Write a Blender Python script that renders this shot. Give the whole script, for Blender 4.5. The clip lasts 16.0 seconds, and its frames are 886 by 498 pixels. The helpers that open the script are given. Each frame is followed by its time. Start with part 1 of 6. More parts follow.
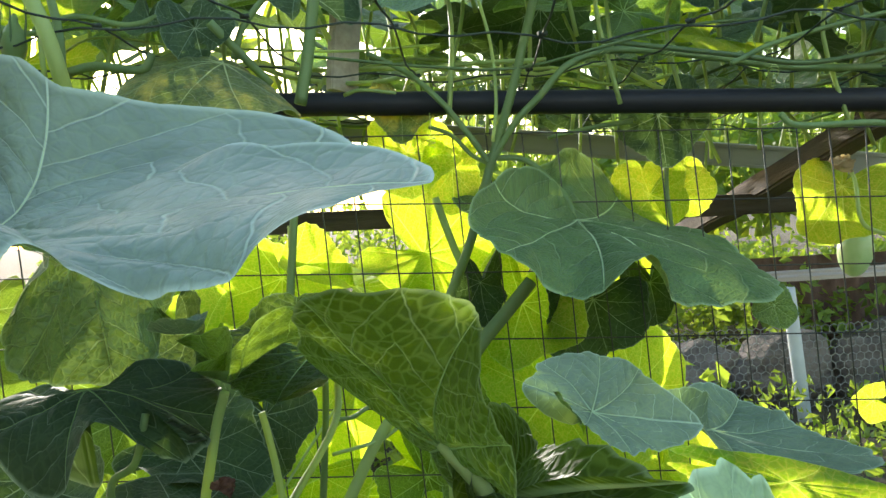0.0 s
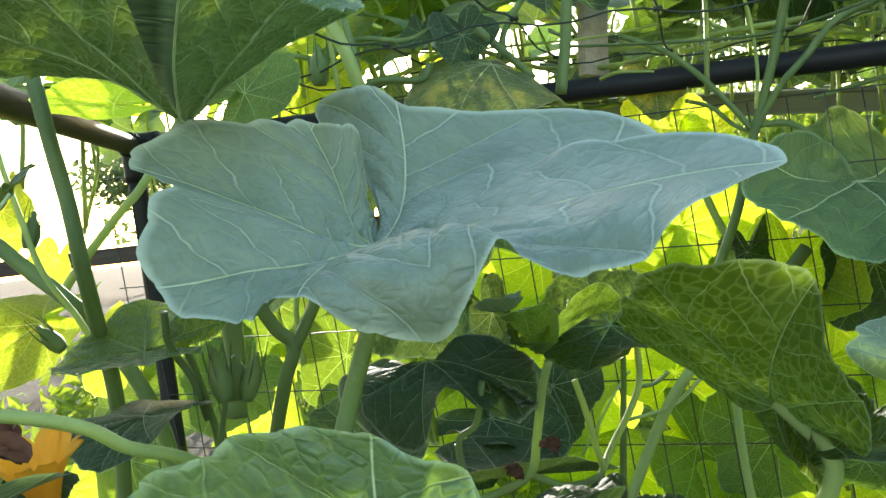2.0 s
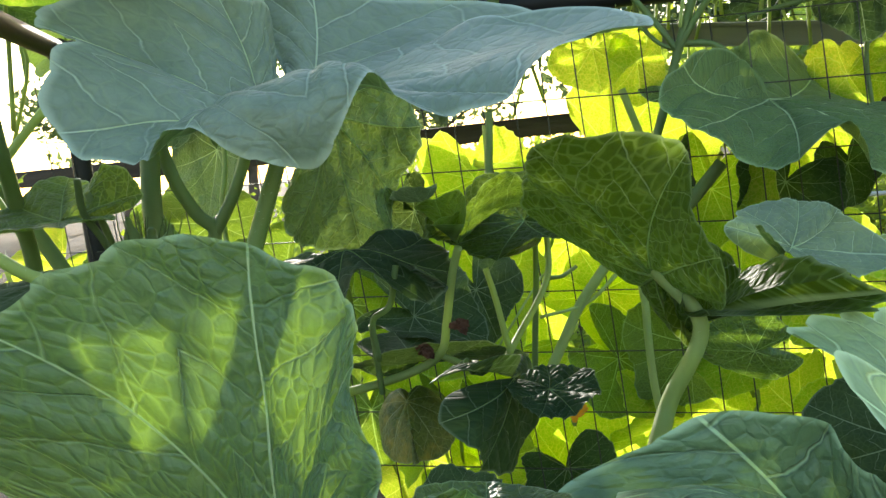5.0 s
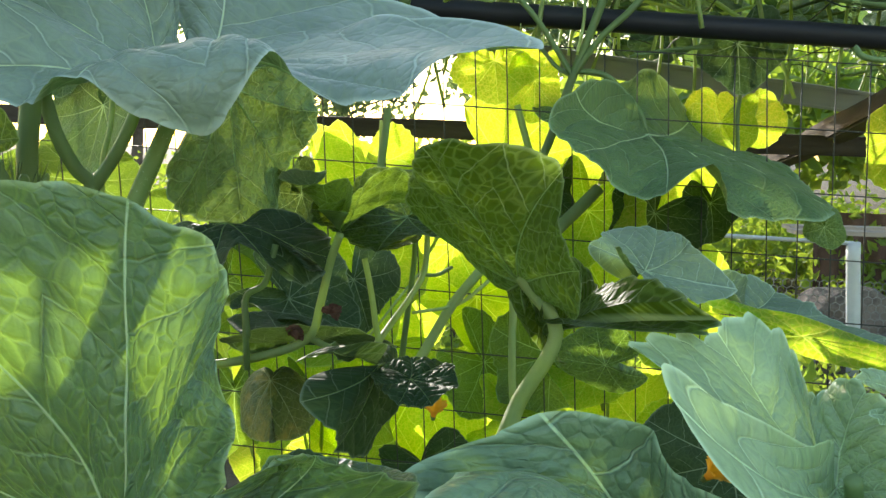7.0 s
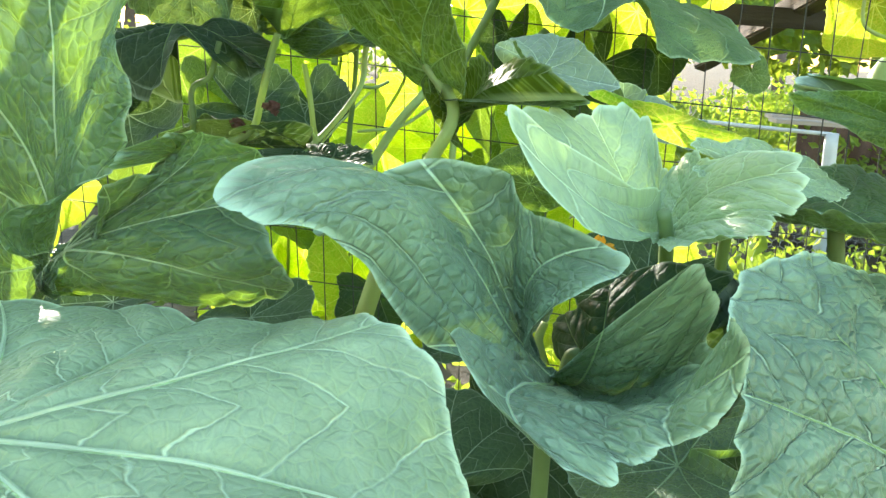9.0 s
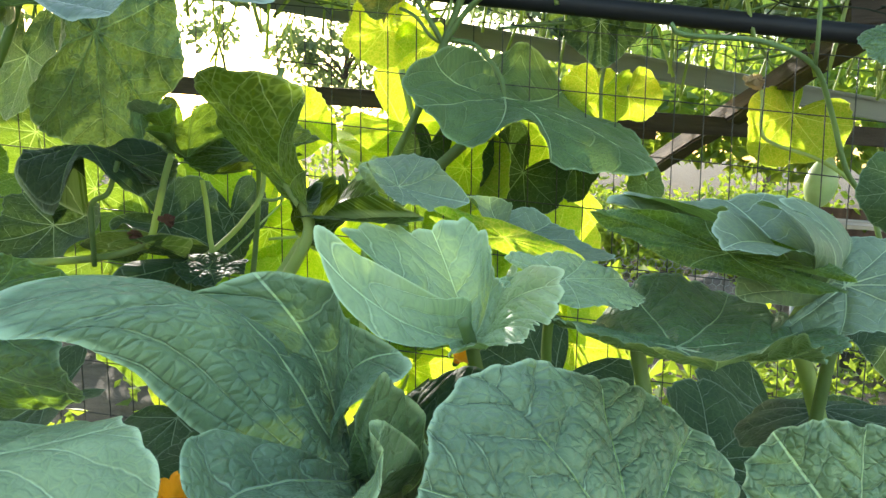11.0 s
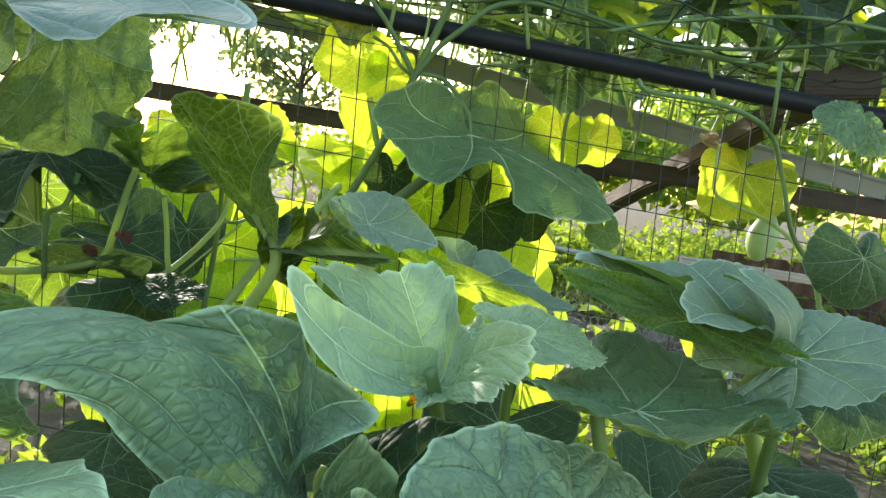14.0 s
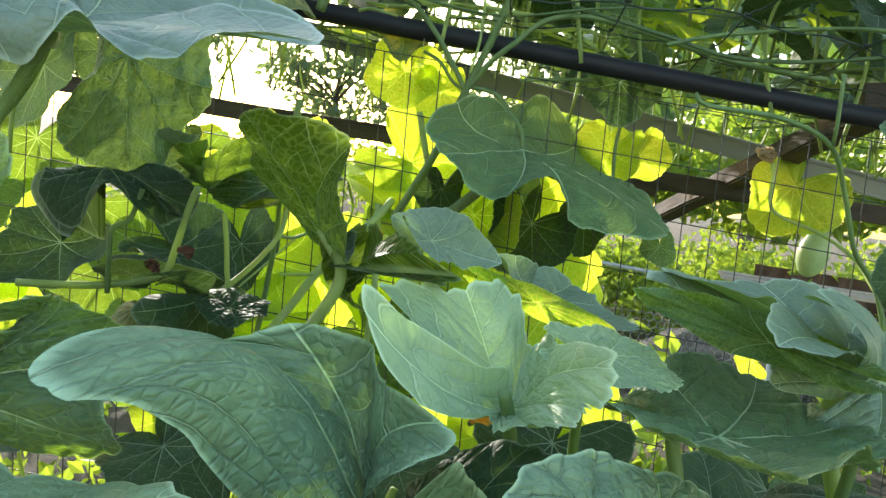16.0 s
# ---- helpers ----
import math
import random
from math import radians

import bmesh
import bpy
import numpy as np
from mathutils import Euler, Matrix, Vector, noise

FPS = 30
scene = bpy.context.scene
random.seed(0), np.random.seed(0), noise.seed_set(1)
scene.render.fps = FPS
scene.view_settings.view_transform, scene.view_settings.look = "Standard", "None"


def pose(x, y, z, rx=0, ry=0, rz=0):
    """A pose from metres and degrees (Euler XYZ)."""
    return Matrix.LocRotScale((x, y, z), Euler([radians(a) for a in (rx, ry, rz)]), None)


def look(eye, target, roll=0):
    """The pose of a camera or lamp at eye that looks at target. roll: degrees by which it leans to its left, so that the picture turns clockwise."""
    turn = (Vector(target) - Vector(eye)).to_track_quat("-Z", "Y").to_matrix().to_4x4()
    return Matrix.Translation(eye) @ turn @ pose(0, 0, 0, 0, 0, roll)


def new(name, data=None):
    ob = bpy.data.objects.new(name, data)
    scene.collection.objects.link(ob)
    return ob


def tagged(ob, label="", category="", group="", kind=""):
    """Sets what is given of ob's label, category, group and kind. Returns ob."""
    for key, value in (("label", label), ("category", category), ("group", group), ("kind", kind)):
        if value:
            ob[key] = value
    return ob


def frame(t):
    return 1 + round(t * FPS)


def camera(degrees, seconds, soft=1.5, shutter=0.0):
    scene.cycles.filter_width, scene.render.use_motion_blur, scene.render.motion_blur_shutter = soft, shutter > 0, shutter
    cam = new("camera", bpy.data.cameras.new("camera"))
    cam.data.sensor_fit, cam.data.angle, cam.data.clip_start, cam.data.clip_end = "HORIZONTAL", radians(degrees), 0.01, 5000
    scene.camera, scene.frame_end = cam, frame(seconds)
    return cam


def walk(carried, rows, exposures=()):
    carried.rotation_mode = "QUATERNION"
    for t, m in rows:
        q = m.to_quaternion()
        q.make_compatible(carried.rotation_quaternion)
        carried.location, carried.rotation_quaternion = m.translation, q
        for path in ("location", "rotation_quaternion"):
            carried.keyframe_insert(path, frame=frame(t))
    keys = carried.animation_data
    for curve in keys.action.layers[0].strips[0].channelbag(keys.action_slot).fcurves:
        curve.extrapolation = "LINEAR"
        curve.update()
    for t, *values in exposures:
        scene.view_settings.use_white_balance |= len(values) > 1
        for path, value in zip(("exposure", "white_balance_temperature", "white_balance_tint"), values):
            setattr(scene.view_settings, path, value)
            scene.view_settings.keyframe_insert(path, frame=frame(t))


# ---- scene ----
cam = camera(59.9, 16.0)
METRES, EYE, TILT, LEAN, TURN = 0.87, 1.1, -2.0, 3.5, 0.0
ROWS = [
    (0.0, 0.0, 0.0, 0.0, 0.0, 0.0, -0.0),
    (0.5, -0.0324, -0.0167, -0.0033, 3.52, -0.11, 0.63),
    (1.0, -0.0735, -0.0201, -0.0024, 8.12, -0.32, 1.86),
    (1.5, -0.0893, -0.0613, -0.0005, 12.43, -0.64, 3.01),
    (2.0, -0.0795, -0.0819, 0.0055, 15.74, -1.04, 3.78),
    (2.5, -0.0972, -0.0901, -0.0135, 18.2, -1.62, 4.12),
    (3.0, -0.1023, -0.0947, -0.0259, 19.64, -1.91, 4.08),
    (3.5, -0.0978, -0.0868, -0.0298, 20.17, -2.11, 3.98),
    (4.0, -0.1089, -0.109, -0.0383, 19.32, -2.41, 3.77),
    (4.5, -0.0728, -0.1174, -0.047, 17.32, -3.03, 3.45),
    (5.0, -0.0321, -0.109, -0.0536, 12.46, -5.38, 2.65),
    (7.5, -0.0221, -0.1501, -0.0589, 4.2, -5.47, -5.54),
    (8.0, -0.0677, -0.1668, -0.1042, 4.44, -8.32, -5.84),
    (8.5, -0.0208, -0.1838, -0.1608, 4.27, -11.53, -6.64),
    (9.0, 0.0836, -0.2443, -0.1402, 4.78, -13.38, -7.43),
    (9.5, 0.1914, -0.2802, -0.1234, 4.94, -12.38, -7.23),
    (10.0, 0.2276, -0.2841, -0.1151, 4.93, -9.36, -6.74),
    (12.5, 0.2492, -0.3017, -0.0715, 3.98, -5.19, -9.08),
    (13.0, 0.2459, -0.3004, -0.0671, 2.73, -4.72, -10.08),
    (13.5, 0.2273, -0.2956, -0.0655, 1.74, -4.43, -11.12),
    (14.0, 0.2141, -0.2931, -0.0747, 1.09, -4.21, -11.88),
    (14.5, 0.2118, -0.2884, -0.0723, 1.01, -4.03, -12.29),
    (15.0, 0.2126, -0.2833, -0.064, 1.47, -3.91, -12.32),
    (15.5, 0.1999, -0.2811, -0.0721, 2.39, -3.86, -12.15),
    (16.0, 0.1769, -0.2834, -0.0771, 3.57, -3.83, -12.01),
]
EXPOSURES = [(0, 2.1), (1, 2.2), (2.5, 2.07), (3.5, 1.85), (5.2, 1.88), (7.5, 2.15), (8.5, 2.6), (9.2, 2.88), (10, 2.6), (12.5, 2.14), (14.5, 2.14), (16, 2.15)]
walk(cam, [(t, pose(0, 0, EYE, TILT, LEAN, TURN) @ pose(METRES * x, METRES * y, METRES * z, 90 + pitch, roll, yaw)) for t, x, y, z, yaw, pitch, roll in ROWS], EXPOSURES)

# ---- daylight: low sun ahead and to the left, open sky behind the camera ----
SUN_AZ, SUN_EL = -24.5, 14.5
world = bpy.data.worlds.new("sky")
scene.world = world
world.use_nodes = True
wn = world.node_tree
sky = wn.nodes.new("ShaderNodeTexSky")
sky.sky_type, sky.sun_disc = "NISHITA", False
sky.sun_elevation, sky.sun_rotation = radians(SUN_EL), radians(SUN_AZ)
sky.air_density, sky.dust_density, sky.ozone_density = 1.5, 1.2, 1.6
wn.nodes["Background"].inputs["Strength"].default_value = 0.15
wn.links.new(sky.outputs["Color"], wn.nodes["Background"].inputs["Color"])
sun_data = bpy.data.lights.new("sun", "SUN")
sun_data.energy, sun_data.angle, sun_data.color = 2.1, radians(0.6), (1.0, 0.92, 0.82)
sun = new("sun", sun_data)
toward_sun = Vector((math.sin(radians(SUN_AZ)) * math.cos(radians(SUN_EL)), math.cos(radians(SUN_AZ)) * math.cos(radians(SUN_EL)), math.sin(radians(SUN_EL))))
sun.matrix_world = look(toward_sun * 30, (0, 0, 0))


# ---- materials ----
VEIN_TURNS = (0.0, 0.62, 1.25, 1.95, 2.6)
SIDE_STEP, SIDE_LEAN = 0.17, 0.75


def material(name):
    m = bpy.data.materials.new(name)
    m.use_nodes = True
    return m, m.node_tree.nodes, m.node_tree.links, m.node_tree.nodes["Principled BSDF"]


def node(nodes, kind, **values):
    n = nodes.new(kind)
    for key, value in values.items():
        n.inputs[key].default_value = value
    return n


def ramp(nodes, links, source, stops):
    r = nodes.new("ShaderNodeValToRGB")
    while len(r.color_ramp.elements) < len(stops):
        r.color_ramp.elements.new(0.5)
    for e, (p, c) in zip(r.color_ramp.elements, stops):
        e.position, e.color = p, (*c, 1)
    links.new(source, r.inputs["Fac"])
    return r


def mix_rgb(nodes, links, fac, a, b, blend="MIX"):
    n = nodes.new("ShaderNodeMix")
    n.data_type, n.blend_type = "RGBA", blend
    for socket, value in ((n.inputs["Factor"], fac), (n.inputs[6], a), (n.inputs[7], b)):
        if isinstance(value, (int, float)):
            socket.default_value = value
        elif isinstance(value, tuple):
            socket.default_value = (*value, 1)
        else:
            links.new(value, socket)
    return n.outputs[2]


def calc(nodes, links, operation, a, b=0.0, c=0.0):
    n = nodes.new("ShaderNodeMath")
    n.operation = operation
    for socket, value in zip(n.inputs, (a, b, c)):
        if isinstance(value, (int, float)):
            socket.default_value = value
        else:
            links.new(value, socket)
    return n.outputs[0]


def vein_masks(nodes, links):
    """Main ribs, side veins, the band beside both for painted shade and the way along the side veins, from the polar
    map of a blade: 1 on a vein, 0 between veins.
    """
    uv = nodes.new("ShaderNodeUVMap")
    uv.uv_map = "Polar"
    xyz = nodes.new("ShaderNodeSeparateXYZ")
    links.new(uv.outputs[0], xyz.inputs[0])
    th, rho = calc(nodes, links, "ABSOLUTE", xyz.outputs[0]), xyz.outputs[1]
    r2 = calc(nodes, links, "MULTIPLY", rho, rho)
    near, passed = None, None
    for a in VEIN_TURNS:
        line = calc(nodes, links, "MULTIPLY_ADD", r2, 0.1 * math.sin(0.9 * a), a)
        d = calc(nodes, links, "ABSOLUTE", calc(nodes, links, "SUBTRACT", th, line))
        near = d if near is None else calc(nodes, links, "MINIMUM", near, d)
        over = calc(nodes, links, "GREATER_THAN", th, line)
        passed = over if passed is None else calc(nodes, links, "ADD", passed, over)
    across = calc(nodes, links, "MULTIPLY", near, rho)
    width = calc(nodes, links, "MULTIPLY_ADD", rho, -0.008, 0.012)
    main = calc(nodes, links, "SUBTRACT", 1.0, calc(nodes, links, "MINIMUM", 1.0, calc(nodes, links, "DIVIDE", across, width)))
    wander = node(nodes, "ShaderNodeTexNoise", Scale=4.0, Detail=3.0)
    links.new(uv.outputs[0], wander.inputs["Vector"])
    lean = calc(nodes, links, "MULTIPLY_ADD", across, -SIDE_LEAN, rho)
    lean = calc(nodes, links, "MULTIPLY_ADD", calc(nodes, links, "MULTIPLY", across, across), -0.7, lean)
    lean = calc(nodes, links, "MULTIPLY_ADD", calc(nodes, links, "SUBTRACT", wander.outputs["Fac"], 0.5), 0.11, lean)
    row = calc(nodes, links, "DIVIDE", lean, SIDE_STEP)
    row = calc(nodes, links, "MULTIPLY_ADD", calc(nodes, links, "FRACT", calc(nodes, links, "MULTIPLY", passed, 0.5)), 1.0, row)
    row = calc(nodes, links, "MULTIPLY_ADD", calc(nodes, links, "GREATER_THAN", xyz.outputs[0], 0.0), 0.27, row)
    u = calc(nodes, links, "ABSOLUTE", calc(nodes, links, "SUBTRACT", calc(nodes, links, "FRACT", calc(nodes, links, "ADD", row, 0.5)), 0.5))
    u = calc(nodes, links, "MULTIPLY", u, SIDE_STEP)
    side_width = calc(nodes, links, "MULTIPLY_ADD", across, -0.008, 0.0075)
    side = calc(nodes, links, "SUBTRACT", 1.0, calc(nodes, links, "MINIMUM", 1.0, calc(nodes, links, "DIVIDE", u, side_width)))
    fade = node(nodes, "ShaderNodeMapRange")
    fade.inputs["From Min"].default_value, fade.inputs["From Max"].default_value = 0.1, 0.2
    links.new(rho, fade.inputs["Value"])
    side = calc(nodes, links, "MULTIPLY", side, fade.outputs[0])
    faint = node(nodes, "ShaderNodeMapRange")
    faint.inputs["From Min"].default_value, faint.inputs["From Max"].default_value = 0.35, 0.6
    links.new(wander.outputs["Fac"], faint.inputs["Value"])
    side = calc(nodes, links, "MULTIPLY", side, calc(nodes, links, "MULTIPLY_ADD", faint.outputs[0], 0.7, 0.3))
    # Bands beside the veins, where shade is darkened into the blade colour.
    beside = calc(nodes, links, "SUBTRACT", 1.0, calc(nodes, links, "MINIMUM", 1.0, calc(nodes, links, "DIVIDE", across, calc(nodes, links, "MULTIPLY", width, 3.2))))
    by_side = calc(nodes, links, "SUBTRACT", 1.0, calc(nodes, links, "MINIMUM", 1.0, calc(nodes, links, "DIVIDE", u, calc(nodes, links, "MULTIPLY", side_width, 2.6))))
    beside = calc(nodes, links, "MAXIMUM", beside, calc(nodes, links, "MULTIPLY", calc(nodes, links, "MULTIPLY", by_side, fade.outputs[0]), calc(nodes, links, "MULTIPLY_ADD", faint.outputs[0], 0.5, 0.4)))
    return calc(nodes, links, "MINIMUM", 1.0, calc(nodes, links, "MULTIPLY", main, 1.8)), calc(nodes, links, "MINIMUM", 1.0, calc(nodes, links, "MULTIPLY", side, 1.5)), beside, rho


def leaf_material(name, dark, light, glow, through_share, rough=0.5, blotch=0.0, cells=75.0, relief=0.4, crease_shading=0.3, shine=0.4):
    """Blade of a leaf: a net of small veins sunk between swollen cells, shade of the creases and vein sides put into
    the base colour, side veins, mottling at two scales, light passing through.
    """
    m, nodes, links, bsdf = material(name)
    uv = nodes.new("ShaderNodeUVMap")
    uv.uv_map = "UVMap"
    warp = node(nodes, "ShaderNodeTexNoise", Scale=38.0, Detail=3.0)
    links.new(uv.outputs[0], warp.inputs["Vector"])
    push = nodes.new("ShaderNodeVectorMath")
    push.operation = "MULTIPLY_ADD"
    links.new(warp.outputs["Color"], push.inputs[0])
    push.inputs[1].default_value = (0.011, 0.011, 0)
    links.new(uv.outputs[0], push.inputs[2])
    cell = node(nodes, "ShaderNodeTexVoronoi", Scale=cells * 1.75)
    cell.feature = "DISTANCE_TO_EDGE"
    links.new(push.outputs[0], cell.inputs["Vector"])
    fine = node(nodes, "ShaderNodeTexVoronoi", Scale=cells * 3.6)
    fine.feature = "DISTANCE_TO_EDGE"
    links.new(push.outputs[0], fine.inputs["Vector"])
    info = nodes.new("ShaderNodeObjectInfo")
    mottle = node(nodes, "ShaderNodeTexNoise", Scale=26.0, Detail=5.0, Roughness=0.62)
    links.new(uv.outputs[0], mottle.inputs["Vector"])
    base = ramp(nodes, links, mottle.outputs["Fac"], [(0.3, dark), (0.72, light)]).outputs[0]
    main, side, beside, rho = vein_masks(nodes, links)
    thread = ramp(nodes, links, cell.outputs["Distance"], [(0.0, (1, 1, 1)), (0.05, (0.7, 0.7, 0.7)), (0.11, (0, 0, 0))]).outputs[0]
    crease_shade = ramp(nodes, links, cell.outputs["Distance"], [(0.0, (1, 1, 1)), (0.06, (0.6, 0.6, 0.6)), (0.2, (0, 0, 0))]).outputs[0]
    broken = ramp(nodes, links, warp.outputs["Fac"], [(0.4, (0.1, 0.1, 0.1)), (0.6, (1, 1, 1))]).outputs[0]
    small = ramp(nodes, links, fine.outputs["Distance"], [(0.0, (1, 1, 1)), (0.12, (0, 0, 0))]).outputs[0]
    # Shade of the sunken creases, painted darker because the bumps shade too weakly.
    shade = calc(nodes, links, "MULTIPLY", calc(nodes, links, "MULTIPLY", crease_shade, broken), crease_shading * 0.9)
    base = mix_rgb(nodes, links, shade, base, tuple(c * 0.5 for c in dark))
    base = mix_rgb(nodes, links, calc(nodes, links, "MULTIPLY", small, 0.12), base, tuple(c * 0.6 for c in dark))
    # Thin shade along both sides of the veins, also put into the colour.
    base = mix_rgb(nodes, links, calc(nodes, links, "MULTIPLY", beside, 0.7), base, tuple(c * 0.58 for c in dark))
    tone = nodes.new("ShaderNodeHueSaturation")
    vary = node(nodes, "ShaderNodeMapRange")
    vary.inputs["To Min"].default_value, vary.inputs["To Max"].default_value = 0.84, 1.16
    links.new(info.outputs["Random"], vary.inputs["Value"])
    links.new(vary.outputs[0], tone.inputs["Value"])
    links.new(base, tone.inputs["Color"])
    base = tone.outputs[0]
    glow_base = mix_rgb(nodes, links, mottle.outputs["Fac"], tuple(c * 0.75 for c in glow), tuple(min(1, c * 1.2) for c in glow))
    glow_base = mix_rgb(nodes, links, calc(nodes, links, "MULTIPLY", small, 0.2), glow_base, tuple(c * 0.6 for c in glow))
    glow_base = mix_rgb(nodes, links, calc(nodes, links, "MULTIPLY", thread, 0.75), glow_base, tuple(min(1, c * 1.7 + 0.08) for c in glow))
    ribs = calc(nodes, links, "MAXIMUM", main, calc(nodes, links, "MULTIPLY", side, 0.65))
    base = mix_rgb(nodes, links, calc(nodes, links, "MULTIPLY", ribs, 0.95), base, tuple(min(1.0, c * 1.7 + 0.13) for c in light))
    glow_base = mix_rgb(nodes, links, ribs, glow_base, tuple(min(1, c * 1.3 + 0.14) for c in glow))
    if blotch:
        spots = node(nodes, "ShaderNodeTexNoise", Scale=14.0, Detail=6.0, Roughness=0.7)
        links.new(uv.outputs[0], spots.inputs["Vector"])
        mask = ramp(nodes, links, spots.outputs["Fac"], [(0.52, (0, 0, 0)), (0.66, (blotch, blotch, blotch))]).outputs[0]
        base = mix_rgb(nodes, links, mask, base, (0.33, 0.29, 0.06))
        glow_base = mix_rgb(nodes, links, mask, glow_base, (0.55, 0.42, 0.03))
    specks = node(nodes, "ShaderNodeTexVoronoi", Scale=160.0)
    links.new(uv.outputs[0], specks.inputs["Vector"])
    dust = ramp(nodes, links, specks.outputs["Distance"], [(0.0, (1, 1, 1)), (0.09, (0, 0, 0))]).outputs[0]
    where = node(nodes, "ShaderNodeTexNoise", Scale=9.0, Detail=3.0)
    links.new(uv.outputs[0], where.inputs["Vector"])
    where_mask = ramp(nodes, links, where.outputs["Fac"], [(0.56, (0, 0, 0)), (0.7, (0.6, 0.6, 0.6))]).outputs[0]
    fringe = ramp(nodes, links, rho, [(0.978, (0, 0, 0)), (0.997, (0.75, 0.75, 0.75))]).outputs[0]
    base = mix_rgb(nodes, links, fringe, base, tuple(min(1.0, c * 1.5 + 0.12) for c in light))
    glow_base = mix_rgb(nodes, links, fringe, glow_base, tuple(min(1, c * 1.2 + 0.15) for c in glow))
    dusty = mix_rgb(nodes, links, 1.0, dust, where_mask, "MULTIPLY")
    base = mix_rgb(nodes, links, dusty, base, (0.5, 0.55, 0.45))
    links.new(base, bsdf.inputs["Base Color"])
    bsdf.inputs["Roughness"].default_value = rough
    bsdf.inputs["Specular IOR Level"].default_value = shine
    bsdf.inputs["Sheen Weight"].default_value = 0.06
    bsdf.inputs["Sheen Roughness"].default_value = 0.45
    bsdf.inputs["Sheen Tint"].default_value = (0.8, 0.95, 0.9, 1)
    fine_h = ramp(nodes, links, fine.outputs["Distance"], [(0.0, (0, 0, 0)), (0.35, (1, 1, 1))]).outputs[0]
    edge_h = ramp(nodes, links, cell.outputs["Distance"], [(0.0, (0, 0, 0)), (0.16, (0.55, 0.55, 0.55)), (0.5, (1, 1, 1))])
    edge_h.color_ramp.interpolation = "B_SPLINE"
    slow = node(nodes, "ShaderNodeTexNoise", Scale=cells * 0.9, Detail=3.0)
    links.new(uv.outputs[0], slow.inputs["Vector"])
    billow = mix_rgb(nodes, links, 0.55, edge_h.outputs[0], slow.outputs["Fac"])
    sunk = calc(nodes, links, "SUBTRACT", billow, calc(nodes, links, "MULTIPLY", side, 0.5))
    bump = node(nodes, "ShaderNodeBump", Strength=min(1.0, relief * 1.1), Distance=0.004)
    links.new(sunk, bump.inputs["Height"])
    bump2 = node(nodes, "ShaderNodeBump", Strength=relief * 0.5, Distance=0.0005)
    links.new(fine_h, bump2.inputs["Height"])
    links.new(bump.outputs[0], bump2.inputs["Normal"])
    links.new(bump2.outputs[0], bsdf.inputs["Normal"])
    lucent = nodes.new("ShaderNodeBsdfTranslucent")
    links.new(glow_base, lucent.inputs["Color"])
    links.new(bump2.outputs[0], lucent.inputs["Normal"])
    both = nodes.new("ShaderNodeMixShader")
    share = calc(nodes, links, "MULTIPLY_ADD", ribs, 0.12, through_share)
    links.new(share, both.inputs[0])
    links.new(bsdf.outputs[0], both.inputs[1])
    links.new(lucent.outputs[0], both.inputs[2])
    links.new(both.outputs[0], nodes["Material Output"].inputs["Surface"])
    return m


def plain_material(name, dark, light, scale=20.0, rough=0.7, relief=0.3, depth=0.002, metal=0.0, stretch=(1, 1, 1), through_share=0.0, glow=(0.4, 0.6, 0.05), shine=0.5):
    """A surface with grain and stains at two scales."""
    m, nodes, links, bsdf = material(name)
    co = nodes.new("ShaderNodeTexCoord")
    mp = nodes.new("ShaderNodeMapping")
    mp.inputs["Scale"].default_value = stretch
    links.new(co.outputs["Object"], mp.inputs["Vector"])
    a = node(nodes, "ShaderNodeTexNoise", Scale=scale, Detail=8.0, Roughness=0.68)
    b = node(nodes, "ShaderNodeTexNoise", Scale=scale * 0.17, Detail=3.0)
    links.new(mp.outputs[0], a.inputs["Vector"])
    links.new(mp.outputs[0], b.inputs["Vector"])
    grain = ramp(nodes, links, a.outputs["Fac"], [(0.3, dark), (0.7, light)]).outputs[0]
    stain = ramp(nodes, links, b.outputs["Fac"], [(0.35, tuple(c * 0.62 for c in dark)), (0.62, light)]).outputs[0]
    links.new(mix_rgb(nodes, links, 0.45, grain, stain), bsdf.inputs["Base Color"])
    bsdf.inputs["Roughness"].default_value, bsdf.inputs["Metallic"].default_value = rough, metal
    bsdf.inputs["Specular IOR Level"].default_value = shine
    bump = node(nodes, "ShaderNodeBump", Strength=relief, Distance=depth)
    links.new(a.outputs["Fac"], bump.inputs["Height"])
    links.new(bump.outputs[0], bsdf.inputs["Normal"])
    if through_share:
        lucent = nodes.new("ShaderNodeBsdfTranslucent")
        lucent.inputs["Color"].default_value = (*glow, 1)
        both = nodes.new("ShaderNodeMixShader")
        both.inputs[0].default_value = through_share
        links.new(bsdf.outputs[0], both.inputs[1])
        links.new(lucent.outputs[0], both.inputs[2])
        links.new(both.outputs[0], nodes["Material Output"].inputs["Surface"])
    return m


LEAF = leaf_material("leaf_blue_green", (0.062, 0.118, 0.064), (0.132, 0.215, 0.118), (0.28, 0.5, 0.015), 0.24, rough=0.44, relief=0.8, cells=90.0, crease_shading=0.6)
LEAF_WAX = leaf_material("leaf_waxy_blue_green", (0.115, 0.16, 0.13), (0.19, 0.252, 0.205), (0.2, 0.36, 0.04), 0.14, rough=0.42, relief=0.42, cells=85.0, crease_shading=0.45)
LEAF_GREY = leaf_material("leaf_grey_green", (0.105, 0.155, 0.095), (0.195, 0.265, 0.165), (0.22, 0.36, 0.02), 0.2, rough=0.5, relief=0.22, cells=105.0, crease_shading=0.25)
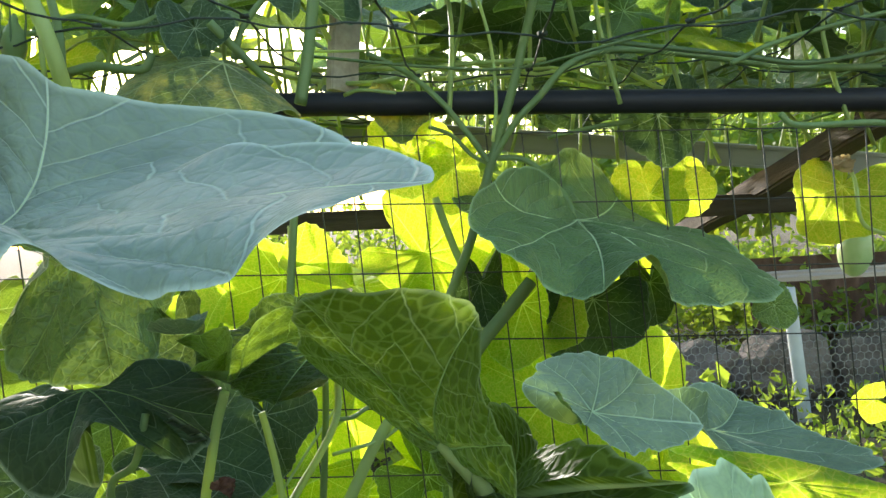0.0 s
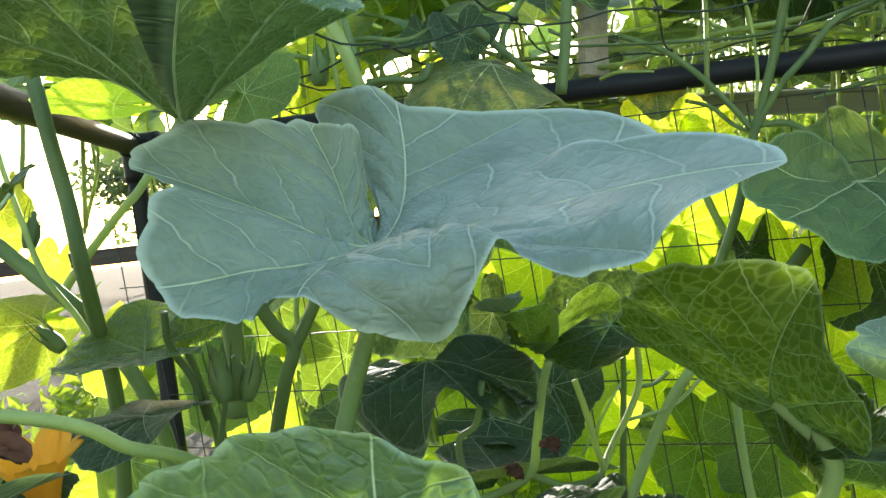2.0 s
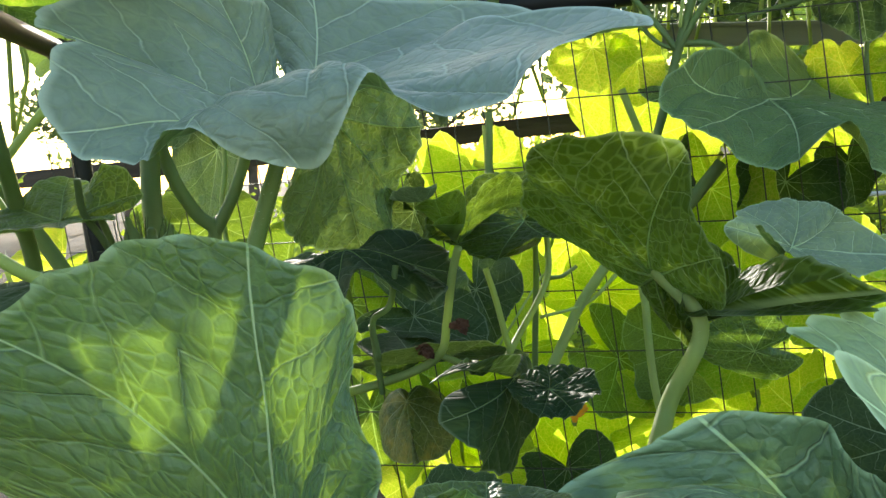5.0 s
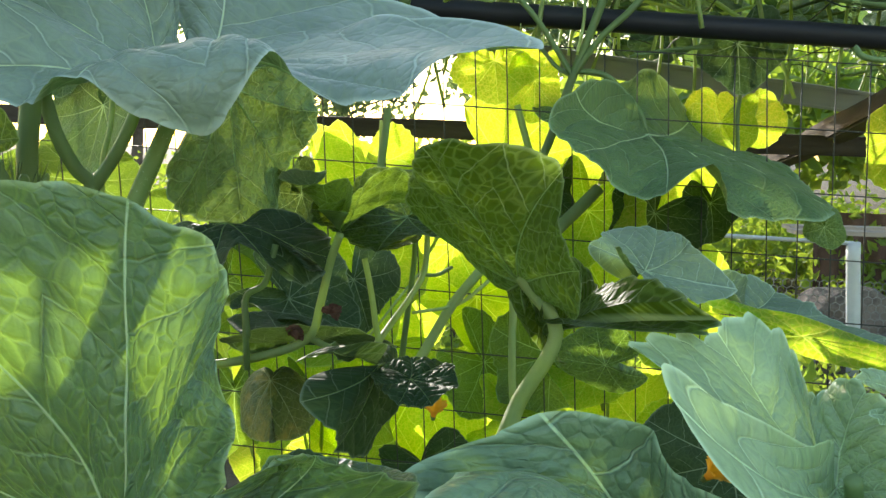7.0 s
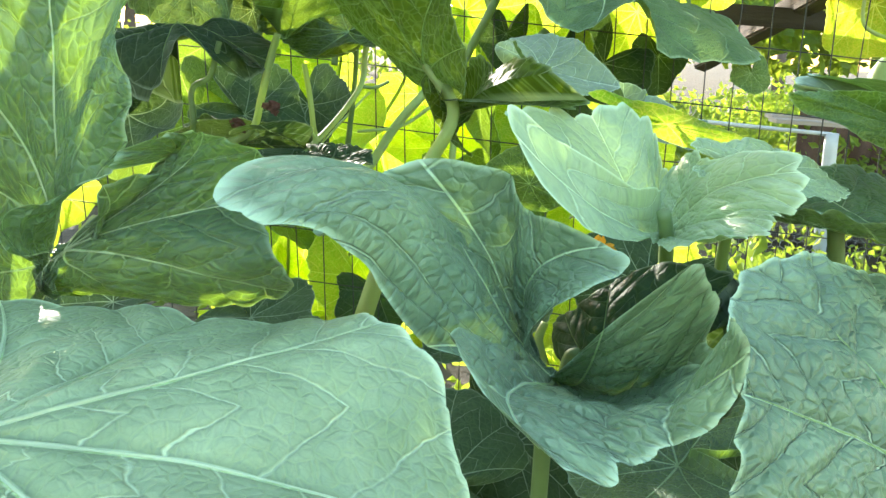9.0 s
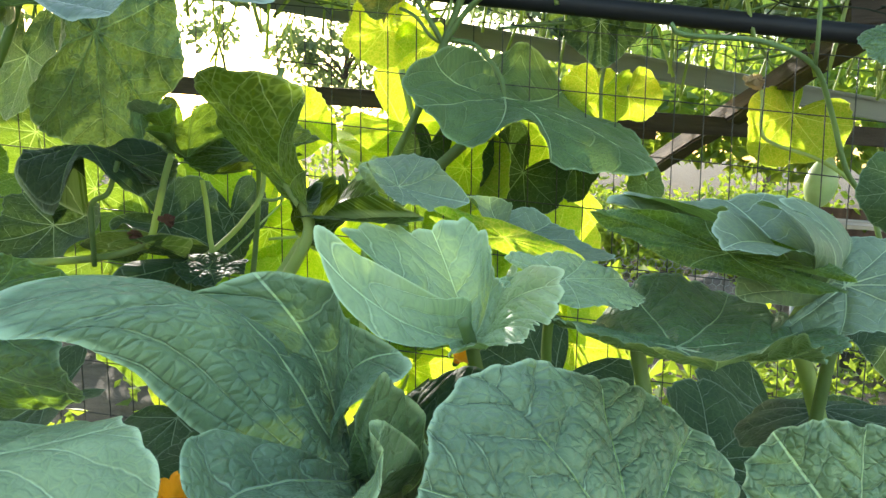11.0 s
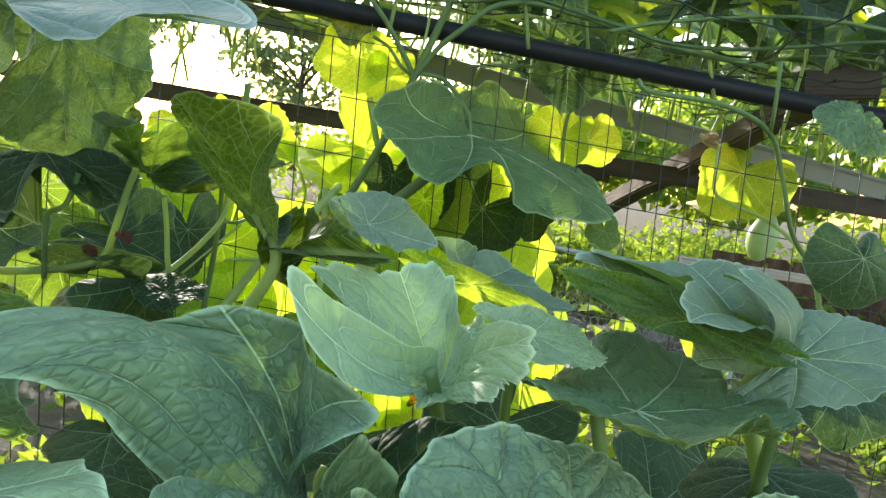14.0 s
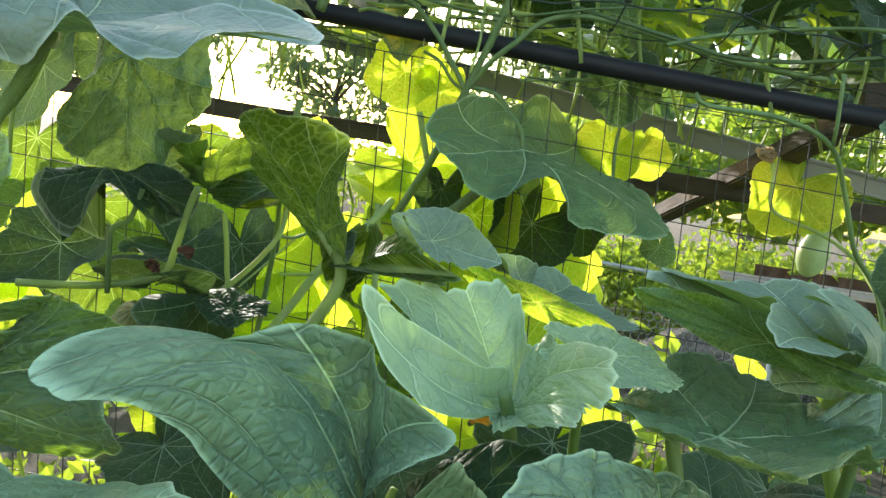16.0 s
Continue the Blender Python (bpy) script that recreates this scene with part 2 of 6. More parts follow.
LEAF_QUILT = leaf_material("leaf_quilted_green", (0.105, 0.18, 0.098), (0.225, 0.335, 0.185), (0.2, 0.38, 0.05), 0.08, rough=0.42, relief=0.95, cells=85.0, crease_shading=0.55)
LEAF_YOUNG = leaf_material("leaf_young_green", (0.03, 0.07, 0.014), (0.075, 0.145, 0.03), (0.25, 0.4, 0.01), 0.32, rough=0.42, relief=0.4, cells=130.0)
# Very dark base: the shaded near side of back-lit leaves is in the colour.
LEAF_BACK_LIT = leaf_material("leaf_olive_back_lit", (0.018, 0.042, 0.006), (0.04, 0.078, 0.012), (0.15, 0.25, 0.003), 0.34, rough=0.5, relief=0.5, cells=75.0, crease_shading=0.3, shine=0.25)
LEAF_SHADE = leaf_material("leaf_mid_green", (0.05, 0.1, 0.035), (0.1, 0.18, 0.062), (0.18, 0.28, 0.02), 0.16, rough=0.52, relief=0.8, cells=85.0, crease_shading=0.36)
LEAF_PALE = leaf_material("leaf_pale_green", (0.2, 0.29, 0.15), (0.35, 0.46, 0.26), (0.28, 0.45, 0.06), 0.22, rough=0.45, relief=0.5, cells=90.0, crease_shading=0.22)
# Darkened leaf green: the shade inside and under the foliage is in the colour.
LEAF_DARK_SHADED = leaf_material("leaf_dark_green_shaded", (0.02, 0.044, 0.018), (0.045, 0.085, 0.034), (0.08, 0.16, 0.008), 0.16, rough=0.62, relief=0.35, crease_shading=0.2, shine=0.22)
LEAF_GLOW = leaf_material("leaf_thin_yellow_green", (0.055, 0.12, 0.015), (0.11, 0.2, 0.03), (0.58, 0.85, 0.02), 0.62, relief=0.3, cells=95.0, crease_shading=0.25)
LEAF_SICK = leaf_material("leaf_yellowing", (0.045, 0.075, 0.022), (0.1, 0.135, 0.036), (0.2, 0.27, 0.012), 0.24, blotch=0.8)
VEIN = plain_material("vein_pale_green", (0.42, 0.52, 0.33), (0.58, 0.68, 0.47), 60, 0.6, 0.2, 0.0005, through_share=0.3, glow=(0.5, 0.7, 0.15))
VEIN_DARK = plain_material("vein_mid_green", (0.15, 0.25, 0.11), (0.24, 0.36, 0.17), 60, 0.6, 0.2, 0.0005, through_share=0.3, glow=(0.45, 0.65, 0.08))
STEM = plain_material("stem_green", (0.085, 0.145, 0.05), (0.16, 0.24, 0.09), 60, 0.55, 0.35, 0.0008, stretch=(1, 1, 0.2), through_share=0.2, glow=(0.45, 0.65, 0.08))
STEM_PALE = plain_material("stem_pale_yellow_green", (0.22, 0.3, 0.1), (0.36, 0.46, 0.18), 60, 0.55, 0.3, 0.0008, stretch=(1, 1, 0.2), through_share=0.3, glow=(0.6, 0.75, 0.1))
STEM_DARK = plain_material("stem_dark_green", (0.05, 0.09, 0.03), (0.1, 0.16, 0.06), 60, 0.6, 0.3, 0.0008, stretch=(1, 1, 0.2), through_share=0.12)
HAIR = plain_material("stem_hair", (0.5, 0.58, 0.4), (0.65, 0.72, 0.55), 60, 0.6, 0.0, 0.0005, through_share=0.5, glow=(0.8, 0.9, 0.6))
PETAL = plain_material("petal_orange", (0.75, 0.3, 0.015), (0.9, 0.48, 0.05), 90, 0.6, 0.3, 0.0006, stretch=(1, 1, 0.2), through_share=0.45, glow=(1.0, 0.5, 0.03))
WITHERED = plain_material("withered_brown", (0.07, 0.028, 0.022), (0.2, 0.09, 0.06), 120, 0.9, 0.9, 0.003)
STRAW = plain_material("withered_straw", (0.35, 0.25, 0.12), (0.55, 0.42, 0.25), 120, 0.8, 0.6, 0.002, through_share=0.3, glow=(0.7, 0.5, 0.2))
PIPE = plain_material("pipe_black_plastic", (0.008, 0.009, 0.012), (0.02, 0.021, 0.026), 40, 0.55, 0.25, 0.0008, stretch=(0.15, 1, 1), shine=0.25)
WIRE = plain_material("wire_dark_coated", (0.012, 0.014, 0.012), (0.03, 0.032, 0.03), 90, 0.5, 0.3, 0.0004)
TWINE = plain_material("net_twine", (0.012, 0.022, 0.016), (0.03, 0.045, 0.035), 200, 0.8, 0.6, 0.0008)
OLD_WOOD = plain_material("wood_weathered_brown", (0.022, 0.017, 0.014), (0.1, 0.078, 0.066), 34, 0.9, 1.0, 0.009, stretch=(0.12, 1, 1))
PEELED = plain_material("wood_peeling_white", (0.14, 0.11, 0.08), (0.55, 0.5, 0.4), 34, 0.85, 0.9, 0.003, stretch=(1, 1, 0.3))
RAIL = plain_material("rail_grey_painted", (0.2, 0.21, 0.195), (0.33, 0.335, 0.31), 12, 0.6, 0.3, 0.001, stretch=(0.1, 1, 1))
POLE = plain_material("pole_white", (0.36, 0.39, 0.45), (0.52, 0.55, 0.6), 14, 0.5, 0.2, 0.001)
GALVANISED = plain_material("hex_wire_galvanised", (0.16, 0.16, 0.16), (0.32, 0.32, 0.31), 60, 0.5, 0.2, 0.0004, metal=0.4)
FLESH = plain_material("gourd_skin", (0.3, 0.46, 0.2), (0.5, 0.64, 0.36), 24, 0.4, 0.15, 0.001, through_share=0.1)
HUTCH = plain_material("boards_pale_weathered", (0.22, 0.18, 0.165), (0.46, 0.4, 0.37), 16, 0.85, 0.8, 0.004, stretch=(0.12, 1, 1))
SOIL = plain_material("soil", (0.035, 0.028, 0.018), (0.12, 0.095, 0.062), 16, 0.95, 1.0, 0.03)
STONE = plain_material("stone_grey", (0.06, 0.05, 0.045), (0.24, 0.2, 0.19), 22, 0.9, 1.0, 0.02)
RUST = plain_material("rusted_sheet", (0.05, 0.028, 0.024), (0.15, 0.085, 0.07), 18, 0.85, 0.8, 0.006)
LEAF_FAR = plain_material("far_foliage", (0.04, 0.085, 0.02), (0.12, 0.2, 0.05), 3, 0.6, 0.0, 0.001, through_share=0.42, glow=(0.5, 0.66, 0.05))
LEAF_TREE = plain_material("tree_foliage", (0.03, 0.055, 0.025), (0.07, 0.11, 0.05), 2, 0.6, 0.0, 0.001, through_share=0.35, glow=(0.3, 0.42, 0.12))
BARK = plain_material("bark", (0.05, 0.04, 0.03), (0.13, 0.1, 0.08), 10, 0.9, 1.0, 0.02)


# ---- builders ----
def mesh_ob(name, verts, faces, mat, parent=None, label="", uv=None, smooth=True, polar=None):
    me = bpy.data.meshes.new(name)
    me.from_pydata([tuple(v) for v in verts], [], faces)
    me.materials.append(mat)
    if smooth:
        me.polygons.foreach_set("use_smooth", [True] * len(me.polygons))
    if uv is not None:
        layer = me.uv_layers.new(name="UVMap")
        loops = np.empty(len(me.loops), dtype=np.int32)
        me.loops.foreach_get("vertex_index", loops)
        layer.data.foreach_set("uv", uv[loops].astype(np.float32).ravel())
        if polar is not None:
            both = polar[loops]
            centre = np.where(loops == 0)[0]
            both[centre, 0] = polar[loops[(centre + 1) % len(loops)], 0]
            layer = me.uv_layers.new(name="Polar")
            layer.data.foreach_set("uv", both.astype(np.float32).ravel())
    me.update()
    ob = new(name, me)
    if parent is not None:
        ob.parent = parent
        ob.matrix_parent_inverse = Matrix.Translation(-parent.location)
    if label:
        ob["label"] = label
    return ob


def thing(name, base, label, category, group="", kind=""):
    e = new(name)
    e.location = base
    e.empty_display_size = 0.02
    bpy.context.view_layer.update()
    return tagged(e, label, category, group, kind)


def part(name, bm, mat, parent, label=""):
    me = bpy.data.meshes.new(name)
    bm.to_mesh(me)
    bm.free()
    me.materials.append(mat)
    ob = new(name, me)
    if parent is not None:
        ob.parent = parent
        ob.matrix_parent_inverse = Matrix.Translation(-parent.location)
    if label:
        ob["label"] = label
    return ob


def rot_matrix(v):
    v = np.asarray(v, float)
    a = float(np.linalg.norm(v))
    if a < 1e-9:
        return np.eye(3)
    k = v / a
    K = np.array([[0, -k[2], k[1]], [k[2], 0, -k[0]], [-k[1], k[0], 0]])
    return np.eye(3) + math.sin(a) * K + (1 - math.cos(a)) * K @ K


def bend(f, k, s):
    k = np.where(np.abs(k) < 1e-4, 1e-4, k)
    return (np.sin(f + k * s) - np.sin(f)) / k, (np.cos(f) - np.cos(f + k * s)) / k


class Blade:
    """The curved surface of one leaf. turn: axis times angle; cup: rim lifted all round; saddle and wave: cosine and sine of the second
    and third order; ripple: of the fourth and on; ruffle: rim wave and its phase; skew: uneven outline, cosine and sine by order; fold and curl: left, right halves; droop: towards the tip, towards the base; warp: terms of a polynomial in place of all these for a strongly bent leaf."""

    def __init__(self, at, turn, size, wide=1.0, cup=0.0, saddle=(0, 0), wave=(0, 0), ruffle=(0, 0), fold=(0, 0), curl=(0, 0), droop=(0, 0), notch=0.5, lobes=0.03, skew=(0, 0, 0, 0, 0, 0, 0), ripple=(0, 0, 0, 0), toothed=0.02, warp=None, seed=0):
        self.terms = None if warp is None else np.array(warp, float).reshape(-1, 3)
        if warp is not None:
            size = float(np.linalg.norm(self.terms[0]) + np.linalg.norm(self.terms[1])) / 2
        self.at, self.turn, self.size, self.wide, self.cup = np.array(at), rot_matrix(turn), size, wide, cup
        self.saddle, self.wave, self.ruffle, self.fold, self.curl, self.droop = saddle, wave, ruffle, fold, curl, droop
        self.notch, self.lobes, self.skew, self.ripple = notch, lobes, skew, ripple
        rng = np.random.default_rng(seed + 11)
        self.rim = rng.uniform(0, 6.28, 4)
        self.teeth = int(rng.integers(34, 46))
        self.toothed = toothed

    def rim_at(self, th):
        d = np.pi - np.abs(th)
        s = np.clip(d / self.notch, 0, 1)
        s = s * s * (3 - 2 * s)
        k = self.skew
        e = k[0] * np.sin(th)
        for j in range(1, len(k)):
            n = (j + 3) // 2
            e = e + k[j] * (np.cos(n * th) if j % 2 else np.sin(n * th))
        return np.maximum(0.93 + 0.07 * np.cos(th) + self.lobes * np.cos(5 * th) + e, 0.15) * (0.1 + 0.9 * s)

    def uneven(self, th):
        saw = np.abs(((th * self.teeth / (2 * np.pi)) % 1.0) - 0.35)
        a = self.rim
        return 1 + self.toothed * (0.5 - saw) + 0.010 * np.sin(11 * th + a[0]) + 0.008 * np.sin(17 * th + a[1]) + 0.006 * np.sin(29 * th + a[2])

    def bent(self, u, v):
        """The outline carried into space by a polynomial: u across the leaf, v towards its tip, terms u, v, u2, uv, v2 and on."""
        return np.stack([u ** i * v ** (d - i) for d in range(1, 5) for i in range(d, -1, -1)], -1) @ self.terms

    def place(self, rho, th, lift=0.0):
        r = rho * self.rim_at(th)
        if self.terms is not None:
            u, v = r * np.sin(th), r * np.cos(th)
            rim = 0.0
            for j, w in enumerate(self.ripple):
                n = 4 + j // 2
                rim = rim + w * (np.sin(n * th) if j % 2 else np.cos(n * th))
            up = np.cross(self.terms[0], self.terms[1])
            here = self.bent(u, v)
            normal = np.cross(self.bent(u + 0.01, v) - here, self.bent(u, v + 0.01) - here)
            normal = normal / (np.linalg.norm(normal, axis=-1)[..., None] + 1e-12)
            lift = np.broadcast_to(np.asarray(lift, float), rho.shape)
            return self.at + here + (rho ** 3 * rim)[..., None] * (up / np.linalg.norm(up)) + (lift * self.size)[..., None] * normal
        x, y = r * np.sin(th) * self.wide, r * np.cos(th)
        r2 = rho * rho
        z = self.cup * r2 + r2 * (self.saddle[0] * np.cos(2 * th) + self.saddle[1] * np.sin(2 * th) + self.wave[0] * np.cos(3 * th) + self.wave[1] * np.sin(3 * th))
        rim = self.ruffle[0] * np.sin(7 * th + self.ruffle[1])
        for j, w in enumerate(self.ripple):
            n = 4 + j // 2
            rim = rim + w * (np.sin(n * th) if j % 2 else np.cos(n * th))
        z = z + rho ** 3 * rim + lift
        ax, left = np.abs(x), x < 0
        f, k, sg = np.where(left, self.fold[0], self.fold[1]), np.where(left, self.curl[0], self.curl[1]), np.where(left, -1.0, 1.0)
        cx, cz = bend(f, k, ax)
        ph = f + k * ax
        x2, z2 = sg * (cx - z * np.sin(ph)), cz + z * np.cos(ph)
        ky, sy = np.where(y < 0, self.droop[1], self.droop[0]), np.where(y < 0, -1.0, 1.0)
        cy, cz = bend(0.0, ky, np.abs(y))
        ph = ky * np.abs(y)
        out = np.stack([x2, sy * (cy - z2 * np.sin(ph)), cz + z2 * np.cos(ph)], -1) * self.size
        return out @ self.turn.T + self.at

    def relief(self, rho, th, up, quilt):
        """Lift of the blade: valleys along the main and side veins, pillows between them, slow waves."""
        lines = [a + 0.1 * math.sin(0.9 * a) * rho * rho for a in VEIN_TURNS]
        near = np.min([np.abs(np.abs(th) - a) for a in lines], axis=0) * rho
        soft = 0.024 * near * near / (near * near + 0.0022)
        a = self.rim
        lump = soft * up + 0.006 * np.sin(9 * th + a[3]) * np.sin(rho * 11) + 0.004 * np.sin(23 * th + rho * 17 + a[1]) * rho
        if not quilt:
            return lump
        passed = sum((np.abs(th) > v).astype(float) for v in lines)
        row = (rho - SIDE_LEAN * near - 0.7 * near * near) / SIDE_STEP + 0.5 * (passed % 2) + 0.27 * (th > 0)
        u = np.abs(row + 0.5 - np.floor(row + 0.5) - 0.5) * SIDE_STEP
        pillow = u * u / (u * u + 0.0007) * np.clip((rho - 0.12) / 0.2, 0, 1) * near / (near + 0.05)
        flat = self.flat(rho, th)
        x, y = flat[..., 0] * 150 + a[0] * 9, flat[..., 1] * 150 + a[1] * 9
        small = np.sin(x + 1.3 * np.sin(y * 0.7 + a[2])) * np.sin(y + 1.3 * np.sin(x * 0.8 + a[3]))
        return lump + up * quilt / self.size * (1.5 * pillow + 0.22 * small)

    def flat(self, rho, th):
        r = rho * self.rim_at(th) * self.size
        return np.stack([r * np.sin(th) * self.wide, r * np.cos(th)], -1)


def vein_path(a, s):
    return a + 0.1 * math.sin(0.9 * a) * s * s


def rib(blade, turn, thick, sides, face, up=1, quilt=0.0):
    """One raised main rib from the stalk to the rim with its side ribs, as low ridges on one face of the blade."""
    hand = -1.0 if turn < 0 else 1.0
    a = abs(turn)
    s = np.linspace(0.0, 0.95, 16)
    paths = [(s, hand * np.clip(vein_path(a, s), 0, 3.0), thick)]
    verts, faces = [], []
    for s, th, w0 in paths:
        n = len(s)
        p = blade.place(s, th, blade.relief(s, th, up, quilt))
        q = blade.place(s, th + 0.03)
        tang = np.gradient(p, axis=0)
        tang /= np.linalg.norm(tang, axis=1)[:, None] + 1e-9
        side_v = q - p
        side_v[0] = side_v[1]
        side_v -= tang * np.sum(side_v * tang, 1)[:, None]
        side_v /= np.linalg.norm(side_v, axis=1)[:, None] + 1e-9
        nor = np.cross(side_v, tang) * face
        w = (w0 * (1 - 0.78 * np.linspace(0, 1, n) ** 0.6))[:, None]
        base = len(verts)
        for c in range(sides):
            ang = np.pi * c / (sides - 1)
            verts.extend(p + side_v * w * math.cos(ang) + nor * (w * 0.8 * math.sin(ang) + 0.0004))
        for c in range(sides - 1):
            for j in range(n - 1):
                faces.append((base + c * n + j, base + c * n + j + 1, base + (c + 1) * n + j + 1, base + (c + 1) * n + j))
    return verts, faces


def leaf(plant, mat, at, turn, size, vein_mat=None, fine=2, label="", ribs_face=1, pillow_up=1, quilt=0.001, **shape):
    blade = Blade(at, (0, 0, 0), size, warp=turn, **shape) if len(turn) > 3 else Blade(at, turn, size, **shape)
    size = blade.size
    nt, nr = ((40, 6), (80, 12), (430, 74))[fine]
    th = np.linspace(-np.pi, np.pi, nt + 1)
    rows_r = (np.arange(nr) + 1) / nr
    T, R = np.meshgrid(th, rows_r)
    rim = np.where(R > 0.999, blade.uneven(T), 1 + (blade.uneven(T) - 1) * R ** 6)
    quilt = quilt if fine == 2 else 0.0
    lump = blade.relief(R, T, pillow_up, quilt)
    P = blade.place(R * rim, T, lump).reshape(-1, 3)
    U = blade.flat(R * rim, T).reshape(-1, 2)
    verts = np.vstack([blade.place(np.zeros(1), np.zeros(1)), P])
    uv = np.vstack([[[0.0, 0.0]], U]) + (abs(at[0]) * 7 % 3, abs(at[2]) * 5 % 3)
    w = nt + 1
    faces = [(0, 1 + i + 1, 1 + i) for i in range(nt)]
    for j in range(nr - 1):
        a = 1 + j * w
        faces += [(a + i, a + i + 1, a + w + i + 1, a + w + i) for i in range(nt)]
    polar = np.vstack([[[0.0, 0.0]], np.stack([T, R], -1).reshape(-1, 2)])
    ob = mesh_ob("leaf", verts, faces, mat, plant, label, uv, True, polar)
    if fine == 2:
        for a in VEIN_TURNS:
            for hand in ((1,) if a == 0 else (1, -1)):
                for face in (ribs_face, -ribs_face):
                    v, f = rib(blade, a * hand, size * (0.0082 if a < 1.9 else 0.006), 5, face, pillow_up, quilt)
                    r = mesh_ob("vein", v, f, vein_mat or VEIN)
                    r.parent = ob
    return ob


def smooth_path(points, steps=6):
    p = np.array(points, float)
    p = np.vstack([2 * p[0] - p[1], p, 2 * p[-1] - p[-2]])
    out = []
    for i in range(1, len(p) - 2):
        for u in np.arange(steps) / steps:
            a, b, c, d = p[i - 1], p[i], p[i + 1], p[i + 2]
            out.append(0.5 * (2 * b + (c - a) * u + (2 * a - 5 * b + 4 * c - d) * u * u + (3 * b - a - 3 * c + d) * u ** 3))
    out.append(p[-2])
    return np.array(out)


def tube_mesh(path, r0, r1, sides=8, ridge=0.0):
    n = len(path)
    t = np.gradient(path, axis=0)
    t /= np.linalg.norm(t, axis=1)[:, None] + 1e-9
    ref = np.array([0.31, 0.2, 0.93])
    if abs(np.dot(t[0], ref)) > 0.9:
        ref = np.array([0.9, 0.3, 0.1])
    s = np.empty_like(path)
    v = ref
    for i in range(n):
        v = v - t[i] * np.dot(v, t[i])
        v = v / (np.linalg.norm(v) + 1e-9)
        s[i] = v
    b = np.cross(t, s)
    rr = np.linspace(r0, r1, n)
    verts, faces = [], []
    for i in range(n):
        for c in range(sides):
            a = 2 * np.pi * c / sides
            q = rr[i] * (1 + ridge * (1 if c % 2 else -1))
            verts.append(path[i] + (s[i] * math.cos(a) + b[i] * math.sin(a)) * q)
    for i in range(n - 1):
        for c in range(sides):
            d = (c + 1) % sides
            faces.append((i * sides + c, i * sides + d, (i + 1) * sides + d, (i + 1) * sides + c))
    faces.append(tuple(range(sides))[::-1])
    faces.append(tuple((n - 1) * sides + c for c in range(sides)))
    return verts, faces


def stem(plant, points, r0, r1=None, mat=None, name="stem", sides=10, ridge=0.05, hairs=0, label="", steps=6):
    path = smooth_path(points, steps)
    v, f = tube_mesh(path, r0, r1 or r0, sides, ridge)
    ob = mesh_ob(name, v, f, mat or STEM, plant, label)
    if hairs:
        rng = np.random.default_rng(len(path) * 7 + hairs)
        hv, hf = [], []
        t = np.gradient(path, axis=0)
        for k in range(hairs):
            i = int(rng.integers(0, len(path) - 1))
            p = path[i] + (path[i + 1] - path[i]) * rng.random()
            tt = t[i] / (np.linalg.norm(t[i]) + 1e-9)
            d = rng.normal(size=3)
            d -= tt * np.dot(d, tt)
            d /= np.linalg.norm(d) + 1e-9
            q = p + d * r0 * 0.95
            e = q + (d + tt * rng.normal() * 0.3) * rng.uniform(0.0012, 0.0028)
            w = np.cross(d, tt) * 0.00014
            w2 = tt * 0.00014
            base = len(hv)
            hv += [q + w, q - w * 0.5 + w2, q - w * 0.5 - w2, e]
            hf += [(base, base + 1, base + 3), (base + 1, base + 2, base + 3), (base + 2, base, base + 3)]
        h = mesh_ob("hairs", hv, hf, HAIR)
        h.parent = ob
        h["kind"] = "stuff"
    return ob


def turn_to(tip, normal):
    """Axis times angle of a leaf that points to tip and faces normal."""
    n = np.array(normal, float)
    n /= np.linalg.norm(n)
    y = np.array(tip, float)
    y -= n * np.dot(y, n)
    y /= np.linalg.norm(y) + 1e-9
    m = Matrix(np.stack([np.cross(y, n), y, n], 1).tolist())
    q = m.to_quaternion()
    axis, ang = q.to_axis_angle()
    return tuple(axis * ang)


def loose_leaf(plant, mat, at, tip, normal, size, seed, vein_mat=None, fine=1, label=""):
    rng = np.random.default_rng(seed)
    r = lambda s: float(rng.normal() * s)
    return leaf(plant, mat, at, turn_to(tip, normal), size, vein_mat, fine, label, wide=1.05 + r(0.07), cup=0.04 + r(0.07), saddle=(r(0.06), r(0.06)), wave=(r(0.045), r(0.045)),
                ruffle=(0.02 + abs(r(0.02)), r(2)), fold=(0.12 + r(0.15), 0.12 + r(0.15)), curl=(r(0.25), r(0.25)), droop=(-0.2 + r(0.3), r(0.25)), notch=0.45 + abs(r(0.12)), lobes=0.055 + r(0.02), skew=(r(0.05), r(0.05), r(0.04), 0.03 + r(0.04), r(0.04), r(0.03), r(0.03)), toothed=0.06, seed=seed)


def box_mesh(length, width, height, rough=0.0, cuts=14, seed=3):
    """A sawn board along x with worn, uneven faces."""
    bm = bmesh.new()
    bmesh.ops.create_cube(bm, size=1.0)
    bmesh.ops.scale(bm, vec=(length, width, height), verts=bm.verts)
    long_edges = [e for e in bm.edges if abs((e.verts[0].co - e.verts[1].co).x) > 1e-4]
    bmesh.ops.bevel(bm, geom=long_edges, offset=min(width, height) * 0.12, segments=2, affect="EDGES")
    long_edges = [e for e in bm.edges if abs((e.verts[0].co - e.verts[1].co).x) > length * 0.5]
    bmesh.ops.subdivide_edges(bm, edges=long_edges, cuts=cuts, use_grid_fill=True)
    for v in bm.verts:
        n = noise.noise_vector(v.co * 9.0 + Vector((seed, seed * 2, 0)))
        v.co += Vector((n.x * 0.3, n.y, n.z)) * rough
    return bm


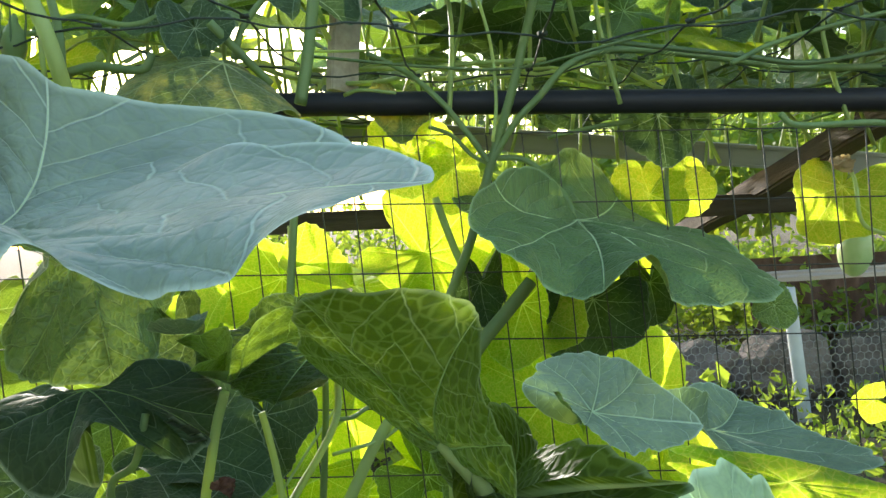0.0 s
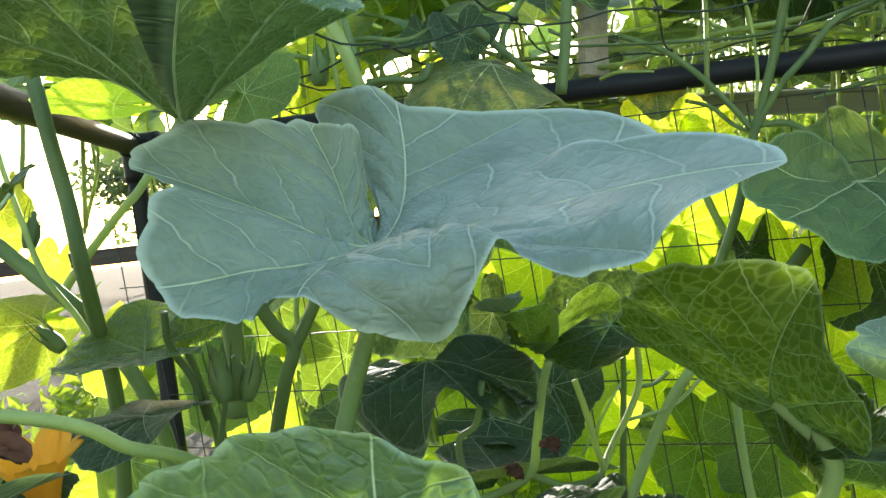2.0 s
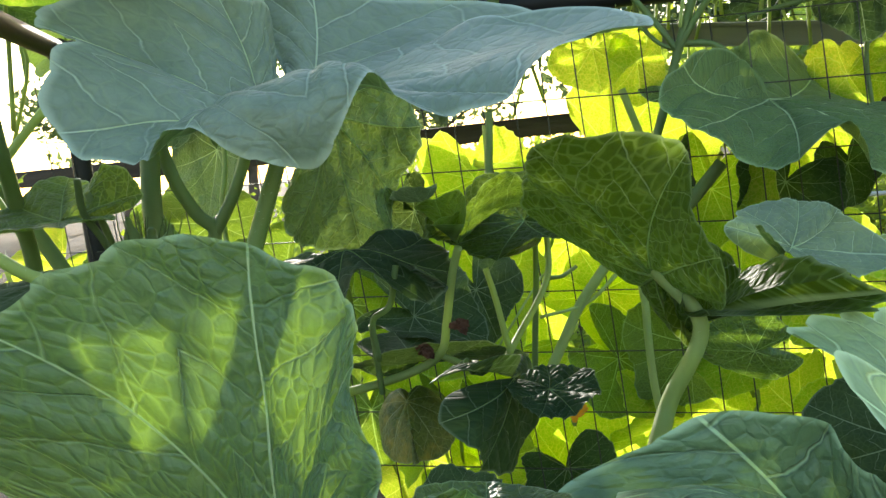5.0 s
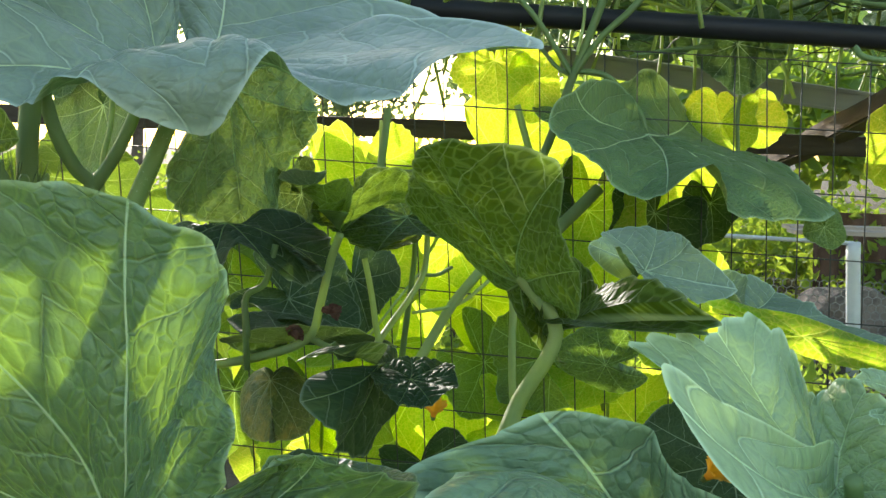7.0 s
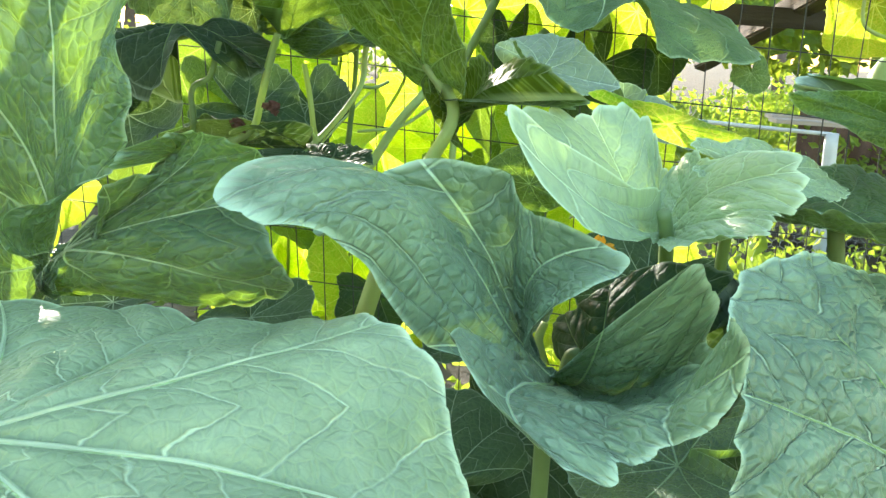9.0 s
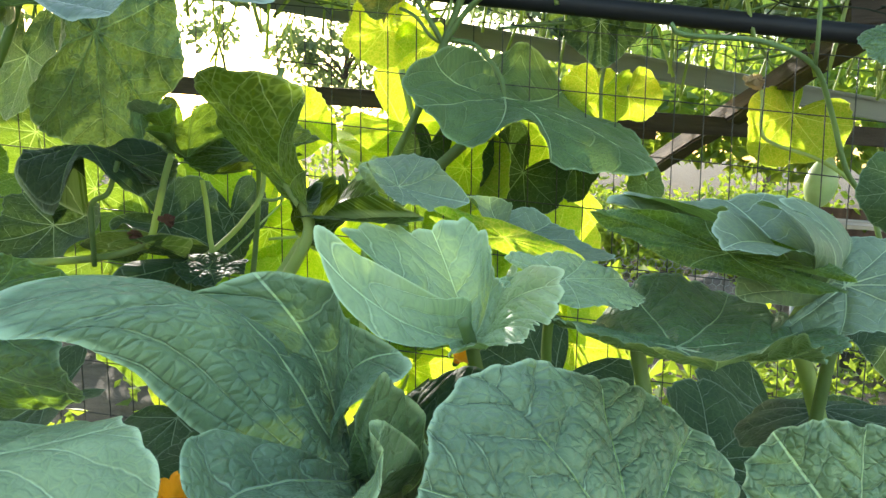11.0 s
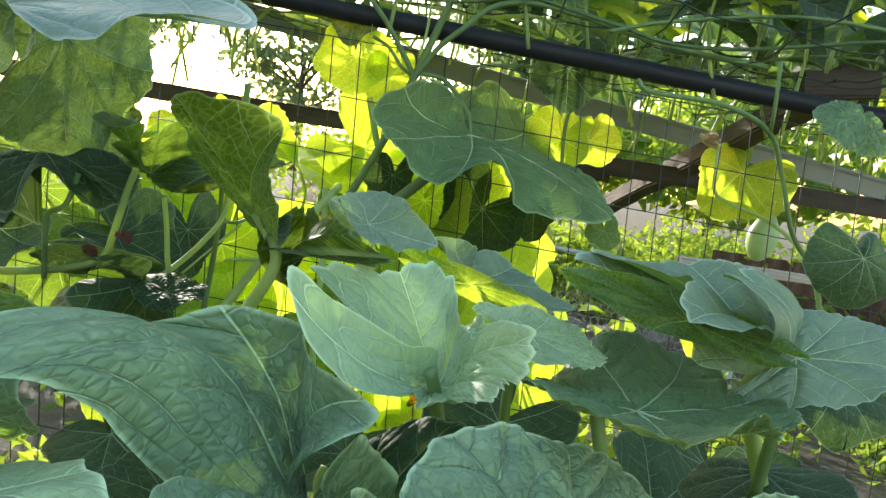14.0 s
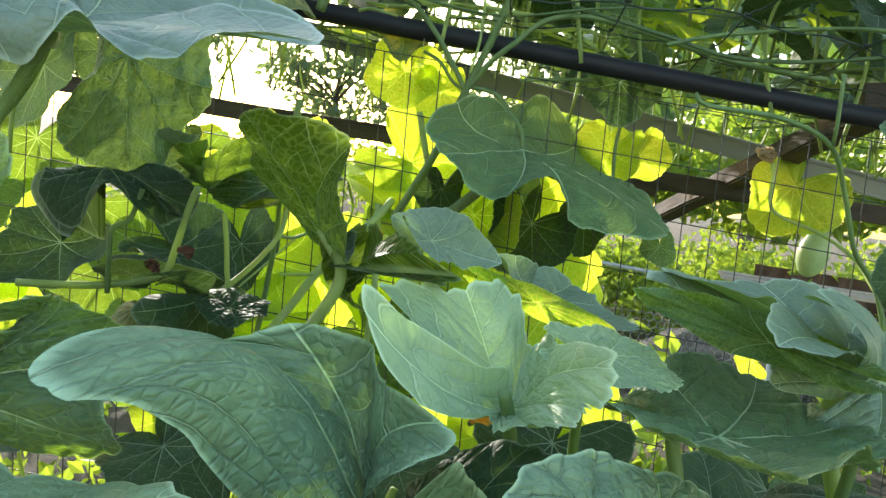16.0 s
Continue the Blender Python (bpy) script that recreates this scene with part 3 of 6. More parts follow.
def board(name, a, b, width, height, mat, parent=None, rough=0.003, roll=0.0, seed=3, label=""):
    a, b = Vector(a), Vector(b)
    bm = box_mesh((b - a).length, width, height, rough, 16, seed)
    m = Matrix.Translation((a + b) / 2) @ (b - a).to_track_quat("X", "Z").to_matrix().to_4x4() @ pose(0, 0, 0, roll)
    ob = part(name, bm, mat, None, label)
    if parent is None:
        ob.matrix_world = m
    else:
        ob.parent = parent
        ob.matrix_parent_inverse = Matrix.Translation(-parent.location)
        ob.matrix_basis = m
    return ob


# ---- ground and distance ----
def ground_sheet():
    n = 70
    g = np.sign(np.linspace(-1, 1, n)) * np.abs(np.linspace(-1, 1, n)) ** 3.2
    X, Y = np.meshgrid(g * 600, g * 600 + 3.0)
    Z = np.array([[0.07 * noise.noise(Vector((x * 0.9, y * 0.9, 0))) * min(1, 12 / (1 + abs(x) + abs(y))) for x, y in zip(a, b)] for a, b in zip(X, Y)])
    v = np.stack([X, Y, Z], -1).reshape(-1, 3)
    f = [(j * n + i, j * n + i + 1, (j + 1) * n + i + 1, (j + 1) * n + i) for j in range(n - 1) for i in range(n - 1)]
    return tagged(mesh_ob("ground", v, f, SOIL), "dry brown garden soil with litter and clods", "ground", kind="structure")


ground_sheet()


def leaf_cloud(name, boxes, count, size, mat, seed, label, category, parent=None, bend_it=0.3):
    """Many small leaves, each a bent kite of four triangles, in a set of ellipsoids."""
    rng = np.random.default_rng(seed)
    verts, faces = [], []
    share = np.array([b[6] for b in boxes], float)
    share /= share.sum()
    for b, s in zip(boxes, share):
        c, h = np.array(b[:3]), np.array(b[3:6])
        for k in range(int(count * s)):
            d = rng.normal(size=3)
            d /= np.linalg.norm(d)
            p = c + d * h * rng.random() ** 0.45
            q = size * rng.uniform(0.5, 1.4)
            a = rng.normal(size=3)
            a /= np.linalg.norm(a)
            w = np.cross(a, rng.normal(size=3))
            w /= np.linalg.norm(w)
            up = np.cross(a, w) * q * bend_it
            i = len(verts)
            verts += [p - a * q, p + w * q * 0.55 + up, p + a * q, p - w * q * 0.55 + up, p - up * 0.3]
            faces += [(i, i + 1, i + 4), (i + 1, i + 2, i + 4), (i + 2, i + 3, i + 4), (i + 3, i, i + 4)]
    ob = mesh_ob(name, verts, faces, mat, parent, smooth=False)
    if parent is None:
        tagged(ob, label, category, kind="stuff")
    return ob


bed = np.random.default_rng(31)
clumps = []
for k in range(90):
    x, y = bed.uniform(-5, 6.5), bed.uniform(2.3, 9.0)
    if 0.75 < x < 3.2 and 3.0 < y < 4.9:
        continue
    h = bed.uniform(0.18, 0.5) * (0.75 + 0.06 * y)
    clumps.append((x, y, h * 0.8, bed.uniform(0.3, 0.6), bed.uniform(0.3, 0.5), h, 1.0))
leaf_cloud("garden_plants", clumps[:45], 12000, 0.042, LEAF_FAR, 5, "low leafy bed plants in sun behind the wire fence", "plants")
leaf_cloud("garden_plants", clumps[45:], 7000, 0.06, LEAF_FAR, 6, "taller leafy bed plants in sun behind the wire fence", "plants")
leaf_cloud("garden_plants", [(bed.uniform(0.7, 3.8), bed.uniform(4.9, 7.0), bed.uniform(0.2, 0.5), 0.4, 0.4, bed.uniform(0.25, 0.5), 1.0) for k in range(24)], 9000, 0.04, LEAF_FAR, 7, "leafy plants in sun behind the pen", "plants")
cover = np.random.default_rng(77)
leaf_cloud("ground_cover", [(cover.uniform(-1.2, 3.2), cover.uniform(1.35, 4.3), 0.08, 0.28, 0.28, cover.uniform(0.06, 0.2), 1.0) for k in range(60)], 9000, 0.026, LEAF_FAR, 78, "low weeds and litter on the soil behind the fence", "weeds")
leaf_cloud("shrubs", [(1.9, 4.9, 1.35, 0.9, 0.6, 0.45, 1.0), (3.6, 4.6, 1.6, 1.1, 0.8, 0.7, 1.0), (0.7, 5.2, 1.25, 0.9, 0.6, 0.35, 0.7), (5.0, 7.2, 1.6, 1.9, 1.2, 1.1, 1.4), (1.8, 8.2, 1.7, 1.9, 1.0, 0.8, 1.2),
                      (-1.2, 9.0, 0.9, 2.4, 1.0, 0.5, 0.8), (7.5, 9.5, 2.0, 2.4, 1.2, 1.4, 1.2), (2.6, 3.0, 1.75, 0.8, 0.6, 0.4, 0.8)],
           13000, 0.06, LEAF_FAR, 8, "sunlit shrub foliage behind the garden beds", "shrubs")


def tree(base, height, crown, count, seed):
    t = thing("tree", base, "tall leafy tree beyond the garden", "tree", "trees beyond the garden")
    rng = np.random.default_rng(seed)
    b = np.array(base)
    trunk = [b, b + (0.1, 0.05, height * 0.35), b + (-0.05, 0.1, height * 0.7), b + (0.1, 0, height * 0.95)]
    stem(t, trunk, 0.22, 0.05, BARK, "trunk", 9, 0.06)
    boxes = []
    for k in range(9):
        a, z = rng.uniform(0, 6.28), rng.uniform(0.4, 1.0) * height
        r = crown * rng.uniform(0.4, 0.9)
        c = b + (math.cos(a) * r, math.sin(a) * r, z)
        stem(t, [b + (0, 0, z * 0.75), (b + c) / 2 + (0, 0, z * 0.42), c], 0.07, 0.02, BARK, "limb", 6, 0)
        boxes.append((*c, crown * 0.5, crown * 0.5, crown * 0.34, 1.0))
    leaf_cloud("crown", boxes, count, 0.17, LEAF_TREE, seed, "", "", t)


for k, (x, y, h, c) in enumerate(((-13, 26, 5.5, 2.6), (-6.5, 30, 5.0, 2.8), (1, 27, 6.5, 3.2), (8, 24, 8.0, 3.6), (15, 26, 9.0, 4.0), (-21, 30, 6.5, 3.2), (22, 30, 9.0, 4.0))):
    tree((x, y, 0), h, c, 1500, 40 + k)

# ---- wooden structure behind the fence ----
tagged(board("wooden_beam", (0.905, 1.29, 1.315), (0.70, 2.5, 0.975), 0.05, 0.062, OLD_WOOD, None, 0.007, 12), "weathered brown wooden beam sloping down behind the fence", "beam")
tagged(board("wooden_block", (0.79, 1.24, 1.285), (0.93, 1.235, 1.3), 0.045, 0.05, OLD_WOOD, None, 0.007, 0, 19), "dark weathered timber block on the end of the beam", "block")
tagged(board("wooden_plank", (-2.4, 1.98, 1.155), (2.2, 1.9, 1.075), 0.03, 0.05, OLD_WOOD, None, 0.005, 4, 9), "dark weathered horizontal plank behind the fence", "plank")
rail = thing("painted_rail", (0.8, 1.93, 1.2), "grey-white painted metal rail sloping behind the fence", "rail")
board("rail_face", (-0.55, 1.96, 1.385), (2.3, 1.9, 1.02), 0.035, 0.05, RAIL, rail, 0.0012, 10, 5)
board("rail_lip", (-0.55, 1.955, 1.412), (2.3, 1.895, 1.047), 0.046, 0.008, RAIL, rail, 0.0008, 10, 6)
board("rail_flange", (-0.55, 1.948, 1.362), (2.3, 1.888, 0.997), 0.03, 0.006, RAIL, rail, 0.0008, 10, 8)
tagged(board("wooden_block", (0.46, 2.1, 1.085), (0.62, 2.06, 1.08), 0.04, 0.05, OLD_WOOD, None, 0.005, 0, 15), "short weathered timber offcut against the beam", "block")
hutch = thing("hutch_roof", (2.3, 4.4, 0.7), "low flat pen roof of pale weathered boards", "pen roof")
for k in range(2):
    board("plank", (1.45 + 0.02 * (k % 3), 3.98 + k * 0.135, 0.70 + 0.012 * k), (3.5 + 0.03 * (k % 2), 4.0 + k * 0.135, 0.70 + 0.012 * k), 0.125, 0.022, HUTCH, hutch, 0.004, 0, 21 + k)
tagged(board("peeling_board", (-0.143, 1.2, 1.31), (-0.115, 1.23, 1.62), 0.05, 0.018, PEELED, None, 0.002, 84, 27), "upright wooden stake with peeling white paint", "stake")

# ---- black pipe frame ----
frame_thing = thing("pipe_frame", (-0.985, 1.155, 0.0), "black plastic pipe frame carrying the net and vines", "pipe frame")
stem(frame_thing, [(-1.0, 1.155, 1.328), (-0.3, 1.155, 1.293), (0.4, 1.155, 1.257), (1.3, 1.155, 1.208)], 0.0178, None, PIPE, "crossbar", 20, 0, 0, "", 5)
stem(frame_thing, [(-0.985, 1.17, 1.325), (-0.82, 0.8, 1.312), (-0.655, 0.43, 1.3), (-0.36, -0.25, 1.28)], 0.0178, None, PIPE, "side_pipe", 20, 0, 0, "", 5)
stem(frame_thing, [(-0.985, 1.155, -0.05), (-0.985, 1.155, 0.6), (-0.985, 1.155, 1.33)], 0.0165, None, PIPE, "post", 18, 0, 0, "", 5)
stem(frame_thing, [(1.28, 1.16, -0.05), (1.28, 1.16, 0.6), (1.28, 1.16, 1.21)], 0.0165, None, PIPE, "post", 18, 0, 0, "", 5)
stem(frame_thing, [(-1.0, 1.155, 1.328), (-0.93, 1.155, 1.3245)], 0.0222, None, PIPE, "elbow_fitting", 18, 0)
stem(frame_thing, [(-0.985, 1.17, 1.325), (-0.955, 1.103, 1.3226)], 0.0222, None, PIPE, "elbow_fitting", 18, 0)
stem(frame_thing, [(-0.985, 1.155, 1.335), (-0.985, 1.155, 1.26)], 0.0215, None, PIPE, "elbow_fitting", 18, 0)

# ---- welded wire fence ----
fence = thing("wire_fence", (0.1, 1.14, 0.0), "dark welded wire fence with tall rectangular mesh", "fence")
FY, STEP = 1.14, 0.0508


def top_of(x):
    return 1.228 - 0.042 * x


rng = np.random.default_rng(4)
for i in range(-21, 27):
    x = 0.02 + i * STEP
    wob = rng.normal(size=5) * 0.0016
    z1 = top_of(x)
    pts = [(x + wob[k] + 0.055 * (z1 - z), FY + wob[(k + 2) % 5] * 1.5, z) for k, z in enumerate((z1, z1 - 0.3, z1 - 0.6, z1 - 0.9, 0.0))]
    stem(fence, pts, 0.0011, None, WIRE, "upright_wire", 6, 0, 0, "", 3)
for j in range(12):
    wob = rng.normal(size=7) * 0.0015
    pts = [(x, FY + 0.0018 + wob[k], top_of(x) - j * 2 * STEP + wob[(k + 3) % 7]) for k, x in enumerate(np.linspace(-1.05, 1.35, 7))]
    stem(fence, pts, 0.0011, None, WIRE, "cross_wire", 6, 0, 0, "", 4)

# ---- knotted net over the frame ----
net = thing("trellis_net", (0.2, 1.155, 1.3), "dark knotted twine net stretched over the pipe frame", "net")
rows_y = (0.62, 0.89, 1.17, 1.45, 1.75, 2.1)


def net_z(x, y):
    return 1.332 - 0.05 * x + 0.012 * math.sin(x * 9 + y * 4) + 0.02 * (y - 1.1)


for y in rows_y:
    stem(net, [(x, y + 0.012 * math.sin(x * 17 + y * 5), net_z(x, y) - 0.006 * (1 - math.cos((x + 0.08) * 2 * math.pi / 0.17))) for x in np.arange(-0.95, 1.5, 0.0425)], 0.0014, None, TWINE, "strand", 5, 0, 0, "", 1)
for i in range(-5, 9):
    x = -0.03 + i * 0.17
    pts = []
    for a, b in zip(rows_y[:-1], rows_y[1:]):
        pts += [(x + 0.06 * (a - 1.1), a, net_z(x, a)), (x + 0.06 * (a - 1.0), (a + b) / 2, net_z(x, (a + b) / 2) - 0.012)]
    pts.append((x + 0.06, rows_y[-1], net_z(x, rows_y[-1])))
    stem(net, pts, 0.0014, None, TWINE, "strand", 5, 0, 0, "", 3)
    for y in rows_y[:4]:
        c = Vector((x + 0.06 * (y - 1.1), y, net_z(x, y)))
        stem(net, [c - Vector((0.005, 0.002, 0)), c, c + Vector((0.005, 0.001, 0.001))], 0.0032, 0.0028, TWINE, "knot", 6, 0.15, 0, "", 2)


# ---- pens and pole in the distance ----
def hex_panel(x0, x1, z0, z1, y0, y1, cell, name):
    verts, faces = [], []
    w = 0.0022

    def bar(a, b):
        a, b = np.array(a), np.array(b)
        d = b - a
        s = np.array([-d[2], 0, d[0]])
        s = s / (np.linalg.norm(s) + 1e-9) * w
        i = len(verts)
        verts.extend([a + s, a - s, b - s, b + s, (a + b) / 2 + (0, -w * 1.6, 0)])
        faces.extend([(i, i + 1, i + 4), (i + 1, i + 2, i + 4), (i + 2, i + 3, i + 4), (i + 3, i, i + 4)])

    nx, nz = int((x1 - x0) / cell), int((z1 - z0) / (cell * 0.86))
    for j in range(nz):
        for i in range(nx):
            x = x0 + (i + 0.5 * (j % 2)) * cell
            z = z0 + j * cell * 0.86
            y = y0 + (y1 - y0) * (x - x0) / (x1 - x0) + 0.02 * math.sin(x * 5 + z * 4)
            h = cell * 0.29
            bar((x, y, z - h), (x, y, z + h))
            bar((x, y, z + h), (x + cell / 2, y, z + cell * 0.86 - h))
            bar((x, y, z + h), (x - cell / 2, y, z + cell * 0.86 - h))
    return verts, faces


pen = thing("chicken_wire_pen", (1.8, 3.9, 0.0), "low pen of galvanised chicken wire on a white pole", "pen")
v, f = hex_panel(0.6, 3.6, 0.0, 0.5, 3.95, 4.05, 0.045, "mesh")
mesh_ob("mesh", v, f, GALVANISED, pen, smooth=False)
stem(pen, [(1.79, 3.9, -0.05), (1.76, 3.9, 0.3), (1.73, 3.9, 0.66)], 0.034, 0.034, POLE, "pole", 14, 0, 0, "white plastic pole", 4)
stem(pen, [(1.73, 3.9, 0.655), (1.05, 3.95, 0.67), (0.55, 3.95, 0.69)], 0.011, 0.011, POLE, "pole", 12, 0, 0, "thin white crosspiece", 4)


def rock(at, s, seed):
    bm = bmesh.new()
    bmesh.ops.create_icosphere(bm, subdivisions=3, radius=1.0)
    for q in bm.verts:
        n = 1 + 0.32 * noise.noise(q.co * 1.3 + Vector((seed, 0, 0))) + 0.1 * noise.noise(q.co * 4 + Vector((0, seed, 0)))
        q.co = Vector((q.co.x * s[0], q.co.y * s[1], q.co.z * s[2])) * n
    ob = part("rock", bm, STONE, None)
    ob.location = at
    tagged(ob, "rough grey stone lying behind the pen wire", "rock", "stones in the pen")


for k, (x, y, s) in enumerate(((1.25, 4.4, 0.17), (1.5, 4.6, 0.2), (1.95, 4.5, 0.24), (2.4, 4.4, 0.2), (2.75, 4.7, 0.26), (0.95, 4.5, 0.15))):
    rock((x, y, s * 0.5), (s * 1.3, s, s * 0.9), 3 + k)


def rusty_sheet():
    n, m = 60, 8
    X, Z = np.meshgrid(np.linspace(1.95, 3.2, n), np.linspace(0.02, 0.74, m))
    Y = 4.95 + 0.025 * np.sin(X * 42) + 0.04 * np.sin(Z * 5 + X * 2)
    front = np.stack([X, Y, Z], -1).reshape(-1, 3)
    v = np.vstack([front, front + (0, 0.006, 0)])
    k = n * m
    f = []
    for j in range(m - 1):
        for i in range(n - 1):
            a = j * n + i
            f += [(a, a + 1, a + n + 1, a + n), (k + a, k + a + n, k + a + n + 1, k + a + 1)]
    tagged(mesh_ob("corrugated_sheet", v, f, RUST), "rusty red-brown corrugated sheet standing behind the pen", "metal sheet")


rusty_sheet()


def gourd(plant, at, r, tall, tilt=8):
    bm = bmesh.new()
    bmesh.ops.create_uvsphere(bm, u_segments=24, v_segments=16, radius=1.0)
    for q in bm.verts:
        t = q.co.z
        k = 1.0 - 0.28 * max(0, t) + 0.02 * math.cos(10 * math.atan2(q.co.y, q.co.x))
        q.co = Vector((q.co.x * r * k, q.co.y * r * k, t * tall))
    bmesh.ops.transform(bm, matrix=pose(*at, 0, tilt, 0), verts=bm.verts)
    ob = part("gourd", bm, FLESH, plant, "pale green young gourd hanging from its stalk")
    for p in ob.data.polygons:
        p.use_smooth = True
    return ob


def blossom(plant, at, axis, size, seed, open_it=0.55, label="open orange squash blossom"):
    """A five-lobed trumpet: each petal a ribbed, rolled strip of the corolla."""
    rng = np.random.default_rng(seed)
    q = Vector(axis).normalized().to_track_quat("Z", "Y").to_matrix()
    root = stem(plant, [Vector(at) - Vector(axis).normalized() * size * 0.35, Vector(at)], size * 0.12, size * 0.2, STEM, "blossom", 10, 0.1, 0, label, 4)
    for k in range(5):
        verts, faces = [], []
        n, m = 9, 14
        for j in range(m):
            s = j / (m - 1)
            rad = size * (0.16 + open_it * s ** 1.5)
            z = size * (1.25 * s - 0.42 * max(0, s - 0.7) ** 1.2 * (1.2 + 0.4 * rng.random()))
            half = (0.66 if s < 0.62 else 0.66 * math.cos((s - 0.62) / 0.38 * 1.45) ** 0.7)
            for i in range(n):
                u = (i / (n - 1) - 0.5) * 2
                a = 2 * math.pi * k / 5 + u * half
                rr = rad * (1 + 0.10 * math.cos(u * 6) * s + 0.05 * math.sin(s * 9 + k))
                verts.append(Vector(at) + q @ Vector((math.cos(a) * rr, math.sin(a) * rr, z + size * 0.05 * u * u)))
        for j in range(m - 1):
            for i in range(n - 1):
                faces.append((j * n + i, j * n + i + 1, (j + 1) * n + i + 1, (j + 1) * n + i))
        p = mesh_ob("petal", verts, faces, PETAL)
        p.parent = root


def withered_bloom(plant, a, b, r, seed, mat=None, label="shrivelled brown blossom"):
    """A collapsed corolla: a shrunken neck with crumpled, twisted petals that hang from it."""
    a, b = np.array(a), np.array(b)
    rng = np.random.default_rng(seed)
    length = float(np.linalg.norm(b - a))
    way = (b - a) / length
    across = np.cross(way, (0.2, 0.3, 0.9))
    across /= np.linalg.norm(across)
    up = np.cross(across, way)
    path = smooth_path([a, a + (b - a) * 0.35 + rng.normal(size=3) * r * 0.3, a + (b - a) * 0.7 + rng.normal(size=3) * r * 0.3, b], 9)
    v, f = tube_mesh(path, r * 0.45, r * 0.75, 16, 0.0)
    v = np.array(v)
    for i in range(len(v)):
        c = path[i // 16]
        n = noise.noise(Vector(v[i]) * (1.1 / r)) + 0.6 * noise.noise(Vector(v[i]) * (2.6 / r))
        v[i] = c + (v[i] - c) * (0.7 + 0.75 * n)
    root = mesh_ob("withered_blossom", v, f, mat or WITHERED, plant, label)
    for k in range(5):
        turn = k * 1.257 + rng.normal() * 0.3
        start, reach, n, m = rng.uniform(0.1, 0.5), rng.uniform(0.55, 0.85), 18, 7
        verts, faces = [], []
        for j in range(n):
            u = j / (n - 1)
            c = a + (b - a) * (start + reach * u) + np.array((0, 0, -0.5 * r * u * u))
            th = turn + 1.6 * u
            for i in range(m):
                w = (i / (m - 1) - 0.5) * 2
                half = r * (0.55 + 0.5 * math.sin(u * 2.6)) * (1 if u < 0.85 else 1 - (u - 0.85) * 4)
                fold = r * (0.55 + 0.28 * math.cos(w * 7 + k)) 
                p = c + (across * math.cos(th) + up * math.sin(th)) * fold + (up * math.cos(th) - across * math.sin(th)) * half * w
                verts.append(p + np.array(noise.noise_vector(Vector(p) * (1.6 / r))) * r * 0.3)
        for j in range(n - 1):
            for i in range(m - 1):
                faces.append((j * m + i, j * m + i + 1, (j + 1) * m + i + 1, (j + 1) * m + i))
        p = mesh_ob("petal", verts, faces, mat or WITHERED)
        p.parent = root
    return root


def bud(plant, base, tip, r, mat=None):
    base, tip = np.array(base), np.array(tip)
    path = smooth_path([base + (tip - base) * s for s in (0, 0.25, 0.5, 0.75, 1)], 3)
    v, f = tube_mesh(path, r, r, 10, 0.08)
    v = np.array(v)
    n = len(path)
    for i in range(len(v)):
        s = (i // 10) / (n - 1)
        v[i] = path[i // 10] + (v[i] - path[i // 10]) * (0.35 + 0.75 * math.sin(min(1, s * 1.1 + 0.1) * math.pi) ** 0.8 if s < 0.95 else 0.15)
    ob = mesh_ob("bud", v, f, mat or STEM, plant, "closed green flower bud")
    way = (tip - base) / np.linalg.norm(tip - base)
    across = np.cross(way, (0.3, 0.9, 0.1))
    across /= np.linalg.norm(across)
    up = np.cross(across, way)
    size = float(np.linalg.norm(tip - base))
    for k in range(5):
        d = across * math.cos(k * 1.257 + 0.4) + up * math.sin(k * 1.257 + 0.4)
        pts = [base + way * size * 0.35 + d * r * 0.95, base + way * size * 0.8 + d * r * 1.12, base + way * size * 1.25 + d * r * (0.9 + 0.35 * (k % 2))]
        h = stem(None, pts, r * 0.13, r * 0.03, mat or STEM_DARK, "sepal", 5, 0, 0, "", 4)
        h.parent = ob
    return ob


def tendril(plant, start, way, length, coil, loops, seed, r=0.0007):
    rng = np.random.default_rng(seed)
    s = np.array(start)
    w = np.array(way, float)
    w /= np.linalg.norm(w)
    a = np.cross(w, rng.normal(size=3))
    a /= np.linalg.norm(a)
    b = np.cross(w, a)
    pts = []
    n = int(loops * 12) + 6
    for i in range(n):
        u = i / (n - 1)
        k = max(0.0, (u - 0.25) / 0.75)
        ang = k * loops * 6.283
        rad = coil * min(1, k * 4) * (1 - 0.45 * k)
        pts.append(s + w * length * (min(u, 0.3) / 0.3 * 0.6 + 0.4 * k) + (a * math.cos(ang) + b * math.sin(ang)) * rad)
    return stem(plant, pts, r, r * 0.7, STEM_PALE, "tendril", 5, 0, 0, "", 1)

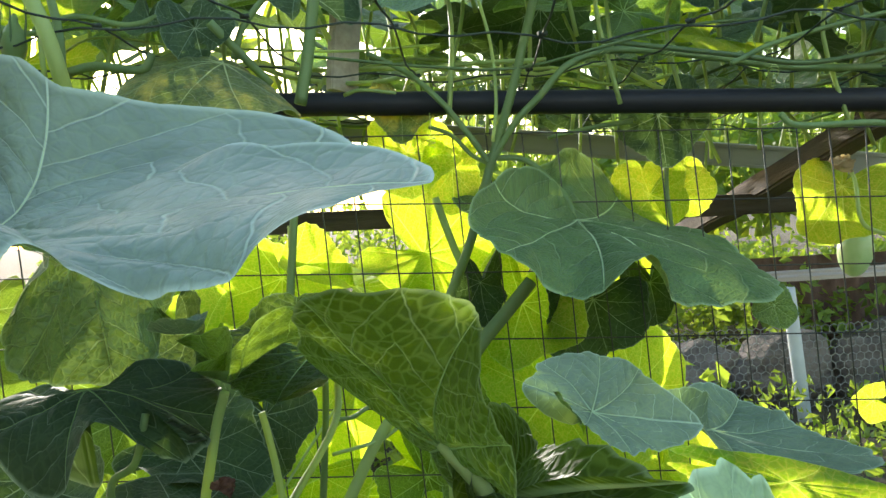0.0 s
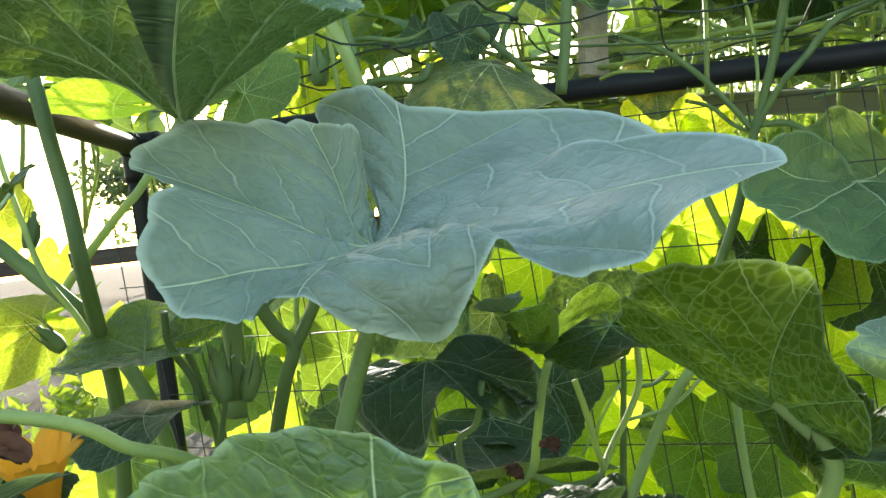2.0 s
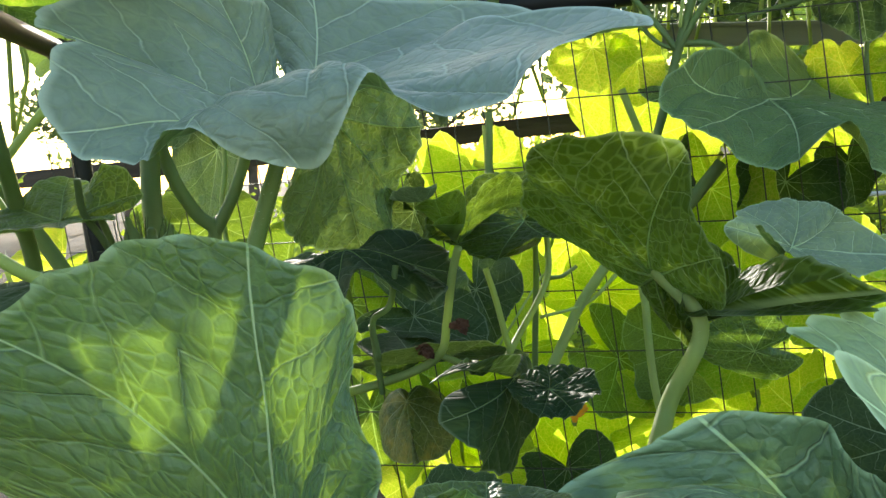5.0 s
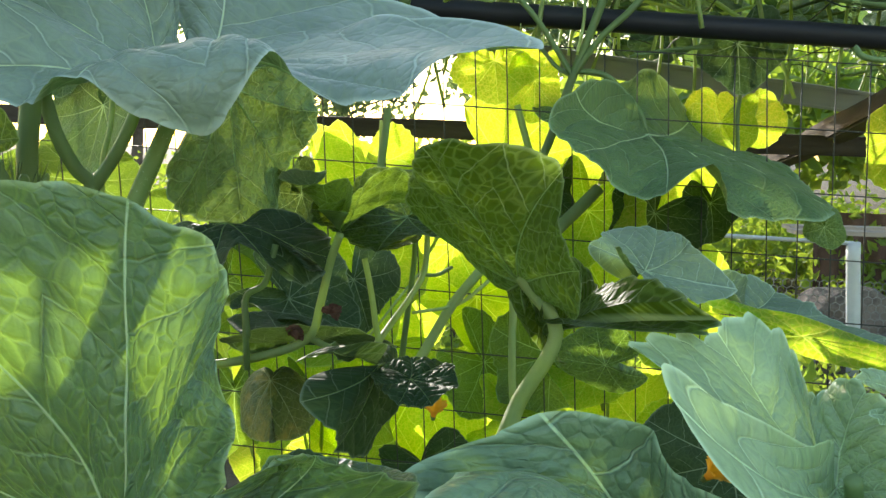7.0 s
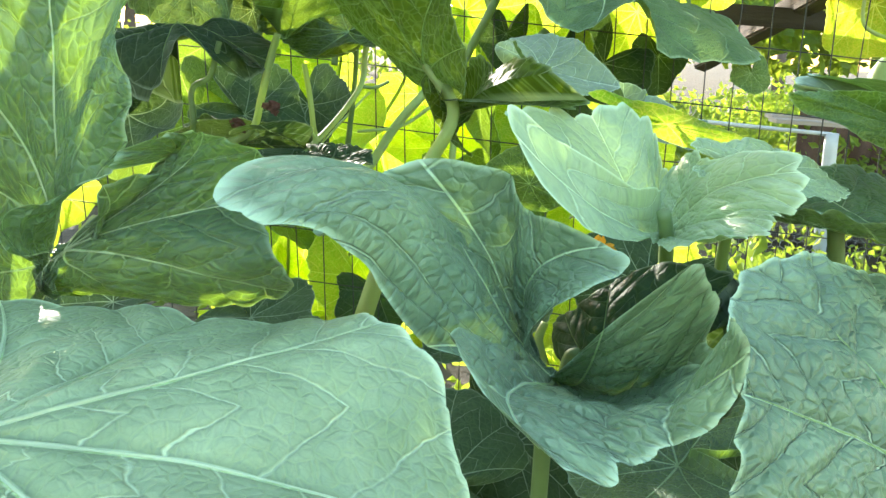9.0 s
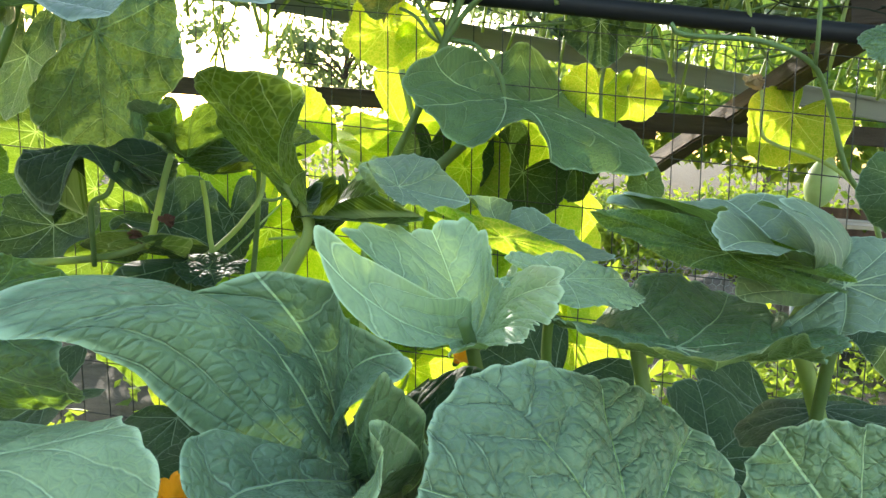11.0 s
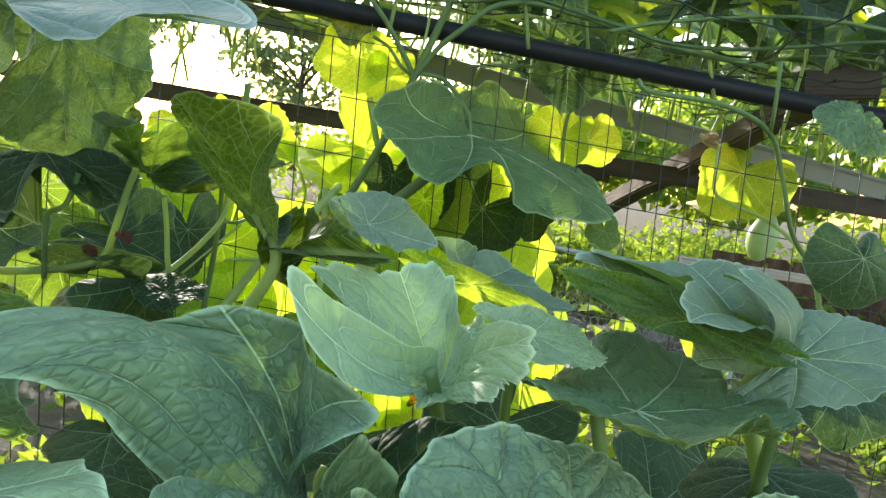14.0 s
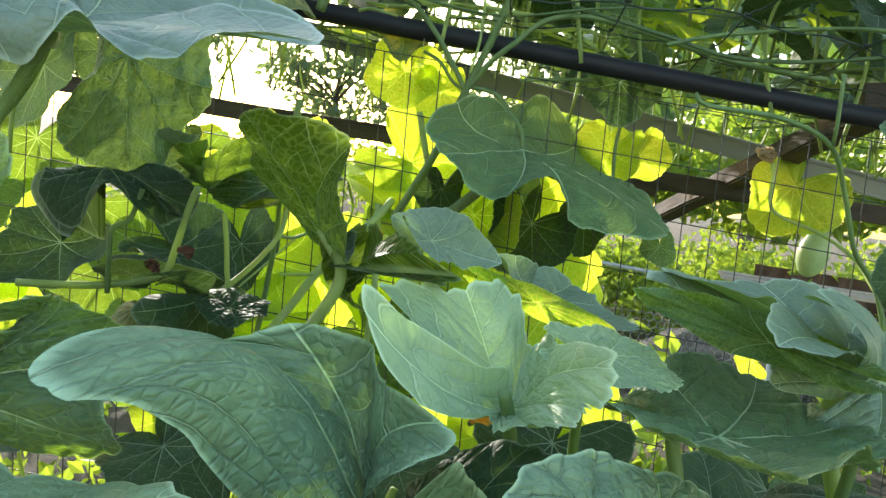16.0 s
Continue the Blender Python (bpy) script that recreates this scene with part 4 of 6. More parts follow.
# ---- squash plants and vines ----
plant_left = thing("squash_plant", (-0.30, 0.35, 0.0), "big-leaved squash plant with blue-green leaves and orange blossom", "squash plant", "squash plants in the bed")
leaf(plant_left, LEAF_WAX, (-0.2425, 0.383, 1.1025), (-0.0805, -0.0034, 0.0062, 0.0367, -0.1657, -0.0293, 0.0684, 0.0399, 0.0725, -0.1008, 0.0554, -0.0236, -0.0166, -0.0362, 0.0491, -0.0977, -0.0415, 0.0531, -0.1213, -0.0503, -0.0674, -0.0237, -0.0406, -0.0381, 0.0155, 0.0387, -0.0115, -0.0521, -0.031, -0.0034, 0.0463, 0.0124, -0.0543, -0.0291, 0.004, 0.0309, -0.0026, -0.0247, 0.0836, -0.0209, 0.0173, -0.0327), 0.1, VEIN, 2,
     notch=0.225, skew=(-0.1703, -0.0064, -0.0206, -0.0392, -0.1082, 0.0199, 0.0579, 0.0004, -0.0048, 0.0785, -0.0709, -0.0809, -0.074),
     ripple=(0.0062, -0.0078, 0.0082, -0.0225, -0.0078, 0.0023, 0.0042, -0.0043, -0.0024, 0.0052), ribs_face=1, pillow_up=1, quilt=0.002, seed=2)
leaf(plant_left, LEAF_SHADE, (-0.3618, 0.3805, 1.199), (-0.3214, 0.1347, -2.659), 0.1576, VEIN, 2, wide=0.986, cup=0.027, saddle=(0.1162, 0.0855), wave=(0.0142, 0.0031), ruffle=(0.0047, 0.1923),
     fold=(0.8687, 0.5694), curl=(-0.1544, -0.589), droop=(0.6358, 0.5064), notch=0.269, lobes=0.040, skew=(0.0148, 0.0257, 0.0248, 0.0536, -0.03, 0.0512, -0.0363), ripple=(-0.0168, -0.0375, 0.0436, 0.0223), ribs_face=-1, pillow_up=1, quilt=0.0026, seed=3)
leaf(plant_left, LEAF, (-0.2025, 0.2145, 0.8475), (0.0647, -0.0681, 0.1171, 0.007, 0.0203, 0.1035, -0.0025, 0.026, 0.0399, 0.0264, 0.0853, 0.0312, -0.0883, -0.0247, 0.111, 0.0381, 0.0235, -0.0271, -0.026, -0.038, -0.0212, 0.0356, 0.0103, -0.0513, -0.0252, -0.0378, -0.039, -0.0184, -0.0124, -0.0226, -0.013, -0.0289, -0.017, 0.0138, 0.0052, -0.016, 0.0036, 0.0083, -0.0028, 0.0106, 0.0057, -0.009), 0.1, VEIN, 2,
     notch=1.1, skew=(0.0158, 0.0128, 0.0065, -0.031, -0.015, 0.0379, -0.012, -0.008, 0.0201, -0.0636, -0.0281, 0.0011, -0.0018),
     ripple=(0.0078, -0.0003, 0.0083, 0.0046, -0.0009, -0.0006, -0.0018, -0.0075, 0.0011, -0.0007), ribs_face=1, pillow_up=1, quilt=0.0026, seed=4)
leaf(plant_left, LEAF_SHADE, (-0.4998, 0.2795, 1.0879), (0.9905, 1.8338, 1.203), 0.092, VEIN, 2, wide=1.1855, cup=-0.0713, saddle=(0.0086, -0.022), wave=(-0.042, 0.0344), ruffle=(-0.0025, 0.0),
     fold=(0.3353, -0.516), curl=(-0.3986, 0.3825), droop=(0.7017, -1.5472), notch=1.3, lobes=0.0431, skew=(0.0435, 0.0968, -0.0429, -0.0225, 0.032, 0.1395, 0.038, 0.0051, -0.0208, 0.0145, -0.0195, 0.0087, -0.0102),
     ripple=(0.0337, 0.0195, -0.0662, -0.0156, 0.0159, -0.0009, -0.0166, -0.0034), ribs_face=-1, pillow_up=1, toothed=0.05, quilt=0.0026, seed=6)
leaf(plant_left, LEAF_YOUNG, (-0.4467, 0.4135, 1.0453), (0.2152, -0.2097, 1.7774), 0.0678, VEIN_DARK, 2, wide=0.9874, cup=0.0151, saddle=(-0.023, -0.056), wave=(0.0485, 0.0195), ruffle=(0.0027, 0.0),
     fold=(0.1261, 0.138), curl=(0.1079, 0.3786), droop=(-0.0526, 0.0585), notch=0.4609, lobes=0.0543, skew=(-0.0012, 0.0014, 0.0296, -0.0346, 0.0188, -0.001, -0.0271, 0.0095, 0.0054, -0.0063, 0.011, -0.009, -0.0064),
     ripple=(-0.0487, 0.0358, 0.0008, -0.0468, 0.0271, 0.0146, -0.0154, 0.004), ribs_face=1, pillow_up=1, quilt=0.001, seed=7)
leaf(plant_left, LEAF, (-0.5311, 0.2974, 1.028), (-0.2864, 0.4859, -2.585), 0.0598, VEIN, 1, wide=0.719, cup=-0.447, saddle=(-0.1499, -0.0138), wave=(-0.0967, -0.0158), ruffle=(0.0176, -0.4924),
     fold=(-0.2617, -0.0845), curl=(-0.3913, -0.1327), droop=(0.008, -0.5058), notch=0.571, lobes=0.009, ribs_face=1, pillow_up=1, quilt=0.0026, seed=8)
leaf(plant_left, LEAF_DARK_SHADED, (-0.4327, 0.2742, 1.001), (0.3045, -0.5704, 2.789), 0.0350, VEIN_DARK, 1, wide=0.972, cup=-0.313, saddle=(-0.0229, 0.163), wave=(-0.0012, 0.0297), ruffle=(-0.0215, 0.2541),
     fold=(-0.2022, -0.2711), curl=(0.0415, 0.1938), droop=(0.2318, -0.4134), notch=0.588, lobes=0.029, ribs_face=1, pillow_up=1, toothed=0.05, quilt=0.0016, seed=9)
leaf(plant_left, LEAF_GLOW, (-0.7289, 0.615, 1.061), (0.7182, -0.6787, 1.685), 0.0916, VEIN_DARK, 1, wide=0.991, cup=0.031, saddle=(0.1004, 0.0436), wave=(0.0286, 0.0302), ruffle=(0.0113, 0.1232),
     fold=(0.0599, -0.2465), curl=(0.1955, -0.5057), droop=(0.2904, 0.2698), notch=0.598, lobes=0.017, skew=(-0.0267, 0.0249, 0.0372, 0.0036, -0.0061, 0.0535, 0.0131), ripple=(0.0041, 0.0108, 0.0265, -0.0013), ribs_face=1, pillow_up=1, quilt=0.001, seed=10)
leaf(plant_left, LEAF_WAX, (-0.4455, 0.1353, 0.9271), (1.2779, -0.0946, -0.8023), 0.1232, VEIN, 2, wide=0.9588, cup=-0.3481, saddle=(-0.0587, 0.1362), wave=(-0.03, 0.0509), ruffle=(-0.0241, -0.0009),
     fold=(-0.1438, 0.0332), curl=(-0.2941, 0.2537), droop=(0.0048, 0.0), notch=0.5, lobes=0.0054, skew=(0.0022, 0.0031, -0.0113, -0.001, -0.0319, -0.023, -0.0337, -0.0096, -0.0015, -0.0069, 0.0072, -0.0012, 0.0093),
     ripple=(0.0067, 0.0421, 0.0319, 0.0098, 0.0303, -0.0112, 0.0606, -0.0346), ribs_face=1, pillow_up=1, quilt=0.002, seed=11)
leaf(plant_left, LEAF_GLOW, (-0.5629, 0.5722, 1.268), (-0.1456, 0.2538, 1.992), 0.0693, VEIN_DARK, 1, wide=0.995, cup=0.036, saddle=(-0.0169, -0.0593), wave=(0.018, 0.0074), ruffle=(-0.0054, -0.1434),
     fold=(-0.1017, 0.111), curl=(-0.0225, 0.1493), droop=(-0.0471, 0.0027), notch=0.686, lobes=0.013, skew=(-0.0064, 0.0105, 0.0208, -0.0011, -0.002, 0.0786, 0.0262), ripple=(0.0049, 0.0065, -0.0078, -0.0029), ribs_face=-1, pillow_up=-1, quilt=0.001, seed=12)
leaf(plant_left, LEAF_YOUNG, (-0.6995, 0.4739, 1.232), (0.7186, 0.5723, 0.1149), 0.0639, VEIN, 1, wide=1.003, cup=0.353, saddle=(-0.0393, -0.1271), wave=(-0.0402, 0.0124), ruffle=(-0.0087, -0.4214),
     fold=(0.127, 0.3575), curl=(0.0039, 0.1599), droop=(0.271, 0.4296), notch=0.367, lobes=-0.000, ribs_face=1, pillow_up=1, quilt=0.001, seed=13)
leaf(plant_left, LEAF_DARK_SHADED, (-0.4276, 0.3778, 1.006), (0.1508, -0.3167, 1.794), 0.0565, VEIN_DARK, 1, wide=0.983, cup=-0.035, saddle=(0.0316, 0.0927), wave=(-0.0051, -0.0429), ruffle=(0.014, 0.0439),
     fold=(0.0507, -0.2079), curl=(-0.1227, -0.1466), droop=(0.1429, -0.0752), notch=0.468, lobes=0.029, skew=(0.0067, 0.0069, -0.0075, 0.017, -0.014, 0.0418, 0.0106), ripple=(-0.0182, 0.0023, 0.0191, -0.0041), ribs_face=1, pillow_up=1, quilt=0.0016, seed=14)
leaf(plant_left, LEAF, (-0.1886, 0.2043, 0.8469), (-0.088, 0.0075, -0.0778, 0.044, -0.006, 0.0125, 0.048, 0.0659, 0.0237, -0.0152, 0.0181, 0.0065, 0.0971, -0.0053, -0.0147, 0.0425, 0.0342, 0.0133, -0.0006, 0.0081, 0.0073, 0.0273, 0.0199, -0.0005, 0.0051, 0.0077, -0.0282, -0.0193, -0.0233, -0.0113, 0.0062, -0.0055, -0.0169, -0.0012, -0.0008, -0.0075, -0.0091, -0.0034, -0.0016, -0.0293, -0.0043, 0.0225), 0.1, VEIN, 2,
     notch=0.35, skew=(-0.1313, -0.0216, 0.0978, 0.0905, 0.0041, 0.0212, -0.0325, -0.0009, 0.0006, 0.0282, 0.0232, 0.0383, -0.0319),
     ripple=(0.0046, 0.0012, 0.0051, -0.0066, -0.0043, -0.0039, 0.0027, -0.0022, -0.0057, -0.0052), ribs_face=1, pillow_up=1, quilt=0.0026, seed=5)

plant_middle = thing("squash_plant", (-0.05, 0.60, 0.0), "squash plant with cupped young leaves and dark shaded leaves", "squash plant", "squash plants in the bed")
leaf(plant_middle, LEAF_BACK_LIT, (-0.0087, 0.4932, 0.9545), (0.1884, 0.983, 1.2866), 0.1176, VEIN_DARK, 2, wide=1.1252, cup=0.0914, saddle=(-0.1253, 0.0309), wave=(-0.0974, 0.0029), ruffle=(-0.0183, 0.0004),
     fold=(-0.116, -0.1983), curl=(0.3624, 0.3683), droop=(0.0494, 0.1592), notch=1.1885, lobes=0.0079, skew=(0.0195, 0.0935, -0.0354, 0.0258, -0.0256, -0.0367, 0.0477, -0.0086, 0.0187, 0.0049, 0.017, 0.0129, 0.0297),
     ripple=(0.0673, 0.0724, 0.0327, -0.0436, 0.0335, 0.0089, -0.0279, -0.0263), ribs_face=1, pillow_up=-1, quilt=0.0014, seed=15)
leaf(plant_middle, LEAF_BACK_LIT, (0.0098, 0.5178, 0.9029), (0.8184, -0.5994, -2.6288), 0.1103, VEIN_DARK, 2, wide=0.4328, cup=0.431, saddle=(-0.0689, -0.1851), wave=(0.2238, -0.001), ruffle=(0.0099, -0.0),
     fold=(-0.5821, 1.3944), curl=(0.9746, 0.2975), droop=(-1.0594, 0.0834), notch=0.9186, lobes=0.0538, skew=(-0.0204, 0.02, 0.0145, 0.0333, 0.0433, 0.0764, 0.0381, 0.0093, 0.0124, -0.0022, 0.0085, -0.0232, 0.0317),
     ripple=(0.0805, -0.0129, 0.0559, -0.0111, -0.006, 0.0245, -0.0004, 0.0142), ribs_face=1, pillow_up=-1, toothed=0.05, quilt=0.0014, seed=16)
leaf(plant_middle, LEAF_YOUNG, (-0.1942, 0.6758, 0.9713), (-0.0312, -0.2253, -2.9893), 0.121, VEIN_DARK, 2, wide=0.582, cup=0.0918, saddle=(0.1075, -0.0046), wave=(0.0044, 0.0359), ruffle=(-0.0112, 0.0),
     fold=(0.762, 0.8112), curl=(-0.5897, 0.2314), droop=(-0.025, 0.1049), notch=0.5834, lobes=0.0799, skew=(-0.1205, 0.0351, -0.0409, -0.0415, 0.0274, -0.0549, 0.0923, 0.0195, 0.0107, 0.0353, -0.0183, 0.013, -0.0156),
     ripple=(0.0226, -0.012, -0.0543, 0.0687, 0.0101, 0.0424, -0.0041, -0.016), ribs_face=1, pillow_up=1, quilt=0.001, seed=17)
leaf(plant_middle, LEAF_WAX, (-0.2155, 0.6315, 1.021), (0.0709, -0.124, 1.814), 0.0308, VEIN_DARK, 1, wide=1.054, cup=0.223, saddle=(0.0079, -0.0915), wave=(-0.0022, -0.0159), ruffle=(0.003, -0.0427),
     fold=(0.3457, 0.0137), curl=(0.1288, -0.0695), droop=(0.0319, 0.4943), notch=0.819, lobes=0.023, ribs_face=1, pillow_up=1, quilt=0.002, seed=18)
leaf(plant_middle, LEAF_YOUNG, (-0.1575, 0.6847, 0.9546), (0.2504, 0.2611, -1.114), 0.0495, VEIN_DARK, 1, wide=0.977, cup=0.158, saddle=(0.0533, -0.0074), wave=(0.0013, -0.0129), ruffle=(0.0024, -0.0505),
     fold=(0.0352, 0.215), curl=(-0.0297, 0.1455), droop=(0.1127, 0.3017), notch=0.624, lobes=0.028, skew=(0.0116, 0.0084, -0.0175, 0.0021, 0.0132, 0.0237, -0.004), ripple=(0.0038, 0.0017, 0.0225, -0.0094), ribs_face=1, pillow_up=1, quilt=0.001, seed=19)
leaf(plant_middle, LEAF_DARK_SHADED, (-0.2968, 0.6208, 0.982), (-0.0772, -0.1187, -1.8781), 0.0994, VEIN_DARK, 2, wide=0.7942, cup=-0.3854, saddle=(-0.2123, 0.0151), wave=(0.0808, 0.0677), ruffle=(0.0141, 0.0007),
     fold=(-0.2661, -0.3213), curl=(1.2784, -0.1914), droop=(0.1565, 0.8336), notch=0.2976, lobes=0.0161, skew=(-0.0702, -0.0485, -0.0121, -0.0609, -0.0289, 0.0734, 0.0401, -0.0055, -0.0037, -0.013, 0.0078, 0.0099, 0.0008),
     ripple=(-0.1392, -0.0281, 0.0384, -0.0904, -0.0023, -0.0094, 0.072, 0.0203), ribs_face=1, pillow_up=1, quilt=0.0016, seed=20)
leaf(plant_middle, LEAF_DARK_SHADED, (-0.2554, 0.6903, 0.8454), (-0.1102, -0.0646, -1.463), 0.1086, VEIN_DARK, 1, wide=0.976, cup=0.042, saddle=(-0.0774, 0.1036), wave=(0.0203, 0.024), ruffle=(-0.0119, -0.1244),
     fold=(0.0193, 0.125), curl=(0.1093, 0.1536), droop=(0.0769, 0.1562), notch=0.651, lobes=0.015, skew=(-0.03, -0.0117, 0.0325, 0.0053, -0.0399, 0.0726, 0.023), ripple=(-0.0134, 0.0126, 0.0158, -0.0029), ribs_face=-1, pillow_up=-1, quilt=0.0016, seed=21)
leaf(plant_middle, LEAF_DARK_SHADED, (-0.1301, 0.5341, 0.8695), (-0.176, 0.9155, -0.1614), 0.0978, VEIN_DARK, 2, wide=0.677, cup=-0.2315, saddle=(0.0549, 0.137), wave=(-0.0228, -0.0527), ruffle=(-0.0391, -0.0),
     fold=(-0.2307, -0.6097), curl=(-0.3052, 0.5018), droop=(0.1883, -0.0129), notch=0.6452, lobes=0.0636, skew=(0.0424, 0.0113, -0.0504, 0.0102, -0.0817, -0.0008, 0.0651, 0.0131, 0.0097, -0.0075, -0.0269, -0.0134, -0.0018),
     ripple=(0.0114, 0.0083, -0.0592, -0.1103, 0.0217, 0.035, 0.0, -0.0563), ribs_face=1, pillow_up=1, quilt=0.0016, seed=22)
leaf(plant_middle, LEAF_DARK_SHADED, (-0.0974, 0.5063, 0.8664), (0.222, 0.2244, -1.9358), 0.0435, VEIN_DARK, 2, wide=0.9492, cup=-0.0291, saddle=(-0.0458, -0.0651), wave=(0.0794, 0.0257), ruffle=(0.0107, -0.0),
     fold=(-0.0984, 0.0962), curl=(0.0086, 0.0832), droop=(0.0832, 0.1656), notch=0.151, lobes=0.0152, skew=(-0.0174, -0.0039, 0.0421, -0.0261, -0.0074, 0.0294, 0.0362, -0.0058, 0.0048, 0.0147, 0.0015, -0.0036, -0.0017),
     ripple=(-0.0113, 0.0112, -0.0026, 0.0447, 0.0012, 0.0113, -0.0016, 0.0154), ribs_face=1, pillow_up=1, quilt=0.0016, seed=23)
leaf(plant_middle, LEAF_SICK, (-0.2666, 0.6631, 0.8101), (0.0981, 1.099, -2.757), 0.0624, VEIN_DARK, 1, wide=0.974, cup=-0.311, saddle=(-0.0063, -0.0257), wave=(0.0034, 0.0133), ruffle=(0.0001, 0.0298),
     fold=(-0.3433, -0.2622), curl=(-0.2419, -0.3035), droop=(0.1729, -0.5929), notch=0.505, lobes=0.016, skew=(-0.0028, 0.005, -0.0351, -0.0216, -0.0154, -0.0176, 0.01), ripple=(0.0058, 0.0039, -0.0169, -0.0168), ribs_face=1, pillow_up=1, quilt=0.001, seed=24)
leaf(plant_middle, LEAF_SHADE, (-0.314, 0.6752, 1.119), (-0.7939, 1.623, -1.561), 0.1398, VEIN_DARK, 2, wide=0.949, cup=0.045, saddle=(-0.0968, -0.0529), wave=(0.0487, -0.0391), ruffle=(-0.0427, 0.3289),
     fold=(-0.0624, 0.3357), curl=(-0.2579, 0.3665), droop=(-0.1235, -0.1686), notch=0.544, lobes=0.014, skew=(-0.0448, 0.0286, -0.0007, 0.0276, 0.0345, -0.0415, -0.0289), ripple=(0.057, -0.0109, 0.0378, -0.0016), ribs_face=1, pillow_up=-1, quilt=0.0026, seed=25)
leaf(plant_middle, LEAF, (0.104, 0.7984, 0.807), (1.251, -1.486, 0.949), 0.0586, VEIN, 1, wide=0.965, cup=-0.125, saddle=(-0.0264, -0.0031), wave=(0.0201, 0.0063), ruffle=(-0.003, 0.0946),
     fold=(-0.2416, 0.0639), curl=(-0.1433, 0.0382), droop=(0.0336, -0.0137), notch=0.521, lobes=0.018, skew=(0.0011, 0.007, 0.0666, 0.0353, -0.029, 0.029, 0.0222), ripple=(-0.0033, -0.0284, -0.0136, 0.0029), ribs_face=1, pillow_up=1, quilt=0.0026, seed=26)
plant_front = thing("squash_plant", (0.15, 0.30, 0.0), "squash plant with broad rolled grey-green leaves", "squash plant", "squash plants in the bed")
leaf(plant_front, LEAF_QUILT, (0.1128, 0.2676, 0.7661), (-0.1008, 0.1467, 0.02, -0.0121, -0.0905, 0.0189, 0.037, -0.0664, 0.1482, -0.058, -0.054, 0.0143, -0.0683, -0.1404, 0.0983, 0.0101, -0.013, -0.0364, -0.0095, 0.004, -0.0125, 0.0189, -0.054, -0.021, -0.0104, 0.0273, -0.0284, -0.0618, -0.0201, -0.0273, 0.0893, -0.0141, -0.0244, 0.013, 0.0335, -0.0182, -0.0343, -0.0103, 0.0122, 0.0574, 0.0233, -0.0318), 0.1, VEIN, 2,
     notch=0.226, skew=(0.1887, -0.0243, -0.0246, 0.0738, -0.1221, -0.0406, -0.1787, 0.0339, 0.0055, -0.0089, -0.0132, 0.1112, 0.1343),
     ripple=(-0.0112, -0.0026, 0.0145, -0.0012, 0.0138, 0.0116, -0.0079, 0.0033, -0.0037, -0.0016), ribs_face=1, pillow_up=1, quilt=0.0032, seed=27)
leaf(plant_front, LEAF_PALE, (-0.1062, -0.0024, 0.8446), (0.086, -0.0008, -0.8016), 0.1731, VEIN, 2, wide=0.9612, cup=-0.0503, saddle=(-0.0362, -0.0106), wave=(0.0053, -0.0017), ruffle=(0.0197, 0.0003),
     fold=(-0.1663, -0.2029), curl=(0.129, 0.0726), droop=(-0.0283, 0.0), notch=0.5, lobes=0.0312, skew=(0.01, -0.0118, 0.0214, -0.0054, 0.0275, 0.0036, 0.0168, 0.0004, -0.0031, -0.0042, -0.0109, -0.0085, -0.0146),
     ripple=(0.0197, -0.0094, 0.0263, -0.0215, 0.0071, -0.0005, 0.0185, 0.0284), ribs_face=1, pillow_up=1, quilt=0.0017, seed=29)
# Shaded side of the rolled leaf: the shade is in the dark colour.
leaf(plant_front, LEAF_DARK_SHADED, (0.1503, 0.2883, 0.7611), (1.884, 0.3789, -0.9247), 0.0971, VEIN_DARK, 2, wide=0.831, cup=-0.336, saddle=(-0.1074, 0.1257), wave=(-0.0477, -0.0115), ruffle=(-0.0078, 0.2865),
     fold=(-0.2923, -0.323), curl=(-0.3189, 0.0727), droop=(0.0912, -0.6229), notch=0.543, lobes=0.017, skew=(0.0413, 0.0532, -0.0018, -0.0173, -0.0495, -0.0193, -0.0019), ripple=(-0.0027, -0.0326, 0.0124, -0.01), ribs_face=1, pillow_up=1, quilt=0.0016, seed=30)
leaf(plant_front, LEAF_QUILT, (0.2869, 0.1255, 0.7929), (1.1236, 0.2279, 0.887), 0.1291, VEIN_DARK, 2, wide=1.0332, cup=-0.1312, saddle=(-0.0445, 0.0298), wave=(-0.0262, -0.0428), ruffle=(0.0048, 0.0),
     fold=(-0.0841, -0.1236), curl=(0.1741, -0.0743), droop=(-0.2138, -0.1893), notch=0.5, lobes=0.0346, skew=(-0.0192, 0.0005, -0.0166, -0.0039, -0.0132, 0.0044, -0.0056, 0.0018, -0.0001, 0.0038, -0.0034, 0.004, 0.0015),
     ripple=(0.0176, 0.003, -0.0347, 0.0345, -0.0204, -0.0087, 0.0129, 0.007), ribs_face=1, pillow_up=1, quilt=0.0032, seed=31)
leaf(plant_front, LEAF_QUILT, (0.4594, 0.2579, 0.7546), (1.576, -0.2981, 0.7543), 0.0929, VEIN, 2, wide=0.964, cup=-0.110, saddle=(-0.0888, 0.0068), wave=(-0.0243, 0.0123), ruffle=(0.0101, 0.0446),
     fold=(0.0851, 0.1516), curl=(0.3026, -0.0098), droop=(-0.0865, -0.1094), notch=0.526, lobes=0.032, ribs_face=1, pillow_up=1, quilt=0.0032, seed=32)
